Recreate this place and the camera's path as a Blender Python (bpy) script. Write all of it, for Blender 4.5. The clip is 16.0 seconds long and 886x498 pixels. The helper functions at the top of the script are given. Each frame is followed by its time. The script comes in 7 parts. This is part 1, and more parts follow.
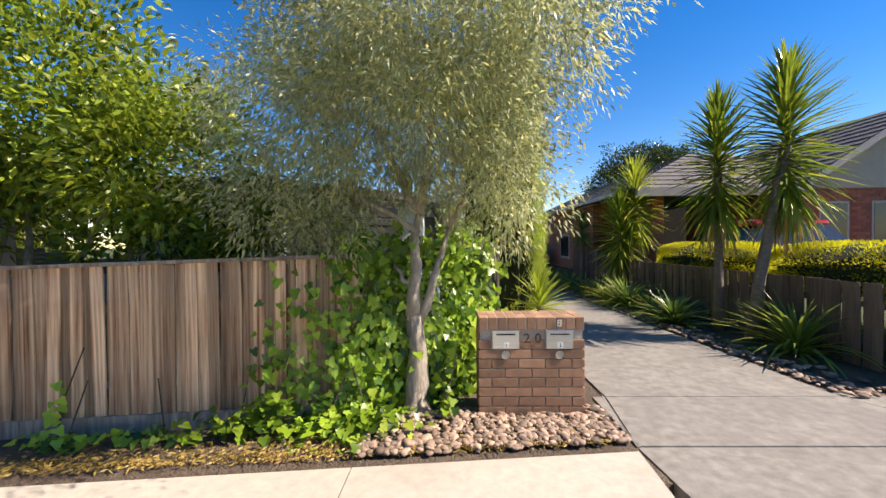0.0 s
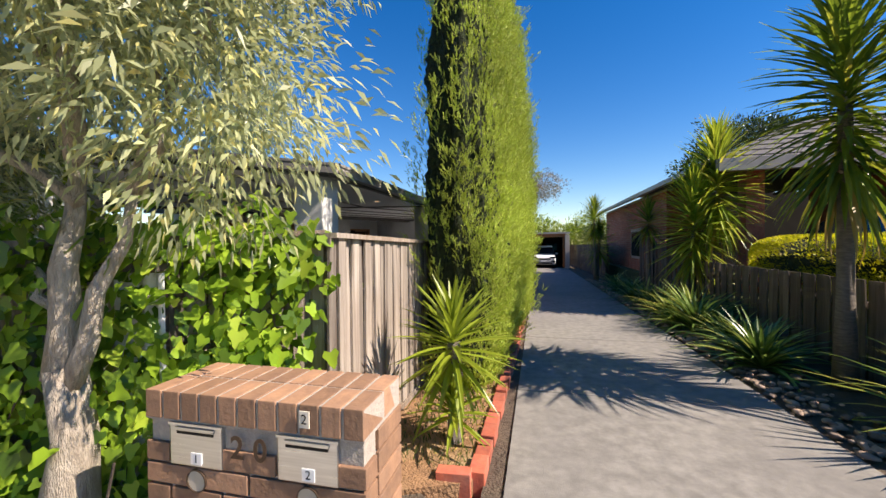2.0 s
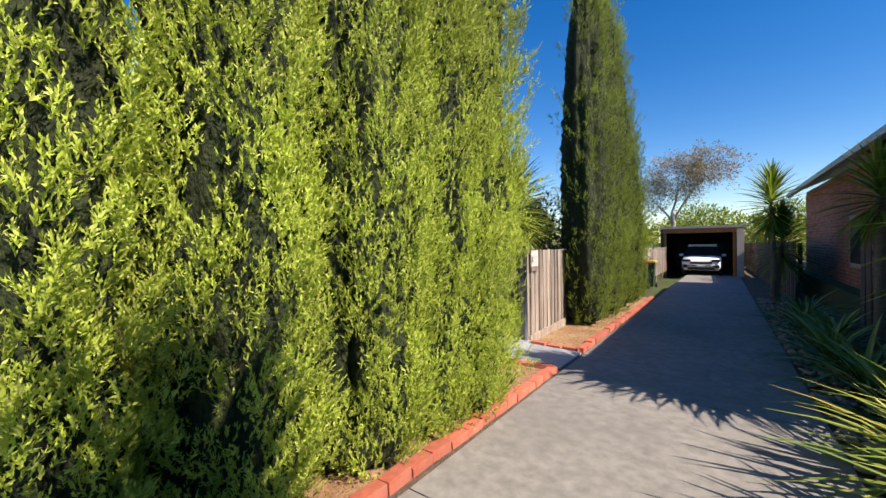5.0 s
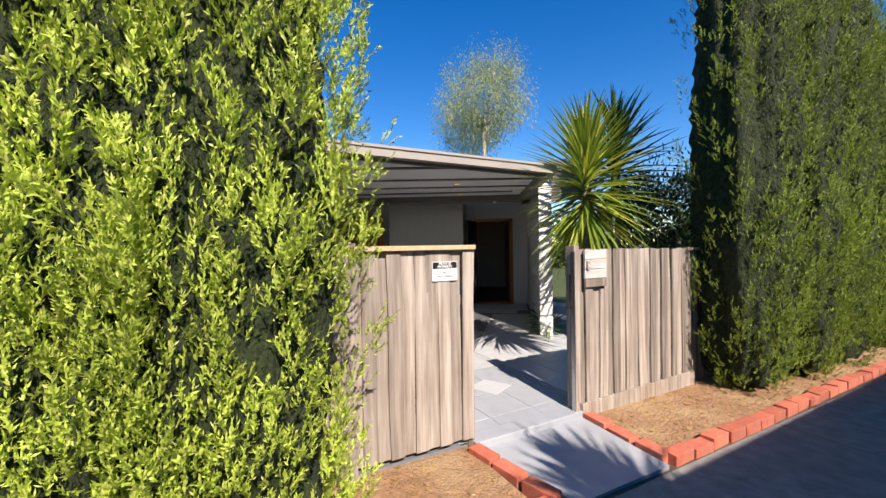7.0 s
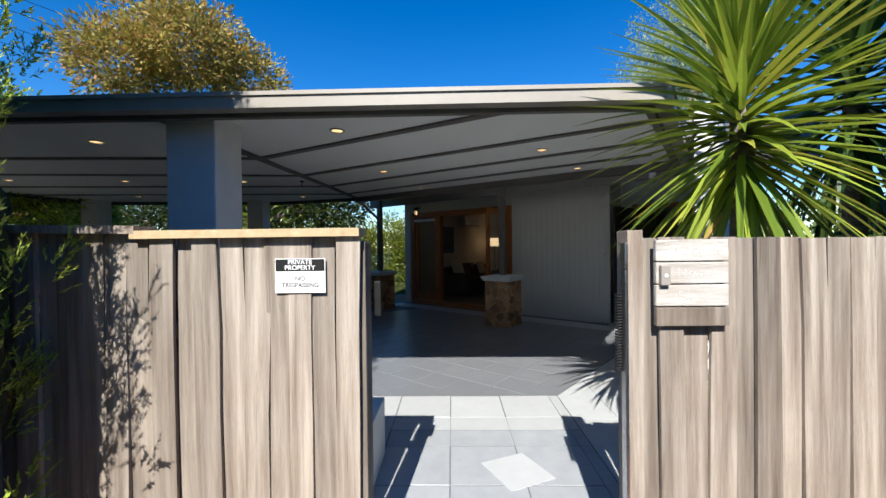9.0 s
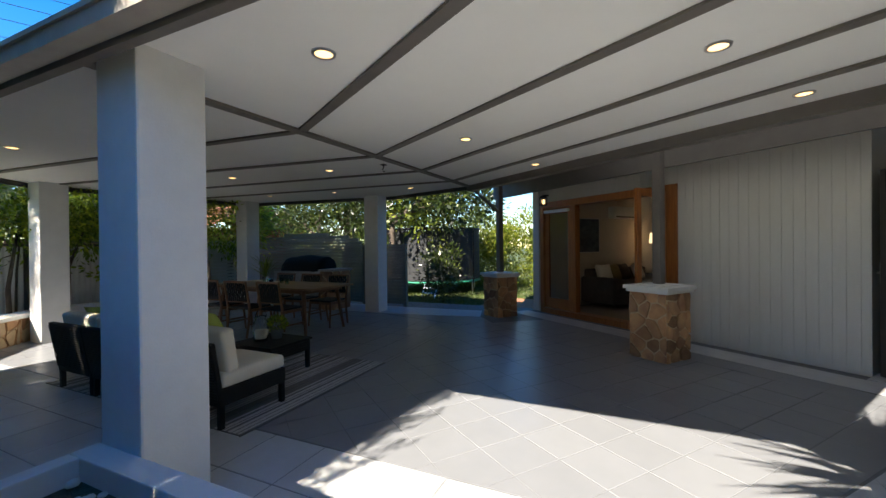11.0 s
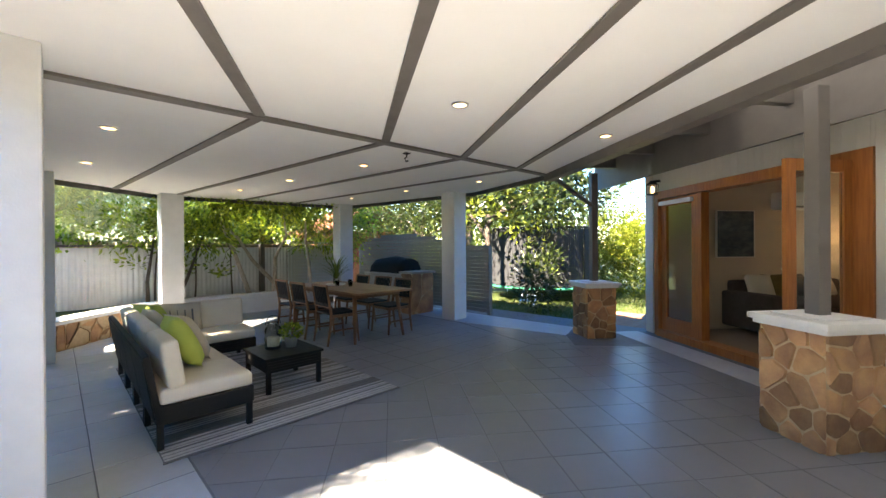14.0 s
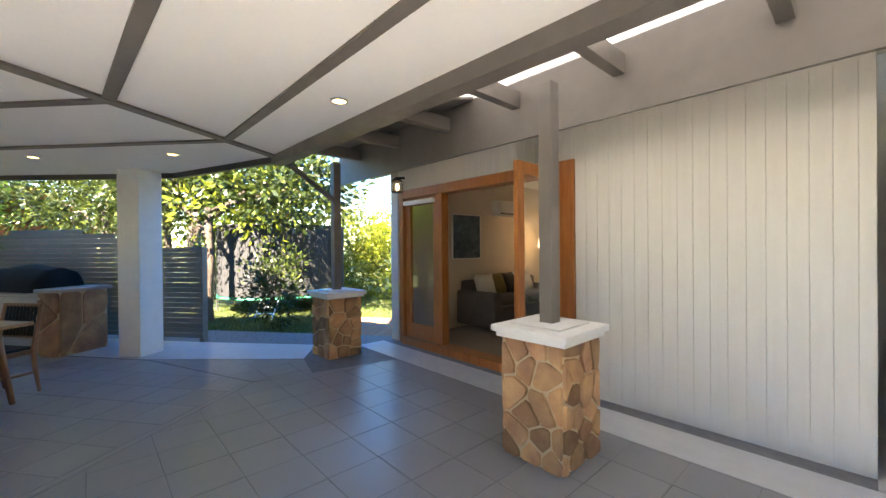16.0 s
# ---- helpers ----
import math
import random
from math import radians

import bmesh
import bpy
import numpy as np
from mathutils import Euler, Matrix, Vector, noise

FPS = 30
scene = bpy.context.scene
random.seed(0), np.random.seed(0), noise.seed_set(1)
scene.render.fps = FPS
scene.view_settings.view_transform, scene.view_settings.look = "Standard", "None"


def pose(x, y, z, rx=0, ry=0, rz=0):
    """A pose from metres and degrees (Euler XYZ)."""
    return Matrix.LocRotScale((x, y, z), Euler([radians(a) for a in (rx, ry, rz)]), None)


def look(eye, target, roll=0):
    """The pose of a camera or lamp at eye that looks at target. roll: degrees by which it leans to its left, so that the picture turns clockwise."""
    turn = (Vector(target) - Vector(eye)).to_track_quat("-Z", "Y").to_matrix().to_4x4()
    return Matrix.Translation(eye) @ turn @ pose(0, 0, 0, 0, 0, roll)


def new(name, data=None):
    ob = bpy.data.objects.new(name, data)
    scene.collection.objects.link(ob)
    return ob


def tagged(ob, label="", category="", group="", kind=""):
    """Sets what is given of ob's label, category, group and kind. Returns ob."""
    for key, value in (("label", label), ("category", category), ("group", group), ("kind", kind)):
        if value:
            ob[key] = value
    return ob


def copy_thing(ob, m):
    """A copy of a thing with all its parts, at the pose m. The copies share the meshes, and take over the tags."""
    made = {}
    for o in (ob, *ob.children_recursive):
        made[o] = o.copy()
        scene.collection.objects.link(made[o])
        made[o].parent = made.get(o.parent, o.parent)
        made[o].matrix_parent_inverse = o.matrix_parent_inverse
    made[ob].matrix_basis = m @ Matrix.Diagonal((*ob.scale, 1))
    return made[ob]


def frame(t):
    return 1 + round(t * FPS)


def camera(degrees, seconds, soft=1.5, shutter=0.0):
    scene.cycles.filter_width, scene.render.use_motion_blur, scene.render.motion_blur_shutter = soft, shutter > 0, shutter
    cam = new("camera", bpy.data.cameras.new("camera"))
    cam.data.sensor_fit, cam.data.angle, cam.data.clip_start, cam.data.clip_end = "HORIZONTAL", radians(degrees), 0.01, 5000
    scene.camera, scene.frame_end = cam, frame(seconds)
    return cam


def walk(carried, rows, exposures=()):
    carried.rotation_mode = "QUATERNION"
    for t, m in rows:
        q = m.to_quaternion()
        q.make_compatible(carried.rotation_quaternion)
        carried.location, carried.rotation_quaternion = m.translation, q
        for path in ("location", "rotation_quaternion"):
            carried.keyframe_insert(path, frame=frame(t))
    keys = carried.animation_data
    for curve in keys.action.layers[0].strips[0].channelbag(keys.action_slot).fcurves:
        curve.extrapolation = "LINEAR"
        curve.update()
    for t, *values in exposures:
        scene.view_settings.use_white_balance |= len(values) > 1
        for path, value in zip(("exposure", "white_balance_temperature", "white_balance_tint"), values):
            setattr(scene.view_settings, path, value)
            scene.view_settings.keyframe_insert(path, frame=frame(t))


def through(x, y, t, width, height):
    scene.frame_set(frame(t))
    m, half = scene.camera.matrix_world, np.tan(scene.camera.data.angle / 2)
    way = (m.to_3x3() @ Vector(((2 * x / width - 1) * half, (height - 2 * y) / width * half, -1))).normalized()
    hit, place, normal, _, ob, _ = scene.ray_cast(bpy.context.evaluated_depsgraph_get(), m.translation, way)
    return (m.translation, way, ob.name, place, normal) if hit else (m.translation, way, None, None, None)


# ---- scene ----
EXP_STREET, EXP_PATIO = 1.1, 3.45
cam = camera(97.6, 16.0)
PATH = [
    (0.0, -3.233, -7.528, 1.668, 89.13, 0.59, 1.15),
    (0.5, -2.833, -7.023, 1.605, 89.02, 0.57, 2.55),
    (1.0, -2.368, -6.474, 1.577, 89.10, 0.63, 5.45),
    (1.5, -1.893, -5.857, 1.559, 89.07, 0.68, 9.45),
    (2.0, -1.457, -5.242, 1.560, 89.14, 0.62, 13.65),
    (2.5, -1.091, -4.550, 1.601, 89.01, 0.67, 17.25),
    (3.0, -0.738, -3.855, 1.623, 88.98, 0.64, 20.45),
    (5.5, -0.005, 0.324, 1.524, 89.20, 0.90, 41.20),
    (6.0, 0.003, 1.138, 1.506, 89.20, 0.90, 47.50),
    (6.5, -0.047, 1.894, 1.497, 89.20, 0.80, 54.50),
    (7.0, -0.093, 2.559, 1.469, 89.50, 0.90, 61.90),
    (7.5, -0.219, 3.148, 1.451, 89.50, 0.80, 69.30),
    (8.0, -0.417, 3.667, 1.442, 89.60, 0.80, 76.80),
    (8.5, -0.660, 4.126, 1.433, 89.60, 0.80, 84.30),
    (9.0, -1.006, 4.467, 1.396, 89.60, 0.70, 91.30),
    (9.5, -1.429, 4.686, 1.378, 89.50, 0.70, 97.80),
    (10.0, -1.852, 4.788, 1.351, 89.50, 0.70, 103.70),
    (12.5, -3.350, 5.121, 1.351, 89.90, 0.50, 127.60),
    (13.0, -3.584, 5.236, 1.360, 89.90, 0.50, 131.50),
    (13.5, -3.772, 5.353, 1.360, 89.90, 0.40, 134.30),
    (14.0, -4.003, 5.435, 1.369, 89.90, 0.40, 135.10),
    (14.5, -4.245, 5.415, 1.360, 89.80, 0.40, 132.90),
    (15.0, -4.538, 5.330, 1.369, 89.80, 0.40, 126.30),
    (15.5, -4.814, 5.165, 1.369, 89.80, 0.40, 115.00),
    (16.0, -5.130, 5.120, 1.396, 89.70, 0.50, 100.30),
]
walk(cam, [(t, pose(x, y, z, rx, ry, rz)) for t, x, y, z, rx, ry, rz in PATH],
     [(0.0, EXP_STREET + 0.12, 7250, 18), (2.0, EXP_STREET, 7100, 17), (7.0, EXP_STREET, 6750, 16), (9.2, EXP_STREET, 6150, 8), (10.2, EXP_STREET + 0.35, 6300, 8), (12.3, EXP_PATIO + 0.05, 7700, 13), (14.4, EXP_PATIO + 0.48, 7700, 13), (16.0, EXP_PATIO + 0.85, 7900, 14)])

# ---- light ----
SUN = Vector((1.56, -0.19, 1.45)).normalized()
world = bpy.data.worlds.new("sky")
scene.world = world
world.use_nodes = True
_n = world.node_tree.nodes
_sky = _n.new("ShaderNodeTexSky")
_sky.sky_type = "NISHITA"
_sky.sun_disc = False
_sky.sun_elevation = radians(42.7)
_sky.sun_rotation = radians(97)
_sky.air_density, _sky.dust_density, _sky.ozone_density = 1.0, 0.0, 3.0
_n["Background"].inputs["Strength"].default_value = 0.08
_hue = _n.new("ShaderNodeHueSaturation")
_hue.inputs["Saturation"].default_value = 1.42
_hue.inputs["Hue"].default_value = 0.508
_hue.inputs["Value"].default_value = 1.05
world.node_tree.links.new(_sky.outputs[0], _hue.inputs["Color"])
world.node_tree.links.new(_hue.outputs[0], _n["Background"].inputs[0])
sun = new("sun", bpy.data.lights.new("sun", "SUN"))
sun.data.energy, sun.data.angle, sun.data.color = 4.6, radians(0.5), (1.0, 0.93, 0.82)
sun.matrix_world = look((0, 0, 20), Vector((0, 0, 20)) - SUN)

# ---- tools ----
def gz(y):
    """Height of the driveway, which falls gently away from the street."""
    return 0.085 - 0.0165 * (max(min(y, 40.0), -7.0) + 4.0)


def link(name, me, mat, parent=None, label="", m=None):
    ob = new(name, me)
    if mat is not None and not me.materials:
        me.materials.append(mat)
    if parent is not None:
        ob.parent = parent
    if m is not None:
        ob.matrix_basis = m
    if label:
        ob["label"] = label
    return ob


def mesh_of(bm, name="mesh", smooth=False):
    me = bpy.data.meshes.new(name)
    bmesh.ops.recalc_face_normals(bm, faces=bm.faces)
    bm.to_mesh(me)
    bm.free()
    if smooth:
        me.polygons.foreach_set("use_smooth", [True] * len(me.polygons))
    return me


def part(name, bm, material, parent=None, label="", m=None, smooth=False):
    return link(name, mesh_of(bm, name, smooth), material, parent, label, m)


def thing(name, at, label, category, group="", kind="", rz=0):
    e = new(name)
    e.empty_display_size = 0.1
    e.matrix_basis = pose(at[0], at[1], at[2], 0, 0, rz)
    return tagged(e, label, category, group, kind)


def box(bm, x0, x1, y0, y1, z0, z1, bevel=0.0, m=None):
    """A box, bevelled on all edges, added to bm."""
    b = bmesh.new()
    bmesh.ops.create_cube(b, size=1.0)
    bmesh.ops.transform(b, matrix=Matrix.Translation(((x0 + x1) / 2, (y0 + y1) / 2, (z0 + z1) / 2))
                        @ Matrix.Diagonal((x1 - x0, y1 - y0, z1 - z0, 1)), verts=b.verts)
    if bevel:
        bmesh.ops.bevel(b, geom=b.edges, offset=bevel, segments=2, affect="EDGES", profile=0.6)
    if m is not None:
        bmesh.ops.transform(b, matrix=m, verts=b.verts)
    join(bm, b)
    return bm


def join(bm, b):
    me = bpy.data.meshes.new("tmp")
    b.to_mesh(me)
    b.free()
    bm.from_mesh(me)
    bpy.data.meshes.remove(me)


def bx(x0, x1, y0, y1, z0, z1, bevel=0.0, m=None):
    return box(bmesh.new(), x0, x1, y0, y1, z0, z1, bevel, m)


def tube(bm, pts, radii, seg=8, cap=True):
    """A tapering tube through pts."""
    rings = []
    n = len(pts)
    pts = [Vector(p) for p in pts]
    for i, p in enumerate(pts):
        d = (pts[min(i + 1, n - 1)] - pts[max(i - 1, 0)]).normalized()
        a = d.cross(Vector((0, 0, 1)) if abs(d.z) < 0.9 else Vector((1, 0, 0))).normalized()
        b = d.cross(a)
        r = radii[i] if hasattr(radii, "__len__") else radii
        rings.append([bm.verts.new(p + (a * math.cos(k * 2 * math.pi / seg) + b * math.sin(k * 2 * math.pi / seg)) * r) for k in range(seg)])
    for i in range(n - 1):
        for k in range(seg):
            bm.faces.new((rings[i][k], rings[i][(k + 1) % seg], rings[i + 1][(k + 1) % seg], rings[i + 1][k]))
    if cap:
        bm.faces.new(rings[0][::-1])
        bm.faces.new(rings[-1])
    return bm


def lathe(bm, prof, seg=20, at=(0, 0, 0)):
    """Turns a profile of (radius, height) round the upright axis."""
    rings = [[bm.verts.new((at[0] + r * math.cos(2 * math.pi * k / seg), at[1] + r * math.sin(2 * math.pi * k / seg), at[2] + z))
              for k in range(seg)] for r, z in prof]
    for a, b in zip(rings, rings[1:]):
        for k in range(seg):
            bm.faces.new((a[k], a[(k + 1) % seg], b[(k + 1) % seg], b[k]))
    bm.faces.new(rings[0][::-1])
    bm.faces.new(rings[-1])
    return bm


def prism(bm, poly, z0, z1):
    """An upright prism over a polygon; z0 and z1 are heights or functions of (x, y)."""
    f0 = z0 if callable(z0) else (lambda x, y: z0)
    f1 = z1 if callable(z1) else (lambda x, y: z1)
    a = [bm.verts.new((x, y, f0(x, y))) for x, y in poly]
    b = [bm.verts.new((x, y, f1(x, y))) for x, y in poly]
    n = len(poly)
    bm.faces.new(a[::-1])
    bm.faces.new(b)
    for i in range(n):
        bm.faces.new((a[i], a[(i + 1) % n], b[(i + 1) % n], b[i]))
    return bm


def blob(bm, at, r, scale=(1, 1, 1), sub=2, rough=0.2, freq=1.5, m=None):
    """An uneven rounded lump."""
    b = bmesh.new()
    bmesh.ops.create_icosphere(b, subdivisions=sub, radius=1.0)
    off = Vector((at[0] * 3.1, at[1] * 2.7, at[2] * 1.9))
    for v in b.verts:
        v.co *= 1 + rough * noise.noise(v.co * freq + off)
        v.co = Vector((v.co.x * r * scale[0], v.co.y * r * scale[1], v.co.z * r * scale[2]))
    if m is not None:
        bmesh.ops.transform(b, matrix=m, verts=b.verts)
    bmesh.ops.translate(b, vec=at, verts=b.verts)
    join(bm, b)
    return bm


def cushion(w, d, h, puff=0.35, n=8):
    """A soft cushion with pinched corners, centred on the origin."""
    b = bmesh.new()
    bmesh.ops.create_grid(b, x_segments=n, y_segments=n, size=0.5)
    top = list(b.verts)
    for v in top:
        u, w2 = v.co.x * 2, v.co.y * 2
        t = (1 - abs(u) ** 2.6) * (1 - abs(w2) ** 2.6)
        v.co.z = (h / 2) * ((1 - puff) * min(1, t * 6) ** 0.5 + puff * t ** 0.5)
        pin = 1 - 0.06 * (1 - abs(u)) * abs(w2) ** 3 - 0.06 * (1 - abs(w2)) * abs(u) ** 3
        v.co.x *= w * pin
        v.co.y *= d * pin
    r = bmesh.ops.duplicate(b, geom=list(b.verts) + list(b.edges) + list(b.faces))
    for e in r["geom"]:
        if isinstance(e, bmesh.types.BMVert):
            e.co.z *= -1
    bmesh.ops.remove_doubles(b, verts=b.verts, dist=0.0005)
    return b


def slab_cushion(w, d, h, soft=0.03, crown=0.012):
    """A firm foam cushion: a rounded slab, slightly domed, centred on the origin."""
    b = bx(-w / 2, w / 2, -d / 2, d / 2, -h / 2, h / 2)
    bmesh.ops.subdivide_edges(b, edges=[e for e in b.edges if abs(e.verts[0].co.z - e.verts[1].co.z) < 1e-6], cuts=5, use_grid_fill=True)
    sharp = [e for e in b.edges if len(e.link_faces) == 2 and e.calc_face_angle(0.0) > 1.0]
    bmesh.ops.bevel(b, geom=sharp, offset=soft, segments=3, affect="EDGES", profile=0.5, clamp_overlap=True)
    for v in b.verts:
        dome = (1 - (2 * v.co.x / w) ** 2) * (1 - (2 * v.co.y / d) ** 2)
        v.co.z += math.copysign(crown * max(0.0, dome), v.co.z) + 0.003 * noise.noise(v.co * 7 + Vector((w * 9, d * 5, 0)))
    return b


def clip(poly, inside):
    """Clips a polygon by a convex, counter-clockwise one."""
    out = poly
    for (ax, ay), (bx_, by) in zip(inside, inside[1:] + inside[:1]):
        pts, out = out, []
        side = lambda p: (bx_ - ax) * (p[1] - ay) - (by - ay) * (p[0] - ax)
        for p, q in zip(pts, pts[1:] + pts[:1]):
            sp, sq = side(p), side(q)
            if sp >= 0:
                out.append(p)
            if (sp > 0) != (sq > 0) and abs(sp - sq) > 1e-9:
                t = sp / (sp - sq)
                out.append((p[0] + t * (q[0] - p[0]), p[1] + t * (q[1] - p[1])))
        if len(out) < 3:
            return []
    return out


def raw_mesh(name, verts, faces):
    """A mesh from arrays: verts (n, 3), faces (m, 4) or (m, 3)."""
    me = bpy.data.meshes.new(name)
    k = faces.shape[1]
    me.vertices.add(len(verts))
    me.vertices.foreach_set("co", np.ascontiguousarray(verts, dtype=np.float32).ravel())
    me.loops.add(faces.size)
    me.loops.foreach_set("vertex_index", np.ascontiguousarray(faces, dtype=np.int32).ravel())
    me.polygons.add(len(faces))
    me.polygons.foreach_set("loop_start", np.arange(0, faces.size, k, dtype=np.int32))
    me.update(calc_edges=True)
    return me


def unit(v):
    return v / np.maximum(np.linalg.norm(v, axis=1, keepdims=True), 1e-9)


def leaf_mesh(name, at, way, length, width, rng, fold=0.12, droop=0.0, face=None):
    """Many small leaves: a folded kite of two triangles each side at each point, growing along way."""
    n = len(at)
    way = unit(way)
    side = unit(np.cross(way, rng.normal(size=(n, 3)) if face is None else face + rng.normal(size=(n, 3)) * 0.3))
    up = np.cross(side, way)
    L = (length * rng.uniform(0.65, 1.25, n))[:, None]
    W = (width * rng.uniform(0.7, 1.2, n))[:, None]
    tip = at + way * L
    tip[:, 2] -= (droop * L[:, 0])
    mid = at + way * L * 0.45 + up * W * fold
    v = np.stack([at, mid + side * W * 0.5, tip, mid - side * W * 0.5], 1).reshape(-1, 3)
    f = np.arange(4 * n).reshape(-1, 4)
    return raw_mesh(name, v, f)


def in_ball(rng, n, hollow=0.0):
    d = unit(rng.normal(size=(n, 3)))
    r = (hollow ** 3 + (1 - hollow ** 3) * rng.uniform(size=n)) ** (1 / 3)
    return d * r[:, None], d

# ---- materials ----
def mat(name, c1, c2=None, scale=6.0, rough=0.7, bump=0.15, stretch=(1, 1, 1), stain=None, stain_scale=0.7, stain_amount=0.4,
        rand=0.0, metal=0.0, island=0.0, coord="Object", dist=0.01, rough_var=0.15, fine=60.0, spec=0.5):
    """Two colours mixed by grain, a stain at a larger scale, brightness varied by piece, and fine relief."""
    m = bpy.data.materials.new(name)
    m.use_nodes = True
    N, L = m.node_tree.nodes, m.node_tree.links
    bs = N["Principled BSDF"]
    c2 = c2 or tuple(x * 0.8 for x in c1)
    tc = N.new("ShaderNodeTexCoord")
    src = tc.outputs["Object"]
    if coord == "World":
        src = N.new("ShaderNodeNewGeometry").outputs["Position"]
    mp = N.new("ShaderNodeMapping")
    mp.inputs["Scale"].default_value = stretch
    L.new(src, mp.inputs[0])
    vec = mp.outputs[0]
    if rand or island:
        add = N.new("ShaderNodeVectorMath")
        rn = N.new("ShaderNodeObjectInfo").outputs["Random"] if rand else N.new("ShaderNodeNewGeometry").outputs["Random Per Island"]
        mul = N.new("ShaderNodeMath")
        mul.operation = "MULTIPLY"
        mul.inputs[1].default_value = 37.0
        L.new(rn, mul.inputs[0])
        L.new(vec, add.inputs[0])
        L.new(mul.outputs[0], add.inputs[1])
        vec = add.outputs[0]
    n1 = N.new("ShaderNodeTexNoise")
    n1.inputs["Scale"].default_value, n1.inputs["Detail"].default_value, n1.inputs["Roughness"].default_value = scale, 6, 0.6
    L.new(vec, n1.inputs["Vector"])
    rp = N.new("ShaderNodeMapRange")
    rp.inputs[1].default_value, rp.inputs[2].default_value = 0.32, 0.68
    L.new(n1.outputs["Fac"], rp.inputs[0])
    mx = N.new("ShaderNodeMix")
    mx.data_type = "RGBA"
    mx.inputs[6].default_value, mx.inputs[7].default_value = (*c1, 1), (*c2, 1)
    L.new(rp.outputs[0], mx.inputs[0])
    col = mx.outputs[2]
    if stain:
        n2 = N.new("ShaderNodeTexNoise")
        n2.inputs["Scale"].default_value, n2.inputs["Detail"].default_value = stain_scale, 5
        L.new(src, n2.inputs["Vector"])
        r2 = N.new("ShaderNodeMapRange")
        r2.inputs[1].default_value, r2.inputs[2].default_value, r2.inputs[4].default_value = 0.45, 0.72, stain_amount
        L.new(n2.outputs["Fac"], r2.inputs[0])
        m2 = N.new("ShaderNodeMix")
        m2.data_type = "RGBA"
        m2.inputs[7].default_value = (*stain, 1)
        L.new(r2.outputs[0], m2.inputs[0])
        L.new(col, m2.inputs[6])
        col = m2.outputs[2]
    if rand or island:
        hv = N.new("ShaderNodeHueSaturation")
        r3 = N.new("ShaderNodeMapRange")
        a = rand or island
        r3.inputs[3].default_value, r3.inputs[4].default_value = 1 - a, 1 + a
        L.new(rn, r3.inputs[0])
        L.new(r3.outputs[0], hv.inputs["Value"])
        L.new(col, hv.inputs["Color"])
        col = hv.outputs[0]
    L.new(col, bs.inputs["Base Color"])
    r4 = N.new("ShaderNodeMapRange")
    r4.inputs[3].default_value, r4.inputs[4].default_value = max(0.02, rough - rough_var), min(1, rough + rough_var)
    L.new(n1.outputs["Fac"], r4.inputs[0])
    L.new(r4.outputs[0], bs.inputs["Roughness"])
    bs.inputs["Metallic"].default_value = metal
    bs.inputs["Specular IOR Level"].default_value = spec
    if bump:
        n3 = N.new("ShaderNodeTexNoise")
        n3.inputs["Scale"].default_value, n3.inputs["Detail"].default_value = fine, 4
        L.new(vec, n3.inputs["Vector"])
        ad = N.new("ShaderNodeMath")
        L.new(n1.outputs["Fac"], ad.inputs[0])
        L.new(n3.outputs["Fac"], ad.inputs[1])
        bp = N.new("ShaderNodeBump")
        bp.inputs["Strength"].default_value, bp.inputs["Distance"].default_value = bump, dist
        L.new(ad.outputs[0], bp.inputs["Height"])
        L.new(bp.outputs[0], bs.inputs["Normal"])
    return m


def leaf_mat(name, c1, c2, c3=None, through=0.35, rough=0.45):
    """Leaves: colour varied leaf by leaf, some light let through."""
    m = bpy.data.materials.new(name)
    m.use_nodes = True
    N, L = m.node_tree.nodes, m.node_tree.links
    bs = N["Principled BSDF"]
    rn = N.new("ShaderNodeNewGeometry").outputs["Random Per Island"]
    rp = N.new("ShaderNodeValToRGB")
    e = rp.color_ramp.elements
    e[0].color, e[1].color = (*c1, 1), (*c2, 1)
    e[1].position = 0.8
    if c3:
        k = e.new(0.97)
        k.color = (*c3, 1)
    L.new(rn, rp.inputs[0])
    ns = N.new("ShaderNodeTexNoise")
    ns.inputs["Scale"].default_value = 1.3
    L.new(N.new("ShaderNodeTexCoord").outputs["Object"], ns.inputs["Vector"])
    hv = N.new("ShaderNodeHueSaturation")
    mr = N.new("ShaderNodeMapRange")
    mr.inputs[1].default_value, mr.inputs[2].default_value, mr.inputs[3].default_value, mr.inputs[4].default_value = 0.3, 0.7, 0.7, 1.3
    L.new(ns.outputs["Fac"], mr.inputs[0])
    L.new(mr.outputs[0], hv.inputs["Value"])
    L.new(rp.outputs[0], hv.inputs["Color"])
    L.new(hv.outputs[0], bs.inputs["Base Color"])
    bs.inputs["Roughness"].default_value = rough
    tr = N.new("ShaderNodeBsdfTranslucent")
    L.new(hv.outputs[0], tr.inputs["Color"])
    mx = N.new("ShaderNodeMixShader")
    mx.inputs[0].default_value = through
    L.new(bs.outputs[0], mx.inputs[1])
    L.new(tr.outputs[0], mx.inputs[2])
    L.new(mx.outputs[0], N["Material Output"].inputs["Surface"])
    return m


def glass_mat(name, tint=(0.9, 0.95, 0.93)):
    m = bpy.data.materials.new(name)
    m.use_nodes = True
    b = m.node_tree.nodes["Principled BSDF"]
    b.inputs["Base Color"].default_value = (*tint, 1)
    b.inputs["Transmission Weight"].default_value = 1.0
    b.inputs["Roughness"].default_value = 0.01
    b.inputs["IOR"].default_value = 1.45
    return m


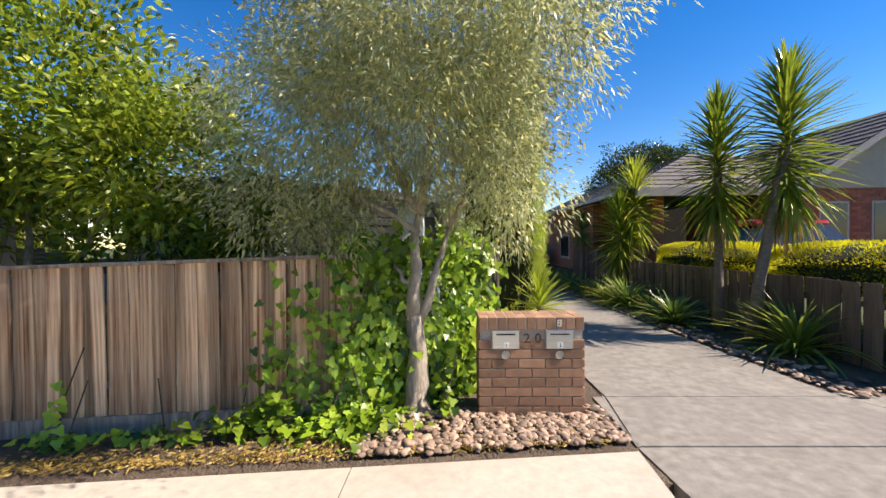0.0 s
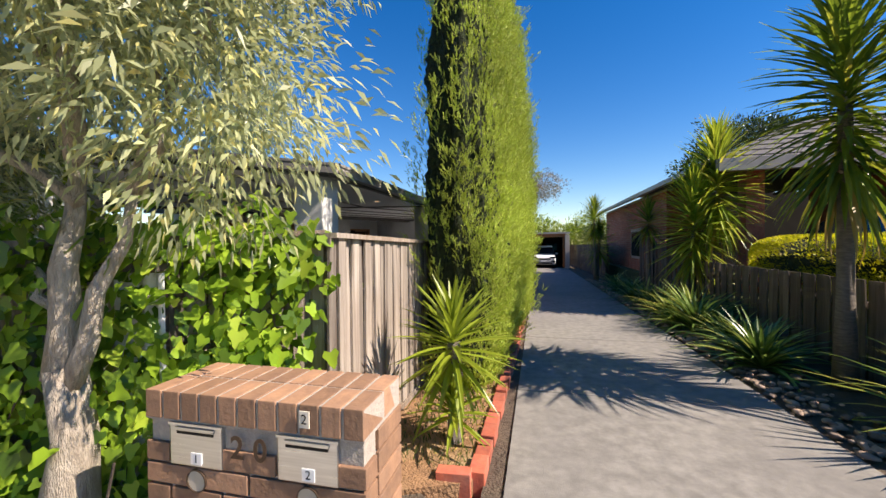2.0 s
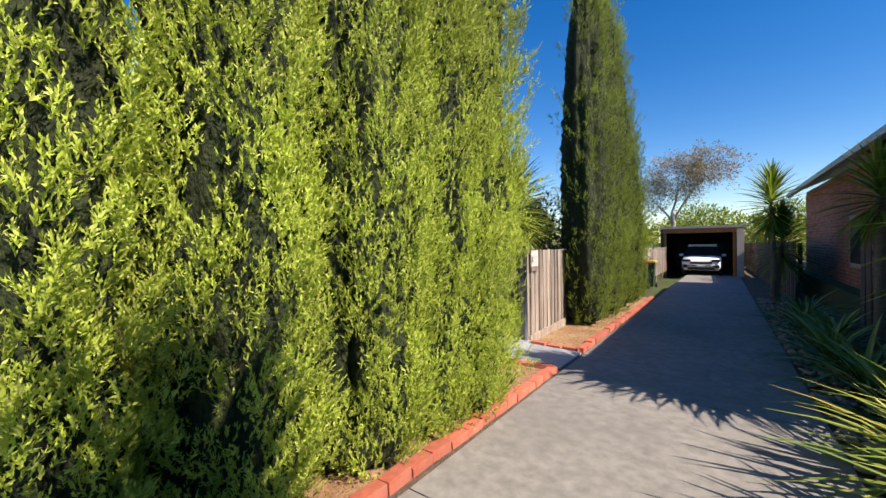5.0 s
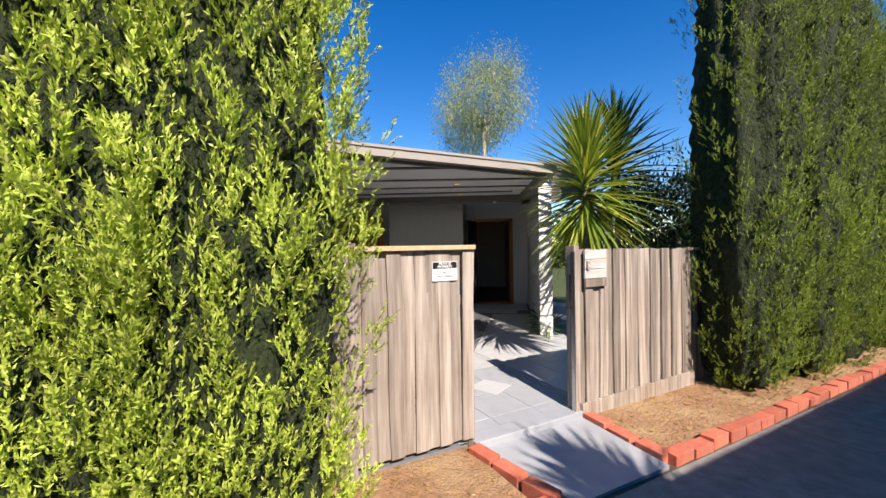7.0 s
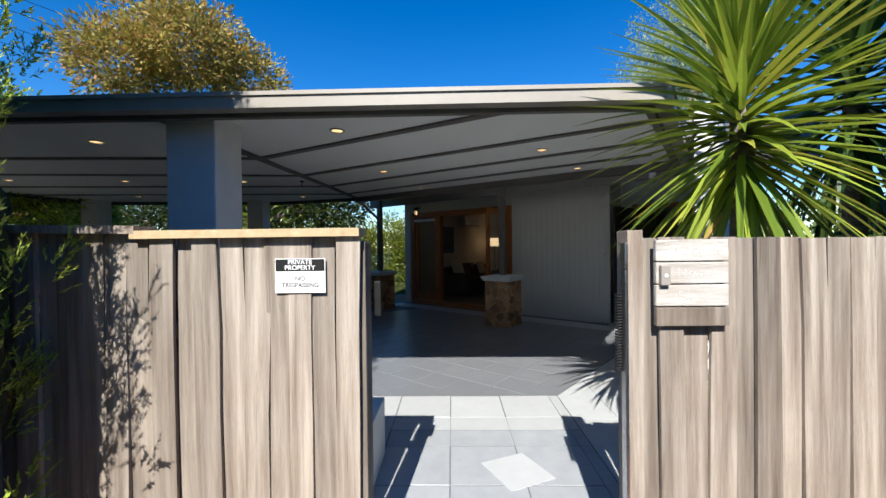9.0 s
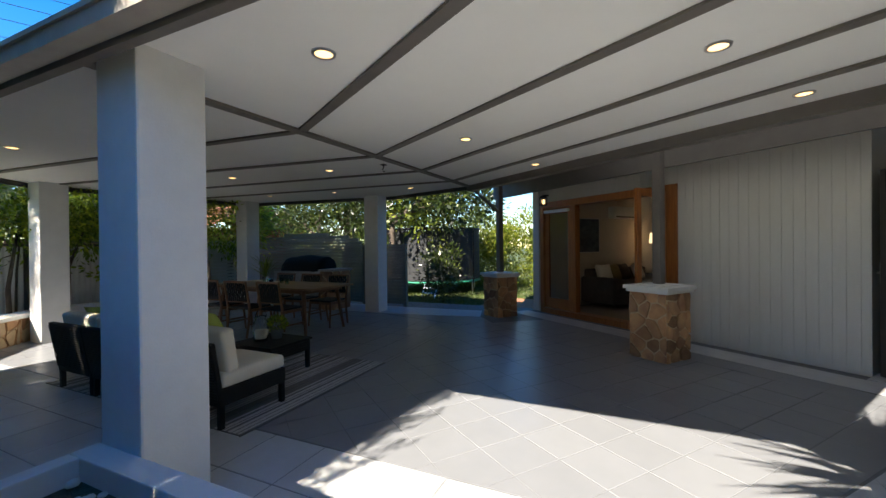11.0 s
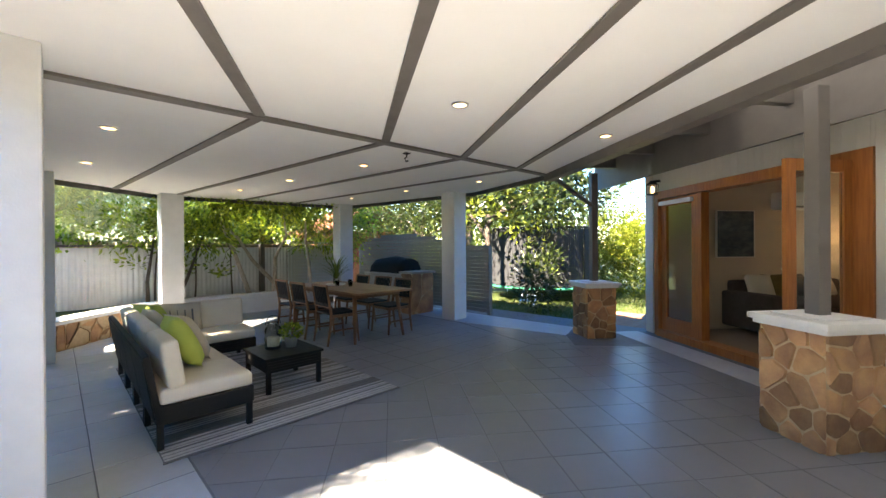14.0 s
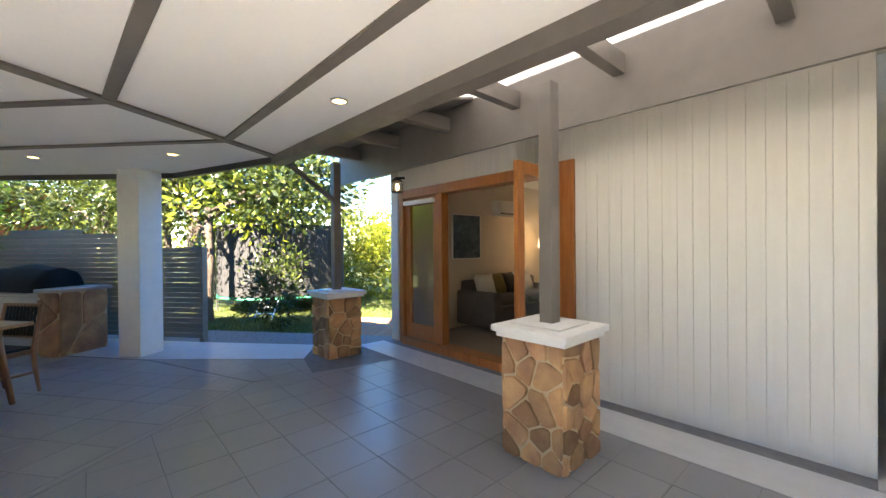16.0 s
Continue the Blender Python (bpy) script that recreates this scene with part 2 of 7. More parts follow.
def glow_mat(name, colour, strength):
    m = bpy.data.materials.new(name)
    m.use_nodes = True
    b = m.node_tree.nodes["Principled BSDF"]
    b.inputs["Base Color"].default_value = (*colour, 1)
    b.inputs["Emission Color"].default_value = (*colour, 1)
    b.inputs["Emission Strength"].default_value = strength
    return m


CONCRETE = mat("concrete", (0.26, 0.245, 0.22), (0.165, 0.155, 0.14), 9, 0.9, 0.5, stain=(0.16, 0.15, 0.14), stain_scale=0.9, stain_amount=0.75, coord="World", fine=120, dist=0.006)
FOOTPATH = mat("footpath_concrete", (0.47, 0.43, 0.36), (0.38, 0.35, 0.30), 14, 0.9, 0.3, stain=(0.3, 0.27, 0.22), stain_amount=0.5, coord="World", fine=150, dist=0.004)
SOIL = mat("soil", (0.36, 0.20, 0.10), (0.22, 0.12, 0.06), 18, 0.95, 0.8, stain=(0.42, 0.30, 0.16), stain_scale=2.5, stain_amount=0.7, coord="World", dist=0.03)
MULCH = mat("mulch", (0.13, 0.095, 0.065), (0.065, 0.048, 0.035), 24, 0.95, 0.9, stain=(0.2, 0.15, 0.1), stain_scale=3, coord="World", dist=0.03)
ROCK = mat("river_rock", (0.36, 0.245, 0.165), (0.19, 0.145, 0.12), 6, 0.75, 0.3, island=0.62)
PEBBLE = mat("white_pebble", (0.6, 0.58, 0.54), (0.45, 0.43, 0.4), 9, 0.6, 0.2, island=0.3)
PALING = mat("weathered_paling", (0.41, 0.355, 0.30), (0.16, 0.125, 0.10), 2.9, 0.85, 0.7, (9, 9, 0.55), stain=(0.2, 0.13, 0.085), stain_scale=1.6, stain_amount=0.6, rand=0.34, dist=0.008)
PALING_RED = mat("brown_paling", (0.84, 0.6, 0.37), (0.2, 0.065, 0.022), 3.4, 0.85, 0.8, (9, 9, 0.3), stain=(0.66, 0.58, 0.48), stain_scale=2.6, stain_amount=0.4, rand=0.5, dist=0.006)
PALING_DARK = mat("grey_paling", (0.15, 0.12, 0.1), (0.085, 0.065, 0.05), 3.5, 0.9, 0.7, (9, 9, 0.55), rand=0.35, dist=0.006)
BRICK = mat("brown_brick", (0.38, 0.21, 0.12), (0.27, 0.15, 0.09), 14, 0.85, 0.6, stain=(0.2, 0.13, 0.09), stain_scale=6, rand=0.28, dist=0.004)
RED_BRICK = mat("red_brick", (0.40, 0.13, 0.07), (0.28, 0.085, 0.05), 12, 0.85, 0.5, rand=0.3, dist=0.004)
EDGE_BRICK = mat("red_edging_brick", (0.50, 0.13, 0.07), (0.36, 0.09, 0.055), 16, 0.85, 0.5, stain=(0.3, 0.2, 0.16), stain_scale=8, rand=0.22, dist=0.004)
MORTAR = mat("mortar", (0.42, 0.37, 0.31), (0.33, 0.29, 0.25), 30, 0.95, 0.4)
STEEL = mat("brushed_steel", (0.62, 0.63, 0.64), (0.5, 0.51, 0.52), 4, 0.32, 0.05, (1, 1, 30), metal=1.0)
BRONZE = mat("dark_bronze", (0.10, 0.065, 0.045), (0.07, 0.045, 0.03), 20, 0.5, 0.1, metal=0.6)
BLACK = mat("black_paint", (0.009, 0.009, 0.0095), (0.014, 0.014, 0.014), 20, 0.55, 0.05, spec=0.25)
WHITE_PAINT = mat("white_paint", (0.78, 0.78, 0.76), (0.73, 0.73, 0.71), 5, 0.6, 0.06)
RENDER_WALL = mat("white_render", (0.68, 0.68, 0.67), (0.63, 0.63, 0.62), 7, 0.85, 0.25, stain=(0.58, 0.57, 0.55), stain_amount=0.4, fine=90, dist=0.003)
CLAD = mat("white_cladding", (0.62, 0.60, 0.555), (0.58, 0.56, 0.515), 4, 0.6, 0.08, (4, 4, 0.6), stain=(0.6, 0.58, 0.52), stain_amount=0.3)
CEIL = mat("ceiling_panel", (0.84, 0.84, 0.82), (0.82, 0.82, 0.80), 3, 0.7, 0.04)
TRIM_GREY = mat("grey_trim_paint", (0.155, 0.14, 0.125), (0.135, 0.122, 0.11), 5, 0.5, 0.06)
GUTTER = mat("gutter_paint", (0.34, 0.31, 0.27), (0.30, 0.27, 0.24), 6, 0.4, 0.04)
GUTTER_DARK = mat("roof_sheet_dark", (0.06, 0.055, 0.052), (0.045, 0.042, 0.04), 6, 0.45, 0.05)
TILE_GREY = mat("grey_painted_tile", (0.19, 0.197, 0.215), (0.178, 0.186, 0.203), 5, 0.33, 0.012, stain=(0.2, 0.206, 0.22), stain_scale=1.1, rand=0.04, coord="World", rough_var=0.03, fine=25, dist=0.002)
TILE_JOINT = mat("tile_joint", (0.16, 0.166, 0.178), (0.13, 0.135, 0.145), 12, 0.7, 0.2, coord="World")
BAND = mat("light_grey_painted_tile", (0.46, 0.47, 0.48), (0.42, 0.43, 0.44), 6, 0.45, 0.1, stain=(0.38, 0.39, 0.40), rand=0.05, coord="World")
PATH_GREY = mat("path_paint", (0.36, 0.375, 0.4), (0.31, 0.325, 0.35), 6, 0.55, 0.12, stain=(0.22, 0.225, 0.24), rand=0.05, coord="World")
STONE = mat("sandstone", (0.54, 0.32, 0.15), (0.33, 0.17, 0.085), 5, 0.8, 0.6, rand=0.48, dist=0.012, stain=(0.19, 0.085, 0.065), stain_scale=3.2, stain_amount=0.7)
STONE_JOINT = mat("sandstone_joint", (0.58, 0.43, 0.26), (0.48, 0.35, 0.21), 20, 0.95, 0.5)
CAPSTONE = mat("white_capstone", (0.74, 0.74, 0.72), (0.68, 0.68, 0.66), 9, 0.6, 0.1)
CEDAR = mat("oiled_cedar", (0.40, 0.145, 0.035), (0.26, 0.085, 0.02), 4, 0.4, 0.15, (10, 10, 0.7), dist=0.003)
TEAK = mat("teak", (0.24, 0.11, 0.045), (0.15, 0.065, 0.025), 4, 0.5, 0.2, (10, 10, 0.8), dist=0.003)
TEAK_TOP = mat("teak_top", (0.34, 0.19, 0.095), (0.26, 0.135, 0.065), 4, 0.45, 0.15, (12, 0.8, 8), dist=0.002, rand=0.15)
# Dark finish of the entry door; also painted shade inside garage and carport.
DARK_DOOR_SHADE = mat("dark_door_and_shade", (0.02, 0.015, 0.013), (0.03, 0.022, 0.018), 6, 0.5, 0.1)
WICKER = mat("black_wicker", (0.012, 0.011, 0.011), (0.02, 0.019, 0.018), 90, 0.6, 0.6, (1, 1, 3), dist=0.006, spec=0.25)
CREAM = mat("cream_canvas", (0.72, 0.66, 0.54), (0.66, 0.60, 0.49), 5, 0.9, 0.25, fine=220, dist=0.003)
LIME = mat("lime_cotton", (0.44, 0.52, 0.11), (0.38, 0.46, 0.09), 6, 0.9, 0.25, fine=200, dist=0.003)
BEIGE = mat("beige_linen", (0.55, 0.49, 0.38), (0.5, 0.44, 0.34), 6, 0.9, 0.25, fine=200, dist=0.003)
RUG = mat("rug_weave", (0.16, 0.16, 0.165), (0.12, 0.12, 0.125), 30, 0.95, 0.6, fine=150, dist=0.004)
RUG_LIGHT = mat("rug_light", (0.5, 0.49, 0.475), (0.42, 0.41, 0.4), 30, 0.95, 0.6, fine=150, dist=0.004)
BBQ = mat("barbecue_cover", (0.008, 0.008, 0.009), (0.012, 0.012, 0.013), 6, 0.75, 0.3, dist=0.02, spec=0.15)
SCREEN = mat("grey_slat_paint", (0.2, 0.19, 0.17), (0.165, 0.155, 0.14), 5, 0.6, 0.1, (0.6, 6, 6), rand=0.1)
ZINC = mat("galvanised_sheet", (0.68, 0.69, 0.69), (0.6, 0.61, 0.62), 5, 0.45, 0.05, stain=(0.55, 0.53, 0.5), metal=0.15)
GRASS_SOIL = mat("lawn", (0.06, 0.085, 0.018), (0.04, 0.06, 0.012), 30, 0.95, 0.8, stain=(0.1, 0.1, 0.035), stain_scale=1.5, coord="World", dist=0.03)
GRASS = leaf_mat("grass_blade", (0.05, 0.085, 0.014), (0.1, 0.14, 0.03), (0.18, 0.17, 0.07))
TRAMP_GREEN = mat("trampoline_pad", (0.02, 0.25, 0.13), (0.02, 0.2, 0.11), 8, 0.5, 0.05)
NET_SHEER = mat("net_sheer", (0.02, 0.022, 0.026), (0.028, 0.03, 0.033), 10, 0.9, 0.0)
NET = mat("net_black", (0.012, 0.013, 0.015), (0.018, 0.018, 0.02), 10, 0.8, 0.05)
BARK = mat("pale_bark", (0.56, 0.49, 0.4), (0.3, 0.25, 0.195), 9, 0.9, 0.9, (3, 3, 0.8), stain=(0.12, 0.1, 0.08), stain_scale=5, dist=0.02)
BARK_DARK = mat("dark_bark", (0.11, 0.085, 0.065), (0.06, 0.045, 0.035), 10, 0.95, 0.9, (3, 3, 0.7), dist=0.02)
PALM_BARK = mat("palm_trunk", (0.26, 0.22, 0.18), (0.15, 0.125, 0.1), 14, 0.95, 0.9, (1, 1, 4), dist=0.015)
# Shade in the gaps between sprays, put into the colour of a solid core.
CYP_SHADE_CORE = mat("cypress_shade", (0.03, 0.048, 0.006), (0.008, 0.014, 0.003), 42, 0.95, 0.9, (1, 1, 0.5), dist=0.05)
CYPRESS = leaf_mat("cypress_spray", (0.36, 0.47, 0.055), (0.5, 0.6, 0.085), (0.52, 0.52, 0.16), 0.32, 0.6)
CYPRESS_DEEP = leaf_mat("deep_cypress_spray", (0.15, 0.22, 0.025), (0.25, 0.33, 0.04), (0.32, 0.36, 0.07), 0.3, 0.6)
OLIVE = leaf_mat("olive_leaf", (0.26, 0.295, 0.14), (0.55, 0.58, 0.32), (0.66, 0.6, 0.22), 0.5, 0.4)
IVY = leaf_mat("ivy_leaf", (0.045, 0.11, 0.012), (0.33, 0.51, 0.04), (0.4, 0.52, 0.06), 0.42, 0.35)
BROAD = leaf_mat("broad_leaf", (0.06, 0.11, 0.01), (0.3, 0.4, 0.032), (0.48, 0.52, 0.05), 0.45, 0.4)
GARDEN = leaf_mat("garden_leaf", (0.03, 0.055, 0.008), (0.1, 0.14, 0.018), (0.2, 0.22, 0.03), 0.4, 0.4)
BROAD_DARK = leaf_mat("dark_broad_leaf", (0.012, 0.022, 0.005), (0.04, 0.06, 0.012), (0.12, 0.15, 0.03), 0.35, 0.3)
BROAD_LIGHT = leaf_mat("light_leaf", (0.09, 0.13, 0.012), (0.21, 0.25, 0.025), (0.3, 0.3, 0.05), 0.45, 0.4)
GOLDEN = leaf_mat("golden_leaf", (0.52, 0.52, 0.012), (0.64, 0.6, 0.02), (0.36, 0.4, 0.02), 0.5, 0.45)
AUTUMN = leaf_mat("autumn_leaf", (0.22, 0.22, 0.05), (0.4, 0.29, 0.06), (0.45, 0.22, 0.08), 0.4, 0.5)
BIRCH = leaf_mat("birch_leaf", (0.2, 0.26, 0.09), (0.34, 0.38, 0.16), (0.42, 0.38, 0.16), 0.4, 0.5)
GUM = leaf_mat("gum_leaf", (0.18, 0.17, 0.1), (0.3, 0.24, 0.15), (0.35, 0.24, 0.15), 0.35, 0.5)
YUCCA = leaf_mat("yucca_blade", (0.2, 0.3, 0.025), (0.46, 0.5, 0.05), (0.58, 0.54, 0.09), 0.45, 0.35)
YUCCA_DARK = leaf_mat("dark_yucca_blade", (0.03, 0.065, 0.015), (0.075, 0.13, 0.025), (0.16, 0.22, 0.05), 0.25, 0.35)
YUCCA_MID = leaf_mat("mid_yucca_blade", (0.08, 0.14, 0.015), (0.24, 0.31, 0.03), (0.42, 0.4, 0.05), 0.4, 0.35)
YUCCA_GATE = leaf_mat("gate_yucca_blade", (0.13, 0.2, 0.025), (0.32, 0.38, 0.045), (0.46, 0.44, 0.07), 0.35, 0.35)
FLAX_LIGHT = leaf_mat("light_flax_blade", (0.16, 0.24, 0.04), (0.34, 0.4, 0.07), (0.5, 0.46, 0.1), 0.35, 0.35)
FLAX = leaf_mat("flax_blade", (0.06, 0.12, 0.025), (0.17, 0.26, 0.045), (0.4, 0.42, 0.1), 0.25, 0.35)
DEAD = leaf_mat("dry_blade", (0.34, 0.24, 0.06), (0.42, 0.3, 0.08), (0.28, 0.16, 0.05), 0.3, 0.5)
WHITEWASH = mat("whitewashed_board", (0.62, 0.60, 0.57), (0.36, 0.32, 0.28), 4, 0.85, 0.5, (9, 0.8, 9), stain=(0.42, 0.36, 0.3), stain_scale=5, stain_amount=0.5)
FADED = mat("faded_lettering", (0.42, 0.41, 0.39), (0.52, 0.5, 0.48), 30, 0.9, 0.1)
PINE = mat("new_pine", (0.52, 0.40, 0.24), (0.4, 0.29, 0.16), 3, 0.8, 0.4, (9, 0.6, 9), dist=0.004)
GLASS = glass_mat("window_glass")
DARK_GLASS = mat("dark_window", (0.02, 0.022, 0.025), (0.03, 0.03, 0.034), 2, 0.06, 0.0)
ROOF_TILE = mat("grey_roof_tile", (0.13, 0.12, 0.115), (0.09, 0.085, 0.08), 8, 0.8, 0.4, rand=0.2, coord="World")
ROOF_RED = mat("terracotta_tile", (0.34, 0.12, 0.07), (0.25, 0.09, 0.055), 8, 0.8, 0.4, coord="World")
CAR_WHITE = mat("white_car_paint", (0.8, 0.8, 0.8), (0.78, 0.78, 0.78), 2, 0.15, 0.0, rough_var=0.03)
CAR_RED = mat("red_car_paint", (0.42, 0.015, 0.03), (0.38, 0.012, 0.025), 2, 0.15, 0.0, rough_var=0.03)
RUBBER = mat("tyre_rubber", (0.015, 0.015, 0.015), (0.022, 0.022, 0.022), 20, 0.85, 0.2)
PLASTIC_GREEN = mat("green_bin_plastic", (0.02, 0.05, 0.03), (0.018, 0.042, 0.026), 8, 0.5, 0.05)
YELLOW = mat("yellow_plastic", (0.55, 0.38, 0.04), (0.5, 0.34, 0.035), 8, 0.5, 0.05)
SOFA_GREY = mat("taupe_fabric", (0.10, 0.085, 0.075), (0.08, 0.068, 0.06), 8, 0.95, 0.3, fine=160, dist=0.003)
CARPET = mat("beige_carpet", (0.30, 0.26, 0.21), (0.25, 0.215, 0.17), 40, 0.98, 0.5, coord="World")
PLASTER = mat("cream_plaster", (0.62, 0.55, 0.45), (0.59, 0.52, 0.43), 4, 0.85, 0.05)
PLANK = mat("red_deck_plank", (0.40, 0.19, 0.11), (0.30, 0.14, 0.08), 5, 0.7, 0.3, (8, 0.6, 8), rand=0.2)
LAMP_WARM = glow_mat("warm_lamp", (1.0, 0.62, 0.27), 0.7)
LAMP_SHADE = glow_mat("lit_shade", (1.0, 0.66, 0.36), 0.5)
SIGN_WHITE = mat("sign_white", (0.8, 0.8, 0.79), (0.76, 0.76, 0.75), 12, 0.4, 0.02)
TERRACOTTA = mat("pot_grey", (0.18, 0.19, 0.19), (0.14, 0.15, 0.15), 12, 0.6, 0.2)

# ---- ground ----
def zone_mesh(poly, top, bottom):
    return prism(bmesh.new(), poly, bottom, top)


g = bmesh.new()
prism(g, [(-400, -400), (400, -400), (400, 400), (-400, 400)], -1.2, -0.62)
tagged(part("ground", g, GRASS_SOIL), "grassy ground that runs to the horizon", "ground", kind="structure")

DRIVE_L, DRIVE_R = -1.66, 0.68
slope = lambda x, y: gz(y)
low = lambda x, y: gz(y) - 0.5
driveway = thing("driveway", (0, 0, 0), "grey weathered concrete driveway with open joints", "driveway", kind="structure")
ys = [-4.55, -3.55, -1.2, 1.3, 3.9, 6.6, 9.6, 13.0, 17.0, 21.5, 34.0]
for a, b in zip(ys, ys[1:]):
    part("slab", zone_mesh([(DRIVE_L - (0.15 if b < -3 else 0), a + 0.012), (DRIVE_R + (0.5 if b < -3 else 0), a + 0.012), (DRIVE_R, b), (DRIVE_L, b)], slope, low), CONCRETE, driveway)
part("apron", zone_mesh([(-1.81, -4.6), (-1.6, -9.4), (9.0, -9.4), (9.0, -5.3), (4.2, -4.2), (0.7, -3.4), (-1.66, -3.4), (-1.79, -4.0)], lambda x, y: gz(y) - 0.01, low), CONCRETE, driveway)
part("joint_bed", zone_mesh([(DRIVE_L - 0.14, -4.54), (DRIVE_R, -4.54), (DRIVE_R, 33.9), (DRIVE_L, 33.9)], lambda x, y: gz(y) - 0.018, low), MULCH, driveway)
part("slab", zone_mesh([(-1.82, -4.58), (9.0, -6.2), (9.0, -9.5), (-1.5, -9.5)], slope, low), CONCRETE, driveway)
part("slab", zone_mesh([(-1.79, -4.55), (-1.80, -3.55), (DRIVE_L - 0.03, -3.55), (DRIVE_L - 0.16, -4.55)], slope, low), CONCRETE, driveway)
part("slab", zone_mesh([(1.19, -4.54), (3.2, -5.2), (6.0, -5.62), (9.0, -6.1), (9.0, -5.2), (4.2, -4.2), (0.69, -3.55)], slope, low), CONCRETE, driveway)

pavement = thing("pavement", (0, 0, 0), "pale concrete footpath slabs beside the driveway", "pavement", kind="structure")
for x0, x1 in ((-9.0, -6.6), (-6.6, -3.95), (-3.95, -1.84)):
    y0 = lambda x: -4.62 - (x + 1.84) * -0.105
    part("slab", zone_mesh([(x0 + 0.008, -9.5), (x1 - 0.35 * (x1 > -3), -9.5), (x1, y0(x1)), (x0 + 0.008, y0(x0))], slope, low), FOOTPATH, pavement)

strip = zone_mesh([(-9.5, -6), (-1.8, -5), (-1.8, -3.3), (-2.7, -2.6), (-9.5, -4.2)], lambda x, y: gz(y) - 0.012, low)
tagged(part("garden_strip", strip, MULCH), "dry garden strip of mulch along the fence", "ground", kind="structure")
bed = zone_mesh([(-2.75, -3.3), (-1.86, -2.9), (-1.86, 4.05), (-2.75, 4.05)], lambda x, y: gz(y) + 0.02, low)
tagged(part("soil_bed", bed, SOIL), "reddish dry soil bed under the cypresses", "ground", kind="structure")
bed = zone_mesh([(-2.75, 5.3), (-1.84, 5.3), (-1.84, 12.5), (-2.75, 12.5)], lambda x, y: gz(y) + 0.02, low)
tagged(part("soil_bed", bed, SOIL), "reddish dry soil bed beside the gate path", "ground", kind="structure")
bed = zone_mesh([(DRIVE_R, 34), (DRIVE_R, -3.5), (4.0, -4.2), (7, -4.7), (7, 34)], lambda x, y: gz(y) - 0.02 + 0.06 * min(1, max(0, x - 0.8)), low)
tagged(part("rock_bed", bed, MULCH), "dark mulch bed with river rocks", "ground", kind="structure")
yard = zone_mesh([(-60, -60), (-9.5, -60), (-9.5, -4.2), (-2.8, -2.5), (-2.8, 34), (-60, 34)], -0.06, -0.6)
tagged(part("yard", yard, GRASS_SOIL), "shaded lawn round the patio", "ground", kind="structure")

# ---- patio floor ----
WALL_A, WALL_D = Vector((-10.7, 3.44, 0)), Vector((0.605, 0.796, 0)).normalized()
WALL_N = Vector((WALL_D.y, -WALL_D.x, 0))
WALL_DEG = math.degrees(math.atan2(WALL_D.y, WALL_D.x))


def on_wall(s, off=0.0, z=0.0):
    """A place s metres along the house wall from its far corner, off metres in front of it."""
    return WALL_A + WALL_D * s + WALL_N * off + Vector((0, 0, z))


def w2(s, off=0.0):
    p = on_wall(s, off)
    return (p.x, p.y)


floor = thing("floor", (0, 0, 0), "grey painted tile floor with light grey bands", "floor", kind="structure")
part("tile_bed", zone_mesh([(-10.95, -3.75), (-3.45, -3.75), (-2.56, 3.0), (-2.56, 7.0), (-6.5, 9.9), (-9.5, 9.0), (-11.0, 3.6)], -0.0022, -0.4), TILE_JOINT, floor)


def lay(parent, zone, mat, size, origin, deg, gap=0.0035, top=0.0, group_mesh={}):
    """Lays square tiles over a convex zone: whole ones are pieces of their own, cut ones one joined piece."""
    ca, sa = math.cos(radians(deg)), math.sin(radians(deg))
    key = (mat.name, size)
    if key not in group_mesh:
        b = bmesh.new()
        h = size / 2 - gap / 2
        prism(b, [(-h, -h), (h, -h), (h, h), (-h, h)], -0.012, 0.0)
        bmesh.ops.bevel(b, geom=[e for e in b.edges if all(v.co.z > -0.001 for v in e.verts)], offset=0.004, segments=1, affect="EDGES")
        me = mesh_of(b, "tile")
        me.materials.append(mat)
        group_mesh[key] = me
    rest = bmesh.new()
    us = [(p[0] - origin[0]) * ca + (p[1] - origin[1]) * sa for p in zone]
    vs = [-(p[0] - origin[0]) * sa + (p[1] - origin[1]) * ca for p in zone]
    n = 0
    rng = random.Random(len(zone) * 7 + int(size * 1000))
    for i in range(math.floor(min(us) / size), math.ceil(max(us) / size)):
        for j in range(math.floor(min(vs) / size), math.ceil(max(vs) / size)):
            h = size / 2 - gap / 2
            cu, cv = (i + 0.5) * size, (j + 0.5) * size
            at = lambda u, v: (origin[0] + u * ca - v * sa, origin[1] + u * sa + v * ca)
            quad = [at(cu - h, cv - h), at(cu + h, cv - h), at(cu + h, cv + h), at(cu - h, cv + h)]
            cut = clip(quad, zone)
            if not cut:
                continue
            area = abs(sum(a[0] * b[1] - a[1] * b[0] for a, b in zip(cut, cut[1:] + cut[:1]))) / 2
            if area > 0.995 * 4 * h * h and n < 290:
                n += 1
                x, y = at(cu, cv)
                link("tile", group_mesh[key], None, parent, m=pose(x, y, top + rng.uniform(-0.0012, 0.0012), rng.uniform(-0.15, 0.15), rng.uniform(-0.15, 0.15), deg))
            elif area > 0.0006:
                prism(rest, cut, top - 0.012, top - 0.0005)
    if rest.faces:
        tagged(part("cut_tiles", rest, mat, parent), kind="stuff")
    else:
        rest.free()


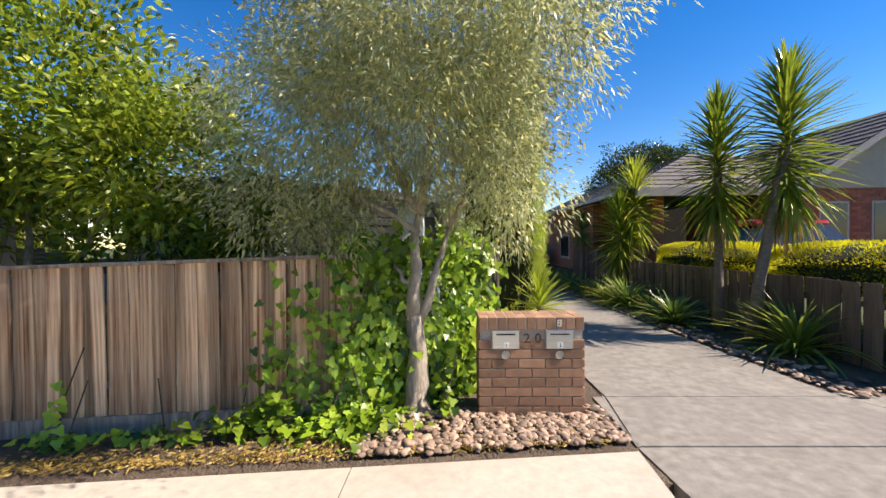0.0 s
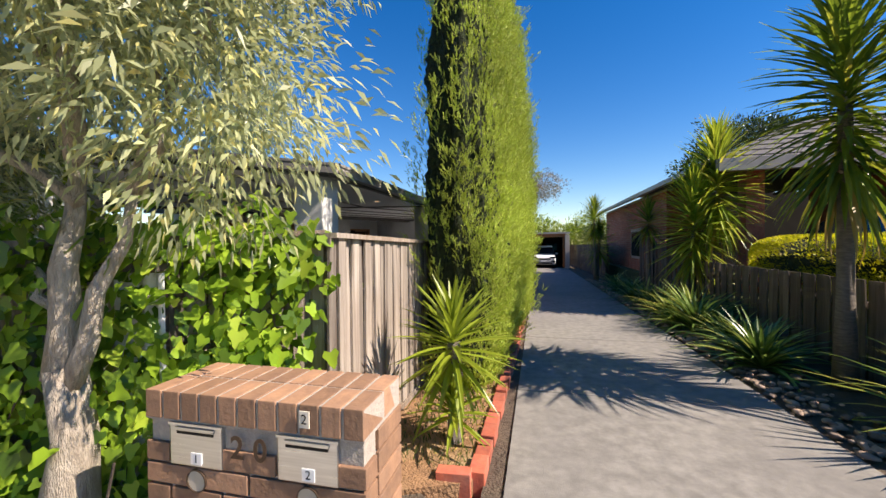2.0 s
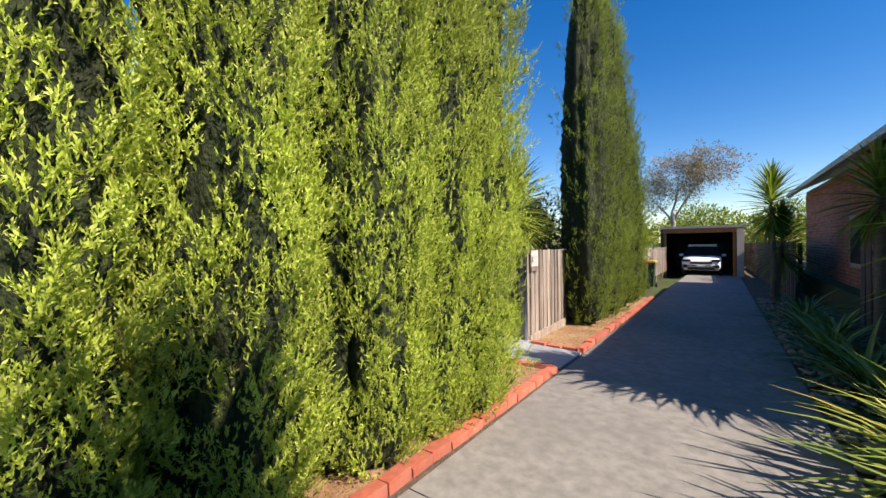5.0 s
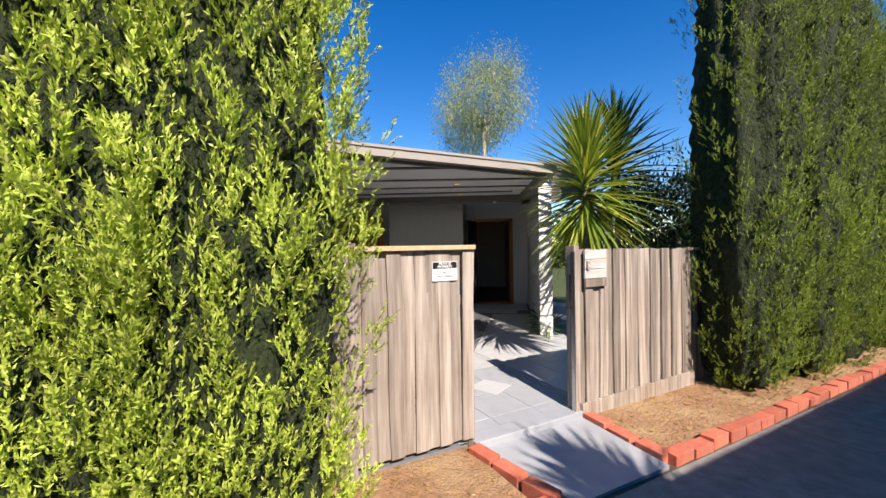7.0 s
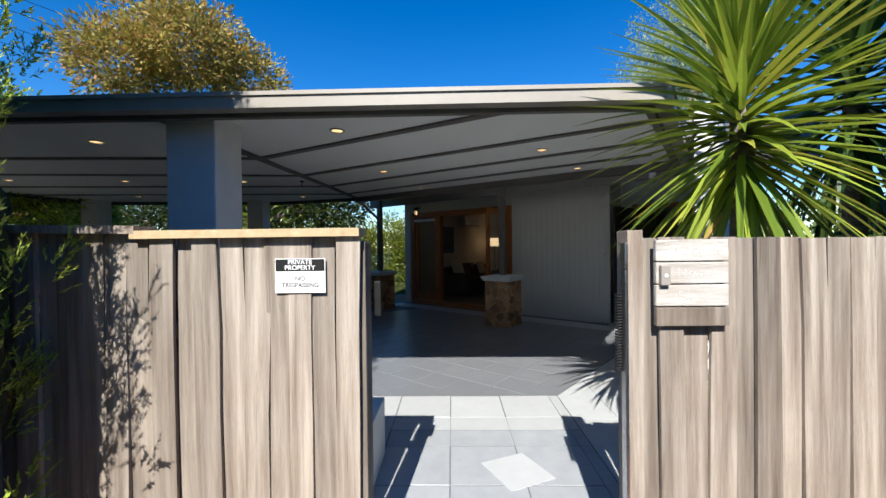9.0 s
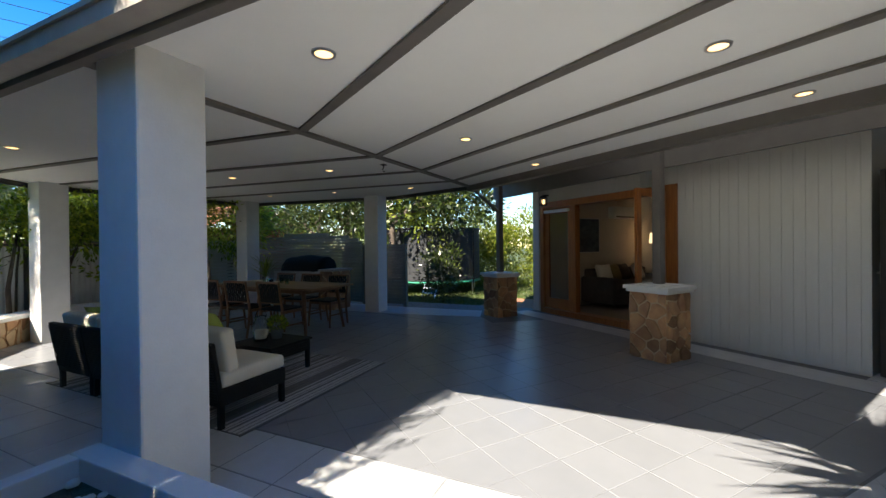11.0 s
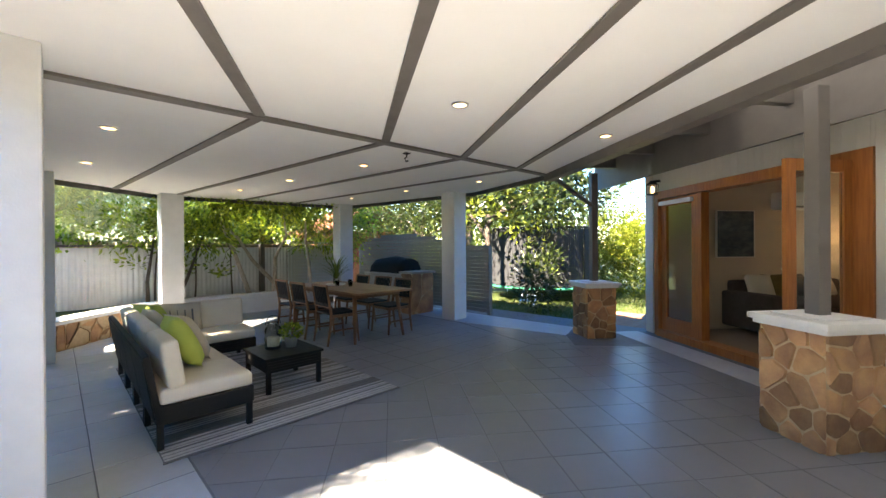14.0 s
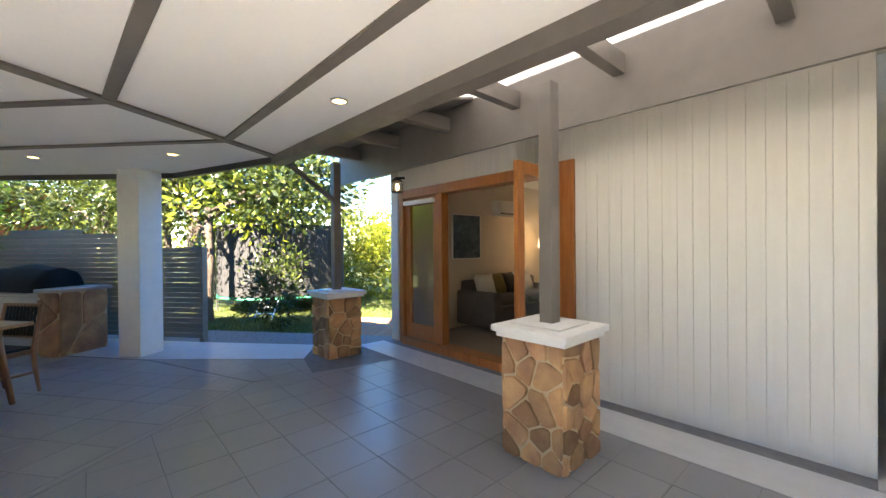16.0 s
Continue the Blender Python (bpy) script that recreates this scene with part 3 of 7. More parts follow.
# low planter and seats beside the gate
planter = thing("planter_box", (-3.6, 3.5, 0), "low white rendered planter of pale pebbles beside the gate", "planter")
for b in (bx(-0.02, 0.10, -1.0, 0.5, 0, 0.38, 0.008), bx(0.10, 1.0, 0.40, 0.5, 0, 0.38, 0.008), bx(0.10, 1.0, -1.0, -0.9, 0, 0.38, 0.008)):
    part("wall", b, RENDER_WALL, planter)
peb = bmesh.new()
rr = random.Random(4)
for k in range(240):
    blob(peb, (rr.uniform(0.13, 0.97), rr.uniform(-0.87, 0.37), 0.27 + rr.uniform(0, 0.03)), rr.uniform(0.018, 0.036), (1, 0.8, 0.6), 1, 0.3)
tagged(part("pebbles", peb, PEBBLE, planter, "pale rounded pebbles", smooth=True), kind="stuff")
part("fill", bx(0.1, 1.0, -0.9, 0.4, 0, 0.27), MULCH, planter)

# ---- patio roof ----
def zc(x, y=0.0):
    return 2.33 + 0.02 * (-3.7 - x)


ED = Vector((0.602, 0.7985, 0))
HIP_END = Vector((-9.13, 2.49, 0))
EAVE_END = HIP_END + ED * 5.8
CEILING = [(-3.55, -1.6), (-3.55, 5.75), (EAVE_END.x, EAVE_END.y), (HIP_END.x, HIP_END.y), (-9.78, 0.5), (-9.15, -3.15), (-5.35, -3.15)]
tagged(part("ceiling", prism(bmesh.new(), CEILING, zc, lambda x, y: zc(x) + 0.02), CEIL), "white flat ceiling panels of the patio roof", "ceiling", kind="structure")
roof = thing("patio_roof", (0, 0, 0), "dark metal patio roof with grey battens and gutter", "roof", kind="structure")
part("sheet", prism(bmesh.new(), CEILING, lambda x, y: zc(x) + 0.022, lambda x, y: zc(x) + 0.05), GUTTER_DARK, roof)


def beam(p, q, w, z0, z1, mat, parent, name="batten", label=""):
    """A straight timber between two places in plan; z0 and z1 lie below and above the ceiling's height."""
    p, q = Vector((*p[:2], 0)), Vector((*q[:2], 0))
    d = (q - p).normalized()
    s = Vector((-d.y, d.x, 0)) * w / 2
    poly = [(p - s)[:2], (q - s)[:2], (q + s)[:2], (p + s)[:2]]
    return part(name, prism(bmesh.new(), poly, lambda x, y: zc(x) + z0, lambda x, y: zc(x) + z1), mat, parent, label)


BAT = dict(w=0.075, z0=-0.018, z1=-0.002)
beam((-3.6, 2.43), HIP_END, 0.085, -0.022, -0.002, TRIM_GREY, roof)
for hx, fx, deg, n in ((-5.07, -4.66, 60.0, 2.95), (-6.2, -5.5, 58.1, 4.4), (-7.28, -6.7, 55.6, 4.9), (-8.36, -7.8, 52.8, 5.2)):
    d = Vector((math.cos(radians(deg)), math.sin(radians(deg)), 0))
    p = Vector((hx, 2.47, 0))
    beam(p + d * 0.03, p + d * n, parent=roof, mat=TRIM_GREY, **BAT)
    beam((hx, 2.42), (fx, -3.12 if fx < -5.2 else -2.5), parent=roof, mat=TRIM_GREY, **BAT)
beam(HIP_END, EAVE_END, 0.13, -0.10, 0.12, TRIM_GREY, roof, "eave_beam")
edge = CEILING
for k, (a, b) in enumerate(zip(edge, edge[1:] + edge[:1])):
    if k == 2:
        continue
    a3, b3 = Vector((*a, 0)), Vector((*b, 0))
    d = (b3 - a3).normalized()
    out = Vector((d.y, -d.x, 0)) * -1 if k < 0 else Vector((d.y, -d.x, 0))
    c = Vector((-6.0, 1.0, 0))
    if (a3 + out - c).length < (a3 - c).length:
        out = -out
    beam(a3 - d * 0.02, b3 + d * 0.02, 0.05, -0.07, 0.045, GUTTER_DARK if k > 2 else TRIM_GREY, roof, "fascia")
    o = out * 0.085
    beam(a3 + o - d * 0.09, b3 + o + d * 0.09, 0.10, -0.045, 0.04, GUTTER_DARK if k > 2 else GUTTER, roof, "gutter")
    beam(a3 + out * 0.135 - d * 0.09, b3 + out * 0.135 + d * 0.09, 0.025, 0.03, 0.055, GUTTER_DARK if k > 2 else GUTTER, roof, "gutter_lip")


# ---- columns ----
def column(x, y, w, z1, label="white rendered square patio column"):
    c = thing("column", (x, y, 0), label, "column", "columns of the patio", "structure")
    part("shaft", bx(-w / 2, w / 2, -w / 2, w / 2, 0, z1, 0.012), RENDER_WALL, c)
    return c


for x, y in ((-3.79, 2.69), (-3.82, -1.4), (-5.45, -2.9), (-8.9, -2.9), (-9.52, 0.2)):
    column(x, y, 0.34, zc(x) + 0.005)

# ---- house ----
def wall_box(s0, s1, o0, o1, z0, z1, bevel=0.0):
    """A box in the house wall's own directions."""
    b = bx(s0, s1, -o1, -o0, z0, z1, bevel)
    bmesh.ops.transform(b, matrix=Matrix.Translation(WALL_A) @ pose(0, 0, 0, 0, 0, WALL_DEG), verts=b.verts)
    return b


S_END = 4.75
DOOR0, DOOR1 = 0.05, 2.84
wall_main = thing("wall_house", (0, 0, 0), "house wall clad in white grooved vertical boards", "wall", kind="structure")
part("core", wall_box(DOOR1, S_END, -0.2, -0.003, 0, 2.95), CLAD, wall_main)
part("core", wall_box(0, DOOR1, -0.2, -0.003, 2.22, 2.95), CLAD, wall_main)
s = DOOR1
while s < S_END - 0.01:
    e = min(s + 0.108, S_END)
    part("board", wall_box(s + 0.001, e - 0.001, -0.003, 0.004, 0.03, 2.6, 0.0025), CLAD, wall_main)
    s += 0.108
s = 0.0
while s < DOOR1 - 0.01:
    e = min(s + 0.108, DOOR1)
    part("board", wall_box(s + 0.001, e - 0.001, -0.003, 0.004, 2.225, 2.6, 0.0025), CLAD, wall_main)
    s += 0.108
fas = thing("fascia_house", (0, 0, 0), "grey painted fascia board over the house wall", "fascia", kind="structure")
part("board", wall_box(-1.0, S_END + 2.6, 0.40, 0.44, 2.39, 2.97), TRIM_GREY, fas)
part("soffit", wall_box(-1.0, S_END + 2.6, -0.2, 0.40, 2.56, 2.58), CLAD, fas)
for sx in (-0.4, 0.55, 1.5, 2.45, 3.4, 4.35, 5.3, 6.2):
    part("rafter_end", wall_box(sx, sx + 0.09, 0.44, 1.15, 2.68, 2.83, 0.006), TRIM_GREY, fas)

# entry recess beside the wall
entry = thing("wall_entry", (0, 0, 0), "pale rendered wall round the recessed entry", "wall", kind="structure")
part("return", wall_box(S_END - 0.06, S_END + 0.0, -0.75, -0.012, 0, 2.95), CLAD, entry)
part("panel", wall_box(S_END, S_END + 0.2, -0.95, -0.75, 0, 2.95), RENDER_WALL, entry)
part("lintel", wall_box(S_END + 0.2, S_END + 1.15, -0.95, -0.75, 2.12, 2.95), RENDER_WALL, entry)
part("panel", wall_box(S_END + 1.15, S_END + 1.5, -0.95, -0.75, 0, 2.95), RENDER_WALL, entry)
part("side_wall", wall_box(S_END + 1.5, S_END + 1.7, -0.95, 2.6, 0, 2.75), RENDER_WALL, entry)
part("side_gutter", wall_box(S_END + 1.36, S_END + 1.48, -0.5, 2.7, 2.42, 2.54), GUTTER, entry)
hall = thing("wall_hall", (0, 0, 0), "dim plastered hall behind the entry", "wall", kind="structure")
part("floor", wall_box(S_END - 1.0, S_END + 1.9, -4.5, -0.95, -0.05, 0.02), TEAK, hall)
part("back", wall_box(S_END - 1.0, S_END + 1.9, -4.6, -4.5, 0, 2.7), PLASTER, hall)
part("side", wall_box(S_END - 1.1, S_END - 1.0, -4.6, -0.95, 0, 2.7), PLASTER, hall)
part("side", wall_box(S_END + 1.9, S_END + 2.0, -4.6, -0.95, 0, 2.7), PLASTER, hall)
part("ceiling", wall_box(S_END - 1.1, S_END + 2.0, -4.6, -0.95, 2.7, 2.75), PLASTER, hall)

# house roof behind
hr = bmesh.new()
a0, a1, b0, b1 = on_wall(-1.0, 0.38, 2.98), on_wall(S_END + 2.9, 0.38, 2.98), on_wall(S_END + 2.9, -5.5, 4.4), on_wall(-1.0, -5.5, 4.4)
vs = [hr.verts.new(v) for v in (a0, a1, b0, b1)] + [hr.verts.new(v + Vector((0, 0, 0.08))) for v in (a0, a1, b0, b1)]
for f in ((0, 3, 2, 1), (4, 5, 6, 7), (0, 1, 5, 4), (1, 2, 6, 5), (2, 3, 7, 6), (3, 0, 4, 7)):
    hr.faces.new([vs[i] for i in f])
tagged(part("roof_house", hr, ROOF_TILE), "brown tiled roof of the house", "roof", kind="structure")

# living room behind the folding doors
room = thing("wall_living_room", (0, 0, 0), "cream plastered living room behind the open doors", "wall", kind="structure")
part("floor", wall_box(0.0, 4.6, -5.0, -0.2, -0.05, 0.03), CARPET, room)
part("back", wall_box(-0.1, 4.7, -5.1, -5.0, 0, 2.6), PLASTER, room)
part("side", wall_box(-0.2, -0.02, -5.1, 0.0, 0, 2.95), PLASTER, room)
part("side", wall_box(4.6, 4.68, -5.1, -0.2, 0, 2.6), PLASTER, room)
part("ceiling", wall_box(-0.2, 4.7, -5.1, -0.2, 2.6, 2.66), WHITE_PAINT, room)

# ---- folding doors, piers, gateway details ----
def rail_box(parent, name, s0, s1, o0, o1, z0, z1, mat, label="", bevel=0.004):
    return part(name, wall_box(s0, s1, o0, o1, z0, z1, bevel), mat, parent, label)


door = thing("door_folding", (0, 0, 0), "orange-brown cedar folding doors with one leaf swung out", "door", kind="structure")
rail_box(door, "jamb", DOOR0, DOOR0 + 0.09, -0.16, 0.03, 0.0, 2.22, CEDAR)
rail_box(door, "jamb", DOOR1 - 0.16, DOOR1, -0.16, 0.03, 0.0, 2.22, CEDAR)
rail_box(door, "head", DOOR0 + 0.09, DOOR1 - 0.13, -0.16, 0.03, 2.10, 2.22, CEDAR)
rail_box(door, "sill", DOOR0 + 0.09, DOOR1 - 0.13, -0.16, 0.06, 0.0, 0.10, CEDAR)
rail_box(door, "mullion", DOOR0 + 0.80, DOOR0 + 0.90, -0.12, 0.0, 0.10, 2.10, CEDAR)


def door_leaf(parent, w, h, handle=True):
    leaf = part("leaf", bx(0, 0.1, -0.022, 0.022, 0, h, 0.004), CEDAR, parent)
    for b in (bx(w - 0.1, w, -0.022, 0.022, 0, h, 0.004), bx(0.1, w - 0.1, -0.022, 0.022, 0, 0.2, 0.004), bx(0.1, w - 0.1, -0.022, 0.022, h - 0.11, h, 0.004)):
        part("stile", b, CEDAR, leaf)
    p = part("pane", bx(0.1, w - 0.1, -0.004, 0.004, 0.2, h - 0.11), GLASS, leaf)
    p.visible_shadow = False
    if handle:
        b = bx(w - 0.07, w - 0.03, -0.034, -0.022, 0.95, 1.17, 0.003)
        tube(b, [(w - 0.05, -0.03, 1.06), (w - 0.05, -0.07, 1.06), (w - 0.17, -0.07, 1.06)], 0.008, 8)
        part("handle", b, STEEL, leaf, "brushed steel lever handle")
    return leaf


l1 = door_leaf(door, 0.705, 1.99, False)
l1.matrix_basis = Matrix.Translation(on_wall(DOOR0 + 0.09, -0.05, 0.105)) @ pose(0, 0, 0, 0, 0, WALL_DEG)
l2 = door_leaf(door, 0.70, 2.03)
l2.matrix_basis = Matrix.Translation(on_wall(DOOR1 - 0.17, 0.02, 0.105)) @ pose(0, 0, 0, 0, 0, WALL_DEG - 89)
b = wall_box(DOOR0 + 0.10, DOOR0 + 0.74, -0.03, 0.03, 2.0, 2.06, 0.01)
part("blind_roll", b, WHITE_PAINT, door, "white rolled blind")

ent = thing("door_entry", (0, 0, 0), "dark entry door standing open in an orange cedar frame", "door", kind="structure")
E0 = S_END + 0.2
rail_box(ent, "jamb", E0, E0 + 0.07, -0.9, -0.72, 0, 2.12, CEDAR)
rail_box(ent, "jamb", E0 + 0.88, E0 + 0.95, -0.9, -0.72, 0, 2.12, CEDAR)
rail_box(ent, "head", E0 + 0.07, E0 + 0.88, -0.9, -0.72, 2.05, 2.12, CEDAR)
rail_box(ent, "sill", E0 + 0.07, E0 + 0.88, -0.9, -0.70, 0, 0.05, CEDAR)
sd = part("screen_leaf", bx(0, 0.82, -0.02, 0.02, 0.05, 2.05, 0.004), DARK_DOOR_SHADE, ent, "black screen door swung out against the wall")
sd.matrix_basis = Matrix.Translation(on_wall(E0 + 0.04, -0.70, 0)) @ pose(0, 0, 0, 0, 0, WALL_DEG - 100)
b = bx(0.72, 0.76, -0.05, -0.02, 0.95, 1.15, 0.004)
tube(b, [(0.74, -0.04, 1.05), (0.74, -0.07, 1.05), (0.64, -0.07, 1.05)], 0.008, 8)
part("handle", b, STEEL, sd)
dl = part("leaf", bx(0, 0.82, -0.02, 0.02, 0.05, 2.05, 0.004), TEAK, ent)
dl.matrix_basis = Matrix.Translation(on_wall(E0 + 0.88, -0.92, 0)) @ pose(0, 0, 0, 0, 0, WALL_DEG + 97)
sn = thing("sensor_light", tuple(on_wall(S_END + 0.75, 0.46, 2.42)), "small white twin sensor light under the fascia", "lamp")
part("base", lathe(bmesh.new(), [(0.035, 0), (0.05, 0.02), (0.05, 0.05), (0.03, 0.07)], 14), WHITE_PAINT, sn)
part("head", blob(bmesh.new(), (0.05, -0.04, -0.03), 0.04, sub=2, rough=0), WHITE_PAINT, sn, smooth=True)


def stones(parent, w, h, seed, face_m, rows=5, mat=STONE, size=0.2):
    """Irregular flat stones over a w by h face in the xz plane, facing -y, each one a piece."""
    r = random.Random(seed)
    nx, nz = max(1, round(w / size)), max(1, round(h / (size * 0.85)))
    seeds = [((i + 0.5 + (0.25 if k % 2 else -0.25)) * w / nx + r.uniform(-0.42, 0.42) * w / nx, (k + 0.5 + r.uniform(-0.4, 0.4)) * h / nz) for i in range(nx) for k in range(nz) if r.random() > 0.12]
    for n, (sx, sz) in enumerate(seeds):
        cell = [(0, 0), (w, 0), (w, h), (0, h)]
        for m, (tx, tz) in enumerate(seeds):
            if m == n or not cell:
                continue
            mx, mz, dx, dz = (sx + tx) / 2, (sz + tz) / 2, tx - sx, tz - sz
            L = math.hypot(dx, dz)
            ux, uz = dx / L, dz / L
            mx, mz = mx - ux * 0.0075, mz - uz * 0.0075
            cell = half_plane(cell, mx, mz, ux, uz)
        if len(cell) < 3:
            continue
        cx, cz = sum(p[0] for p in cell) / len(cell), sum(p[1] for p in cell) / len(cell)
        q = []
        for a, c in zip(cell, cell[1:] + cell[:1]):
            k1, k2 = r.uniform(0.06, 0.2), r.uniform(0.06, 0.2)
            q += [(a[0] * (1 - k1) + c[0] * k1, a[1] * (1 - k1) + c[1] * k1), (a[0] * k2 + c[0] * (1 - k2), a[1] * k2 + c[1] * (1 - k2))]
        b = bmesh.new()
        t = r.uniform(0.008, 0.022)
        f0 = [b.verts.new((px, 0.0, pz)) for px, pz in q]
        f1 = [b.verts.new((cx + (px - cx) * 0.955, -t + r.uniform(-0.004, 0.004), cz + (pz - cz) * 0.955)) for px, pz in q]
        b.faces.new(f1)
        for k in range(len(q)):
            b.faces.new((f0[k], f0[(k + 1) % len(q)], f1[(k + 1) % len(q)], f1[k]))
        part("stone", b, mat, parent, m=face_m)


def half_plane(cell, mx, mz, ux, uz):
    """Keeps the part of a polygon behind the line through (mx, mz) with normal (ux, uz)."""
    out = []
    for p, q in zip(cell, cell[1:] + cell[:1]):
        sp, sq = (p[0] - mx) * ux + (p[1] - mz) * uz, (q[0] - mx) * ux + (q[1] - mz) * uz
        if sp <= 0:
            out.append(p)
        if (sp < 0) != (sq < 0) and abs(sp - sq) > 1e-9:
            t = sp / (sp - sq)
            out.append((p[0] + t * (q[0] - p[0]), p[1] + t * (q[1] - p[1])))
    return out


def stone_pier(name, cx, cy, deg, w, h, seed, post_h, label):
    p = thing(name, (cx, cy, 0), label, "pier", "stone piers of the patio", rz=deg)
    c = w / 2 - 0.012
    part("core", bx(-c, c, -c, c, 0, h), STONE_JOINT, p)
    for k in range(4):
        stones(p, 2 * c, h, seed + k, pose(0, 0, 0, 0, 0, 90 * k) @ pose(-c, -c, 0), size=0.16)
    cap = bx(-w / 2 - 0.05, w / 2 + 0.05, -w / 2 - 0.05, w / 2 + 0.05, h + 0.03, h + 0.075, 0.008)
    box(cap, -w / 2 - 0.025, w / 2 + 0.025, -w / 2 - 0.025, w / 2 + 0.025, h - 0.005, h + 0.031, 0.008)
    box(cap, -w * 0.4, w * 0.4, -w * 0.4, w * 0.4, h + 0.076, h + 0.09, 0.006)
    part("cap", cap, CAPSTONE, p, "white moulded concrete cap")
    part("post", bx(-0.05, 0.05, -0.05, 0.05, h + 0.08, post_h, 0.006), TRIM_GREY, p, "grey painted square timber post")
    return p


stone_pier("stone_pier", -7.86, 5.36, 53, 0.47, 0.79, 3, 2.5, "sandstone pier with white cap and grey post before the wall")
p2 = stone_pier("stone_pier", -9.93, 2.81, 53, 0.47, 0.76, 9, 2.52, "sandstone pier with white cap and grey post by the lawn")
br = bmesh.new()
tube(br, [(-9.93, 2.84, 1.98), (-9.35, 2.45, 2.44)], 0.035, 4)
tagged(part("brace", br, TRIM_GREY), "grey timber brace from post to beam", "brace", kind="structure")
wl = thing("wall_lantern", tuple(on_wall(0.62, 0.47, 2.10)), "small dark lantern lamp fixed under the fascia", "lamp")
part("bracket", bx(-0.02, 0.02, -0.02, 0.1, 0.17, 0.2, 0.003), BLACK, wl)
lt = bmesh.new()
lathe(lt, [(0.075, 0.0), (0.075, 0.012), (0.05, 0.02)], 6, (0, 0, 0))
for k in range(6):
    a = k * math.pi / 3
    part("bar", tube(bmesh.new(), [(0.07 * math.cos(a), 0.07 * math.sin(a), 0.01), (0.078 * math.cos(a), 0.078 * math.sin(a), 0.145)], 0.005, 4), BLACK, wl)
part("base", lt, BLACK, wl)
part("hood", lathe(bmesh.new(), [(0.085, 0.14), (0.05, 0.175), (0.012, 0.2)], 6), BLACK, wl)
part("bulb", lathe(bmesh.new(), [(0.012, 0.02), (0.03, 0.06), (0.025, 0.1), (0.008, 0.12)], 12), LAMP_WARM, wl, smooth=True)

infill = [(-10.15, 2.25), (HIP_END.x, HIP_END.y), (HIP_END + ED * 1.9)[:2], w2(1.95, 0.40), w2(-1.0, 0.40)]
end_z = lambda x, y: 2.555 + 0.27 * (1.82 - (Vector((x, y, 0)) - WALL_A).dot(WALL_N))
part("end_sheet", prism(bmesh.new(), infill, end_z, lambda x, y: end_z(x, y) + 0.03), TRIM_GREY, roof)
# translucent strip between the patio roof and the house
poly_m = bpy.data.materials.new("translucent_sheet")
poly_m.use_nodes = True
_t = poly_m.node_tree.nodes.new("ShaderNodeBsdfTranslucent")
_t.inputs["Color"].default_value = (0.17, 0.172, 0.17, 1)
poly_m.node_tree.links.new(_t.outputs[0], poly_m.node_tree.nodes["Material Output"].inputs["Surface"])
b = bmesh.new()
q = [Vector(((HIP_END + ED * 1.9).x, (HIP_END + ED * 1.9).y, 2.57)), Vector((EAVE_END.x, EAVE_END.y, 2.49)), on_wall(S_END + 1.4, 0.45, 2.95), on_wall(1.95, 0.45, 2.95)]
vs = [b.verts.new(v) for v in q]
b.faces.new(vs)
bmesh.ops.solidify(b, geom=b.faces, thickness=0.008)
tagged(part("skylight_sheet", b, poly_m), "white translucent roofing strip along the house", "roof", kind="structure")


def downlight(x, y):
    d = thing("downlight", (x, y, zc(x) - 0.004), "round recessed warm downlight in the patio ceiling", "lamp", "patio downlights")
    ring = bmesh.new()
    seg = 20
    vs = [[ring.verts.new((r * math.cos(2 * math.pi * k / seg), r * math.sin(2 * math.pi * k / seg), z)) for k in range(seg)] for r, z in ((0.062, 0.003), (0.06, -0.006), (0.046, -0.006), (0.044, 0.001))]
    for p, q in zip(vs, vs[1:]):
        for k in range(seg):
            ring.faces.new((p[k], p[(k + 1) % seg], q[(k + 1) % seg], q[k]))
    part("rim", ring, STEEL, d, "brushed metal rim")
    part("lens", lathe(bmesh.new(), [(0.045, -0.002), (0.045, 0.002)], 20), LAMP_WARM, d)


for x, y in ((-4.3, 1.4), (-4.24, -0.33), (-4.1, 3.56), (-6.01, 3.6), (-6.66, 1.41), (-7.63, 3.95), (-6.2, -1.6), (-6.43, -0.18), (-8.3, -1.52), (-8.53, -0.07), (-8.76, 1.48), (-4.92, 5.38), (-5.99, 6.08)):
    downlight(x, y)
hk = thing("ceiling_hook", (-6.6, 2.3, zc(-6.6) - 0.02), "small black swivel hook on the ceiling batten", "hook")
part("plate", bx(-0.03, 0.03, -0.03, 0.03, -0.01, 0.0, 0.002), BLACK, hk)
part("hook", tube(bmesh.new(), [(0, 0, 0), (0, 0, -0.04), (0.025, 0, -0.065), (0.01, 0, -0.09), (-0.02, 0, -0.08)], 0.007, 8), BLACK, hk)

# floor finish
ZONE_S = [(-9.25, -3.45), (-4.62, -3.45), (-4.62, 2.42), (-8.75, 2.42), (-9.25, 0.6)]
ZONE_N = [(-8.75, 2.43), (-4.62, 2.43), (-4.62, 5.42), (-6.9, 7.33), w2(4.7, 0.58), w2(0.75, 0.58)]
lay(floor, ZONE_S, TILE_GREY, 0.36, (-9.2, -3.4), 0)
lay(floor, ZONE_N, TILE_GREY, 0.36, (-8.9, 2.5), WALL_DEG)
lay(floor, [(-9.29, 0.6), (-8.77, 2.42), (-9.12, 2.9), (-9.6, 2.52)], TILE_GREY, 0.36, (-8.9, 2.5), WALL_DEG)
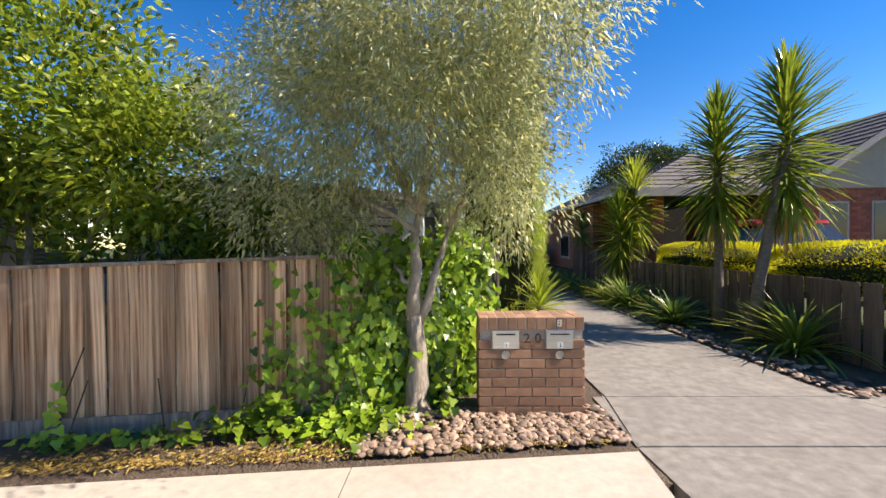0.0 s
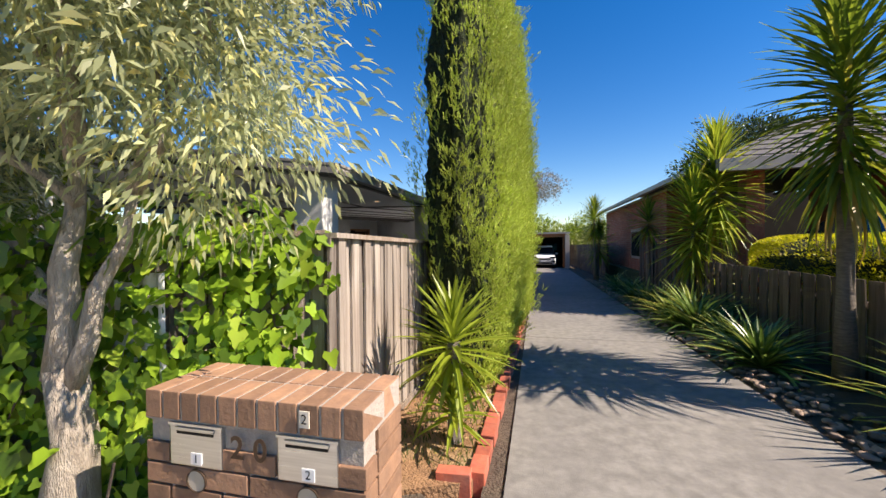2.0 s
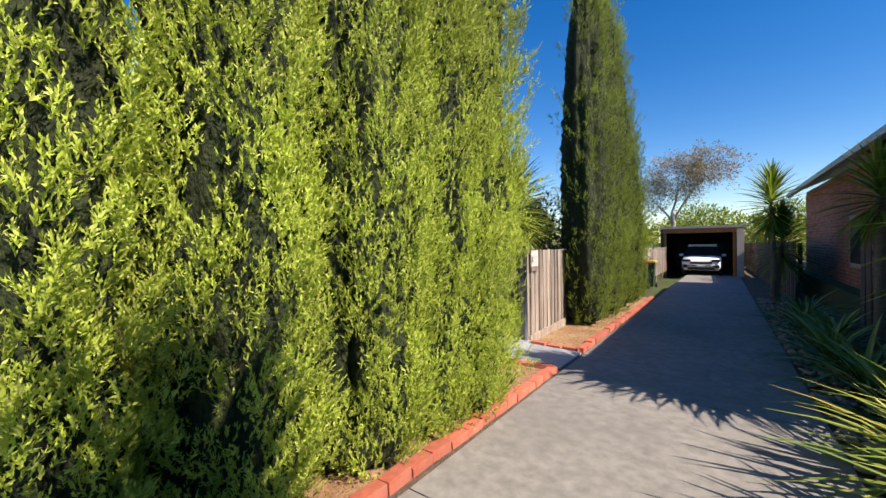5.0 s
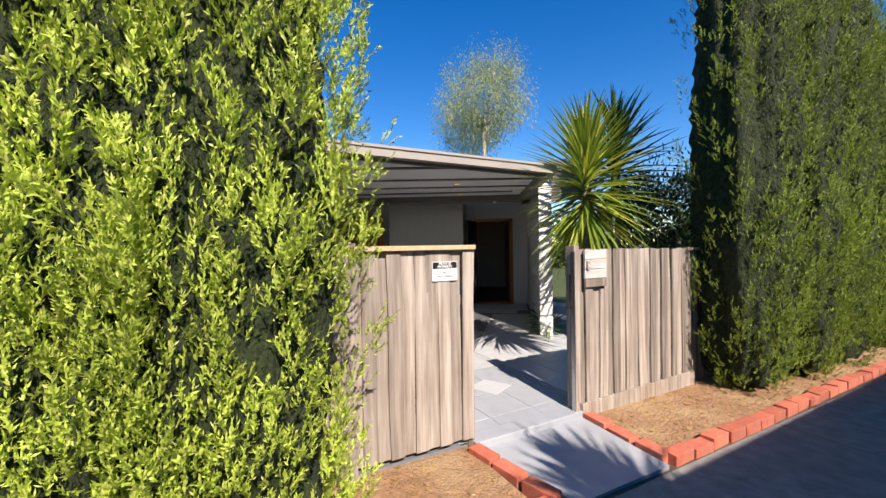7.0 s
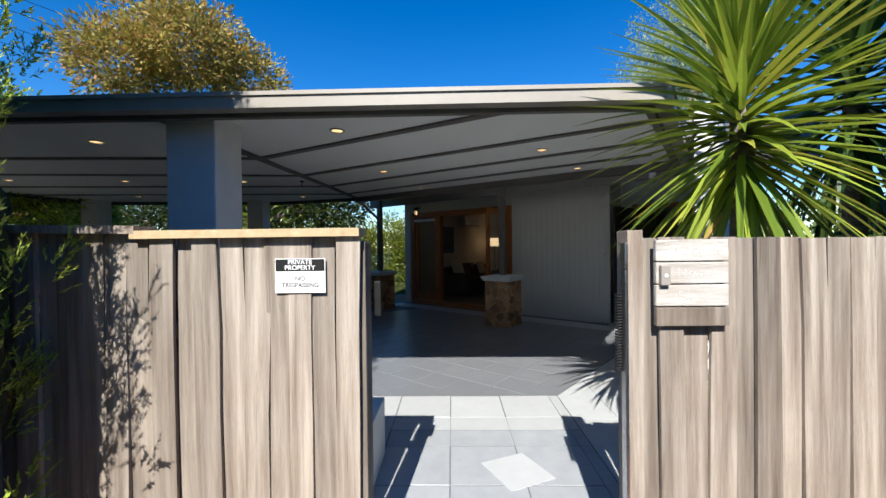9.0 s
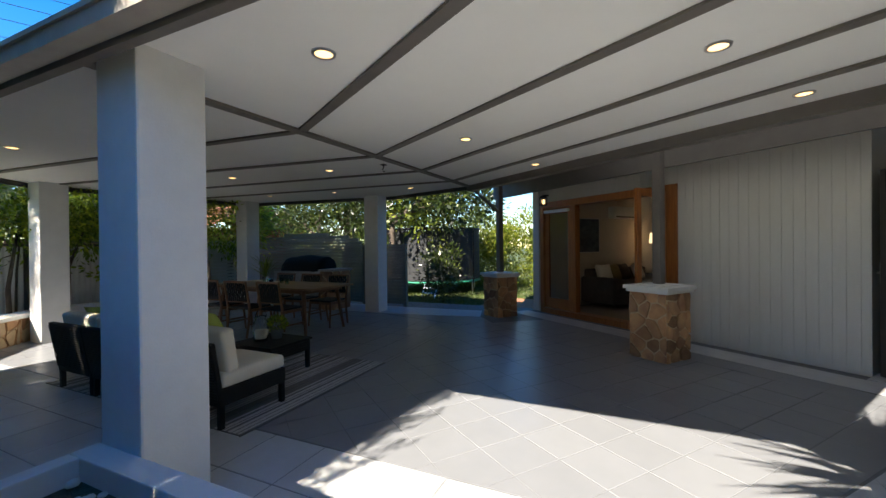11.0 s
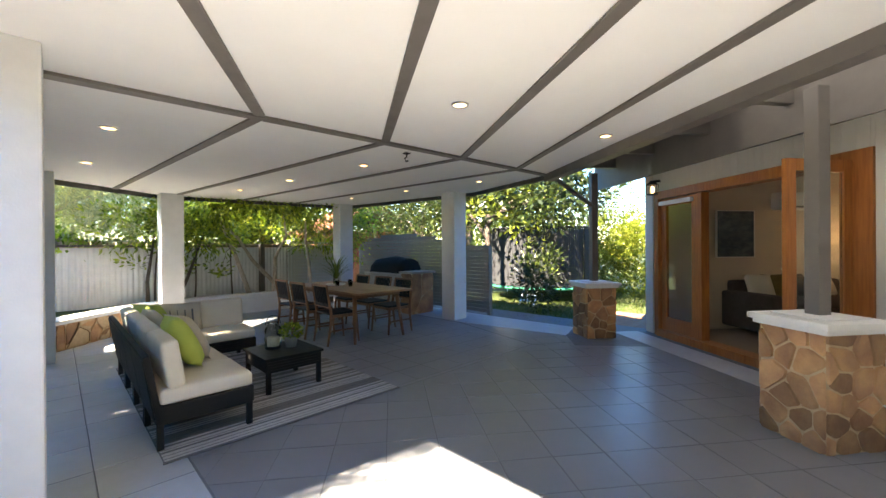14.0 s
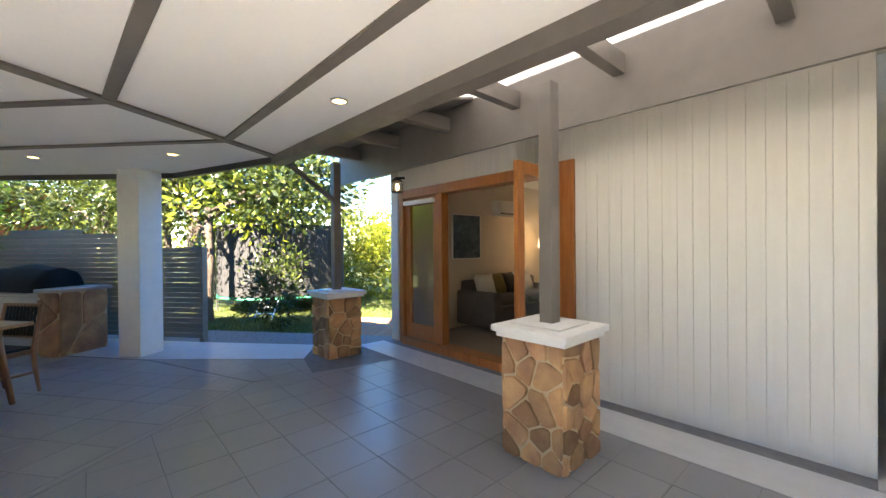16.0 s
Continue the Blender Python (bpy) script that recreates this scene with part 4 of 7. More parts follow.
for zone, m_ in (([(-4.61, -3.0), (-3.47, -3.0), (-3.47, 3.98), (-4.61, 3.98)], BAND),
                 ([(-4.61, 3.985), (-3.95, 3.985), (-3.95, 5.42), (-4.61, 5.42)], BAND),
                 ([(-4.61, 5.43), (-2.7, 5.43), (-2.9, 6.1), (-6.3, 8.2), (-6.88, 7.35)], BAND),
                 ([(-3.94, 3.99), (-2.56, 3.99), (-2.56, 5.42), (-3.94, 5.42)], PATH_GREY)):
    lay(floor, zone, m_, 0.45, (-4.61, 3.99), 0)
dm = prism(bmesh.new(), [(-3.61, 4.92), (-3.49, 4.64), (-3.20, 4.79), (-3.33, 5.07)][::-1], 0.0, 0.004)
part("diamond", dm, BAND, floor, "white painted diamond")
b = wall_box(-0.2, S_END + 1.2, 0.16, 0.57, -0.01, 0.002)
part("wall_band", b, BAND, floor)
part("edge_band", prism(bmesh.new(), [(-10.2, -3.5), (-9.3, -3.5), (-9.3, 0.5), (-9.62, 2.5), (-10.3, 2.3), (-10.2, 0.5)], -0.01, 0.001), BAND, floor)
part("side_floor", prism(bmesh.new(), [w2(S_END, 0.15), w2(S_END + 1.45, 0.15), w2(S_END + 1.45, -0.74), w2(S_END, -0.74)], -0.02, 0.01), BAND, floor)

# gate path and brick edging
gp = thing("gate_path", (0, 0, 0), "grey painted step and path at the gateway", "path", kind="structure")
part("slab", prism(bmesh.new(), [(-2.57, 4.12), (-1.72, 4.30), (-1.70, 5.14), (-2.57, 5.2)], -0.4, lambda x, y: -0.045 + 0.01 * (x + 2.57) * -1), PATH_GREY, gp)
part("sill", bx(-2.66, -2.50, 4.10, 5.24, -0.3, 0.006, 0.01), PATH_GREY, gp)


def edging(points, name, label, seed):
    e = thing(name, (0, 0, 0), label, "edging", "brick edging")
    b = bx(-0.11, 0.11, -0.052, 0.052, -0.12, 0.06, 0.006)
    me = mesh_of(b, "brick")
    me.materials.append(EDGE_BRICK)
    r = random.Random(seed)
    for p, q in zip(points, points[1:]):
        p, q = Vector((*p, 0)), Vector((*q, 0))
        d = q - p
        n = max(1, round(d.length / 0.235))
        for i in range(n):
            c = p + d * ((i + 0.5) / n)
            link("brick", me, None, e, m=pose(c.x + r.uniform(-0.006, 0.006), c.y, gz(c.y) + r.uniform(-0.012, 0.01), r.uniform(-3, 3), r.uniform(-2, 2), math.degrees(math.atan2(d.y, d.x)) + r.uniform(-2.5, 2.5)))


edging([(-2.12, -2.88), (-1.84, -2.88), (-1.78, 0.5), (-1.76, 4.18), (-2.5, 4.06)], "brick_edging", "red brick edging round the soil bed", 2)
edging([(-2.5, 5.25), (-1.74, 5.2), (-1.76, 9.0), (-1.76, 12.5)], "brick_edging", "red brick edging of the bed beyond the gateway", 3)

# sign, plaque and post at the gateway
def words(text, size, at, rot, mat, parent, name="lettering", bold=0.0):
    cu = bpy.data.curves.new("text", "FONT")
    cu.body, cu.size, cu.align_x, cu.align_y, cu.extrude, cu.offset = text, size, "CENTER", "CENTER", 0.0006, bold
    tmp = bpy.data.objects.new("text", cu)
    scene.collection.objects.link(tmp)
    me = bpy.data.meshes.new_from_object(tmp.evaluated_get(bpy.context.evaluated_depsgraph_get()))
    bpy.data.objects.remove(tmp)
    me.materials.clear()
    me.materials.append(mat)
    return link(name, me, None, parent, m=Matrix.Translation(at) @ rot)


FACE_E = pose(0, 0, 0, 90, 0, 90)
FACE_S = pose(0, 0, 0, 90, 0, 0)
sg = thing("warning_sign", (-2.525, 3.868, 1.287), "white and black private property sign screwed to the fence", "sign")
part("plate", bx(0, 0.004, -0.1, 0.1, -0.068, 0.068, 0.001), SIGN_WHITE, sg)
part("black_band", bx(0.0042, 0.0052, -0.097, 0.097, 0.018, 0.065), BLACK, sg)
words("PRIVATE", 0.0255, (0.0056, 0, 0.053), FACE_E, SIGN_WHITE, sg, bold=0.0004)
words("PROPERTY", 0.0255, (0.0056, 0, 0.031), FACE_E, SIGN_WHITE, sg, bold=0.0004)
words("NO", 0.025, (0.0046, 0, -0.012), FACE_E, BLACK, sg, bold=0.0003)
words("TRESPASSING", 0.0245, (0.0046, 0, -0.038), FACE_E, BLACK, sg, bold=0.0003)
pq = thing("wooden_plaque", (-2.505, 5.37, 1.24), "white-washed board plaque with a doorbell on the fence", "plaque")
for k in range(3):
    part("board", bx(0, 0.02, -0.135, 0.135, -0.08 + k * 0.085, 0.0 + k * 0.085, 0.003), WHITEWASH, pq)
part("ledge", bx(0, 0.024, -0.135, 0.135, -0.155, -0.085, 0.003), PALING, pq, "bare weathered lowest board")
bell = part("doorbell", bx(0.02, 0.04, -0.125, -0.09, 0.0, 0.075, 0.004), GUTTER, pq, "grey plastic doorbell")
part("button", lathe(bmesh.new(), [(0.007, 0.0), (0.007, 0.003)], 14), SIGN_WHITE, bell, m=Matrix.Translation((0.04, -0.1075, 0.037)) @ pose(0, 0, 0, 0, 90, 0))
for k, text in enumerate(("Sweet", "Home", "Welcome")):
    words(text, 0.052, (0.0205, 0.01, -0.042 + 0.085 * k), FACE_E, FADED, pq)
po = thing("gate_post", (-2.58, 5.18, 0), "weathered timber gate post with a black spring hinge", "post")
part("post", bx(-0.05, 0.05, -0.03, 0.03, -0.1, 1.45, 0.004), PALING, po)
part("trim", bx(0.02, 0.06, -0.045, -0.032, -0.05, 1.40, 0.003), STEEL, po, "grey metal edge strip")
hg = tube(bmesh.new(), [(0.035 + 0.014 * math.cos(k * 0.9), -0.06 + 0.014 * math.sin(k * 0.9), 0.9 + k * 0.0016) for k in range(190)], 0.0035, 4)
part("hinge_spring", hg, BLACK, po)
lp = thing("gate_post", (-2.60, 4.13, 0), "thick timber gate post beside the sign", "post")
part("post", bx(-0.06, 0.05, -0.07, -0.01, -0.1, 1.42, 0.006), PALING, lp)
part("latch", bx(-0.085, -0.06, 0.0, 0.03, 1.1, 1.25, 0.004), BLACK, lp)

# ---- fences ----
def paling_mesh(w, h, t, seed, mat, cut=0.0):
    """One rough-sawn paling standing on the origin, its face to -y."""
    r = random.Random(seed)
    b = bmesh.new()
    n = 4
    rows = []
    for i in range(n + 1):
        z = h * i / n
        dx, dw, dy = r.uniform(-0.004, 0.004), r.uniform(-0.003, 0.002), r.uniform(-0.004, 0.004)
        rows.append([b.verts.new(c) for c in ((-w / 2 + dx - dw, dy, z), (w / 2 + dx + dw, dy, z), (w / 2 + dx + dw, dy + t, z), (-w / 2 + dx - dw, dy + t, z))])
    for a, c in zip(rows, rows[1:]):
        for k in range(4):
            b.faces.new((a[k], a[(k + 1) % 4], c[(k + 1) % 4], c[k]))
    b.faces.new(rows[0][::-1])
    b.faces.new(rows[-1])
    me = mesh_of(b, "paling")
    me.materials.append(mat)
    return me


def paling_fence(name, a, b, top_a, top_b, base, mat, label, width=0.098, step=0.092, cap=True, plinth=0.0, seed=1, back=1, lean=0.6, group="", cap_mat=None, z0=0.06):
    """A fence of upright palings from a to b, with rails, posts, a cap and a plinth board. back: the side the rails are on."""
    a, b = Vector((*a, 0)), Vector((*b, 0))
    d = (b - a)
    L = d.length
    d.normalize()
    deg = math.degrees(math.atan2(d.y, d.x))
    f = thing(name, (a.x, a.y, 0), label, "fence", group, rz=deg)
    r = random.Random(seed)
    hs = 1.0
    kinds = [paling_mesh(width, hs, 0.016, seed * 10 + k, mat) for k in range(4)]
    n = int(L / step)
    for i in range(n + 1):
        u = i * step
        t = u / L
        z = base(u) if callable(base) else base
        top = top_a + (top_b - top_a) * t + r.uniform(-0.006, 0.008)
        h = top - z - z0
        over = 0.02 * (i % 2)
        m = pose(u, -over * back - 0.0, z + z0, r.uniform(-0.5, 0.5), r.uniform(-lean, lean), r.uniform(-1.2, 1.2)) @ Matrix.Diagonal((r.uniform(0.94, 1.03), 1, h, 1))
        link("paling", kinds[r.randrange(4)], None, f, m=m)
    zb = base(0) if callable(base) else base
    for zz in (0.3, 0.72):
        q = bmesh.new()
        prism(q, [(0, 0.02 * back), (L, 0.02 * back), (L, 0.06 * back), (0, 0.06 * back)], lambda x, y: zb + (top_a + (top_b - top_a) * x / L - zb) * zz, lambda x, y: zb + (top_a + (top_b - top_a) * x / L - zb) * zz + 0.07)
        part("rail", q, mat, f)
    for u in np.arange(0.05, L, 2.3):
        tt = top_a + (top_b - top_a) * u / L
        y0, y1 = sorted((0.06 * back, 0.15 * back))
        part("post", bx(u - 0.05, u + 0.05, y0, y1, zb - 0.3, tt - 0.03, 0.004), mat, f)
    if cap:
        q = bmesh.new()
        prism(q, [(-0.02, -0.05), (L + 0.02, -0.05), (L + 0.02, 0.07), (-0.02, 0.07)], lambda x, y: top_a + (top_b - top_a) * x / L, lambda x, y: top_a + (top_b - top_a) * x / L + 0.032)
        part("cap_rail", q, cap_mat or mat, f)
    if plinth:
        part("plinth", bx(-0.02, L + 0.02, -0.035, 0.0 if back > 0 else 0.02, zb - 0.2, zb + plinth, 0.004), cap_mat or mat, f)
    return f


paling_fence("street_fence", (-9.6, -4.72), (-4.05, -4.02), 1.42, 1.55, 0.085, PALING_RED, "brown weathered paling fence with grey streaks facing the street", plinth=0.14, seed=3, cap_mat=PALING)
paling_fence("street_fence", (-4.02, -3.9), (-2.80, -3.0), 1.56, 1.62, 0.08, PALING, "grey paling fence corner half hidden by ivy", seed=4, plinth=0.1)
paling_fence("side_fence", (-2.70, -3.06), (-2.55, 3.2), 1.60, 1.46, 0.0, PALING, "pale grey weathered paling fence along the driveway bed", seed=5, plinth=0.12)
gate = paling_fence("gate_fence", (-2.55, 3.22), (-2.54, 4.09), 1.44, 1.44, -0.02, PALING, "pale timber fence panel with a cap beside the gateway", seed=6, cap_mat=PINE)
paling_fence("gate_leaf", (-2.53, 5.22), (-2.55, 6.9), 1.42, 1.40, -0.03, PALING, "weathered timber fence panel with uneven tops beyond the gateway", seed=7, cap=False, plinth=0.1)
paling_fence("side_fence", (-2.6, 6.9), (-2.6, 24.0), 1.38, 1.1, -0.2, PALING, "grey paling fence behind the cypresses", seed=8, width=0.2, step=0.19)
paling_fence("boundary_fence", (1.95, -3.4), (1.95, 5.2), 1.12, 1.12, 0.0, PALING_DARK, "dark grey paling fence behind the strap plants", seed=9, cap=False, back=-1, width=0.12, step=0.13)
paling_fence("boundary_fence", (1.95, 5.2), (1.75, 8.4), 1.15, 1.85, -0.05, PALING_DARK, "dark grey paling fence stepping up to the house", seed=10, cap=False, back=-1, width=0.12, step=0.13)
paling_fence("boundary_fence", (1.6, 14.0), (1.1, 33.0), 1.45, 1.25, -0.3, PALING_DARK, "dark paling fence along the far driveway", seed=11, cap=False, back=-1, width=0.16, step=0.165)

# ---- plants ----
def cypress(x, y, r, h, seed, tufts=2600, base=0.0, label="tall narrow green cypress in a soil bed", spray=CYPRESS):
    """A columnar conifer: a stem, an uneven core coloured dark for the shade within, and many upswept feathery sprays.
    """
    rng = np.random.default_rng(seed)
    c = thing("cypress_tree", (x, y, base), label, "tree", "cypress hedge")
    part("trunk", tube(bmesh.new(), [(0, 0, 0), (0, 0, h * 0.5), (0, 0, h * 0.95)], [0.07, 0.05, 0.01]), BARK_DARK, c)

    def radius(t):
        return r * np.interp(t, [0, 0.03, 0.12, 0.35, 0.6, 0.8, 0.93, 1.0], [0.55, 0.82, 0.98, 1.0, 0.9, 0.62, 0.3, 0.04])

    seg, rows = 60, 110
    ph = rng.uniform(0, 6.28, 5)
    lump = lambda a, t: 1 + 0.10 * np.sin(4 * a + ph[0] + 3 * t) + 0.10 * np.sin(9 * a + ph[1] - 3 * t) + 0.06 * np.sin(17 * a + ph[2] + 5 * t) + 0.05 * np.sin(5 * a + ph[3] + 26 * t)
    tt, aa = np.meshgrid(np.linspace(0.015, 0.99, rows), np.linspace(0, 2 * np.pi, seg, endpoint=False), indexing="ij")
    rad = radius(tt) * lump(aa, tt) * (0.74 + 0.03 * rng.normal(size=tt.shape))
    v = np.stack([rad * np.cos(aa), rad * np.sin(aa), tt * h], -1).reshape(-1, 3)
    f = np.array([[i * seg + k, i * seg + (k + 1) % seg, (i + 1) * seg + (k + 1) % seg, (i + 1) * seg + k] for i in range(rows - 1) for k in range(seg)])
    link("inner_foliage", raw_mesh("inner_foliage", v, f), CYP_SHADE_CORE, c)
    # plumes: tapered brushes that rise from the core, each of many short sprays
    per = 16
    plumes = tufts // per
    t = rng.uniform(0, 1, plumes) ** 1.15 * 0.97
    a = np.where(rng.uniform(0, 1, plumes) < 0.72, rng.normal(0, 1.0, plumes), rng.uniform(0, 2 * np.pi, plumes))
    rr_ = radius(t) * lump(a, t) * rng.uniform(0.76, 0.98, plumes)
    root = np.stack([rr_ * np.cos(a), rr_ * np.sin(a), t * h - 0.08], 1)
    out = np.stack([np.cos(a), np.sin(a), np.zeros(plumes)], 1)
    grow = unit(out * rng.uniform(0.15, 0.5, (plumes, 1)) + np.array([0, 0, 1.0]) + rng.normal(size=(plumes, 3)) * 0.14)
    ln = rng.uniform(0.22, 0.46, plumes)
    u = rng.uniform(0, 1, plumes * per) ** 0.8
    wide = np.repeat(rng.uniform(0.055, 0.105, plumes), per) * (1 - 0.85 * u)
    off, _ = in_ball(rng, len(u), 0.45)
    root = np.repeat(root, per, 0) + np.repeat(grow, per, 0) * (u * np.repeat(ln, per))[:, None] + off * wide[:, None]
    axis = unit(np.repeat(grow, per, 0) + off * 0.6 + rng.normal(size=(len(u), 3)) * 0.12)
    tufts = len(u)
    k = 12
    step = np.tile(np.linspace(0, 1, k), tufts)
    ln = np.repeat(rng.uniform(0.03, 0.085, tufts), k)
    at = np.repeat(root, k, 0) + np.repeat(axis, k, 0) * (step * ln)[:, None]
    way = np.repeat(axis, k, 0) + rng.normal(size=(tufts * k, 3)) * 0.38
    facing = np.repeat(unit(off) + np.repeat(out, per, 0) * 0.7, k, 0)
    link("foliage", leaf_mesh("foliage", at, way, 0.025, 0.0076, rng, 0.3, face=facing), spray, c)
    return c


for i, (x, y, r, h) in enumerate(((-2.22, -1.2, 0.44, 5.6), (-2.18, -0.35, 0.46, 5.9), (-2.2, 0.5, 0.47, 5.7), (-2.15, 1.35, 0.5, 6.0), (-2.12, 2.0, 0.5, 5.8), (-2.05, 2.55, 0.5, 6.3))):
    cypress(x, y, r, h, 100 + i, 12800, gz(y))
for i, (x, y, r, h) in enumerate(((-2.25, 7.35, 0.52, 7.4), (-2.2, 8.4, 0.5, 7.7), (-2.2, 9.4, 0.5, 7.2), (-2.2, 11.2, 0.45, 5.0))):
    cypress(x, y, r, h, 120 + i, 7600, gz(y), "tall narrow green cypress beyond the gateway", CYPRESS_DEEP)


def blade(L, w, bend, fold=0.25, seg=5):
    """One sword leaf from the origin along +x, arching down."""
    b = bmesh.new()
    rows = []
    for i in range(seg + 1):
        t = i / seg
        ang = bend * t
        px = L * (math.sin(ang) / bend if bend > 1e-3 else t)
        pz = -L * ((1 - math.cos(ang)) / bend if bend > 1e-3 else 0)
        ww = w * (0.65 + 1.0 * t if t < 0.35 else 1.0 * (1 - ((t - 0.35) / 0.65) ** 1.6)) / 2
        ww = max(ww, 0.0008)
        rows.append([b.verts.new((px, -ww, pz + ww * fold * 2)), b.verts.new((px, 0, pz)), b.verts.new((px, ww, pz + ww * fold * 2))])
    for p, q in zip(rows, rows[1:]):
        b.faces.new((p[0], q[0], q[1], p[1]))
        b.faces.new((p[1], q[1], q[2], p[2]))
    return b


def rosette(thing_ob, at, L, w, count, seed, mat, lo=-50, hi=85, bend=(0.1, 0.6), height=0.25, name="leaf", single=False, dead=0):
    """A head of sword leaves spiralling up a short stem; leaves are parts, or one joined crown."""
    r = random.Random(seed)
    kinds = [mesh_of(blade(L, w, r.uniform(*bend)), "leaf") for _ in range(4)]
    for me in kinds:
        me.materials.append(mat)
    dk = mesh_of(blade(L * 0.95, w, 0.9), "leaf")
    dk.materials.append(DEAD)
    crown = bmesh.new()
    for i in range(count):
        t = i / max(1, count - 1)
        el = lo + (hi - lo) * t ** 0.85 + r.uniform(-7, 7)
        az = i * 137.5 + r.uniform(-12, 12)
        sc = r.uniform(0.78, 1.08) * (1 - 0.3 * t ** 4)
        m = Matrix.Translation((at[0], at[1], at[2] + height * (t - 0.5))) @ pose(0, 0, 0, 0, -el, az) @ Matrix.Diagonal((sc, 1, sc, 1))
        if single:
            tmp = kinds[r.randrange(4)].copy()
            tmp.transform(m)
            crown.from_mesh(tmp)
            bpy.data.meshes.remove(tmp)
        else:
            link(name, kinds[r.randrange(4)], None, thing_ob, m=m)
    if single:
        me = bpy.data.meshes.new("crown")
        crown.to_mesh(me)
        me.materials.append(mat)
        link("crown", me, None, thing_ob)
    crown.free()
    if dead:
        db = bmesh.new()
        for i in range(dead):
            tmp = dk.copy()
            tmp.transform(Matrix.Translation((at[0], at[1], at[2] - height * 0.5 - r.uniform(0, 0.15))) @ pose(0, 0, 0, 0, r.uniform(20, 75), r.uniform(0, 360)))
            db.from_mesh(tmp)
            bpy.data.meshes.remove(tmp)
        me = bpy.data.meshes.new("dry_leaves")
        db.to_mesh(me)
        db.free()
        me.materials.append(DEAD)
        link("dry_leaves", me, None, thing_ob, "dry yellow hanging leaves")


def yucca_tree(x, y, base, heads, trunk_r, seed, label, mat=YUCCA, L=0.72, w=0.055, count=110, dead=10, lo=-55, leafy=0.5):
    """A trunked yucca: heads is a list of (dx, dy, height) at the ends of the stems."""
    c = thing("yucca_tree", (x, y, base), label, "tree", "yuccas beside the driveway")
    for k, (dx, dy, h) in enumerate(heads):
        b = bmesh.new()
        tube(b, [(0.04 * k, 0, -0.05), (dx * 0.2 + 0.03 * k, dy * 0.2, h * 0.3), (dx * 0.65, dy * 0.65, h * 0.7), (dx, dy, h)], [trunk_r * 1.5, trunk_r, trunk_r * 0.85, trunk_r * 0.8], 10)
        part("trunk", b, PALM_BARK, c, smooth=True)
        rosette(c, (dx, dy, h), L, w, count, seed + k, mat, lo, 86, (0.1, 0.55), leafy, single=True, dead=dead)
    return c


yc = thing("yucca", (-2.07, -2.42, 0.07), "bright green spiky yucca in front of the pale fence", "plant")
part("stem", tube(bmesh.new(), [(0, 0, 0), (0.02, 0.01, 0.5), (0, 0, 0.75)], [0.06, 0.05, 0.05]), PALM_BARK, yc)
rosette(yc, (0, 0, 0.72), 0.58, 0.05, 90, 5, YUCCA, -62, 84, (0.05, 0.4), 0.3)
rosette(yc, (0.02, -0.1, 0.28), 0.36, 0.04, 40, 6, YUCCA, -20, 80, (0.05, 0.4), 0.14)
gy = yucca_tree(-3.25, 6.12, 0.0, [(0, 0, 2.15)], 0.07, 21, "green spiky yucca rising behind the gate fence", YUCCA_GATE, 0.93, 0.043, 320, 4, -60, 0.75)
yucca_tree(-3.7, 7.2, 0.0, [(0, 0, 2.5)], 0.07, 22, "dark green yucca behind the gate fence", YUCCA_DARK, 0.95, 0.06, 190, 0, -60, 0.9)
yucca_tree(-2.3, 13.2, gz(13), [(0, 0, 1.7)], 0.07, 28, "bright green yucca beyond the cypresses", YUCCA, 0.7, 0.06, 80, 0)
yucca_tree(1.61, -0.42, 0.08, [(0.05, 0.1, 3.0)], 0.075, 23, "tall yucca tree with a pale trunk beside the driveway", YUCCA_MID, 0.95, 0.06, 330, 14, -60, 1.7)
yucca_tree(1.60, -1.22, 0.08, [(0.62, 0.1, 3.2)], 0.085, 24, "tall leaning yucca tree with drying lower leaves", YUCCA_MID, 1.0, 0.06, 350, 26, -60, 1.9)
yucca_tree(1.75, 4.3, 0.02, [(0.5, -0.15, 2.75), (0.1, -0.1, 1.9)], 0.06, 25, "bright yucca with two heads beside the driveway", YUCCA, 1.05, 0.062, 300, 8, -60, 1.6)
yucca_tree(1.65, 7.0, -0.1, [(0.0, 0.0, 2.2)], 0.06, 26, "yucca in front of the brick house", YUCCA_MID, 0.75, 0.055, 110, 4)
yucca_tree(1.1, 13.4, -0.2, [(-0.05, 0.0, 2.75), (0.2, 0.3, 1.7)], 0.07, 27, "tall yucca with two heads by the far fence", YUCCA_MID, 0.95, 0.06, 190, 4, -50, 1.1)


def strap_plant(x, y, z, L, w, count, seed, mat=FLAX, label="dark green strap-leaved clump on the rocks"):
    c = thing("strap_plant", (x, y, z), label, "plant", "strap plants beside the driveway")
    rosette(c, (0, 0, 0.03), L, w, count, seed, mat, 8, 82, (0.5, 1.5), 0.05, single=True)
    return c


for i, (x, y, L, n) in enumerate(((1.7, -1.9, 1.3, 110), (1.15, 0.15, 1.0, 90), (1.3, 0.75, 0.85, 70), (1.3, 1.3, 0.8, 60), (1.1, 3.2, 0.9, 60), (1.2, 4.2, 1.1, 50), (1.15, 5.3, 1.2, 50), (1.05, 6.3, 1.0, 50), (1.1, 8.6, 0.9, 50), (2.6, -2.6, 0.9, 70), (1.2, 2.2, 1.2, 90), (1.35, 2.9, 1.3, 80), (1.3, 7.4, 1.1, 60), (1.3, 10.0, 1.1, 60))):
    strap_plant(x, y, gz(y) - 0.02, L, 0.05, n, 40 + i, FLAX_LIGHT if i in (0, 4, 11) else FLAX)
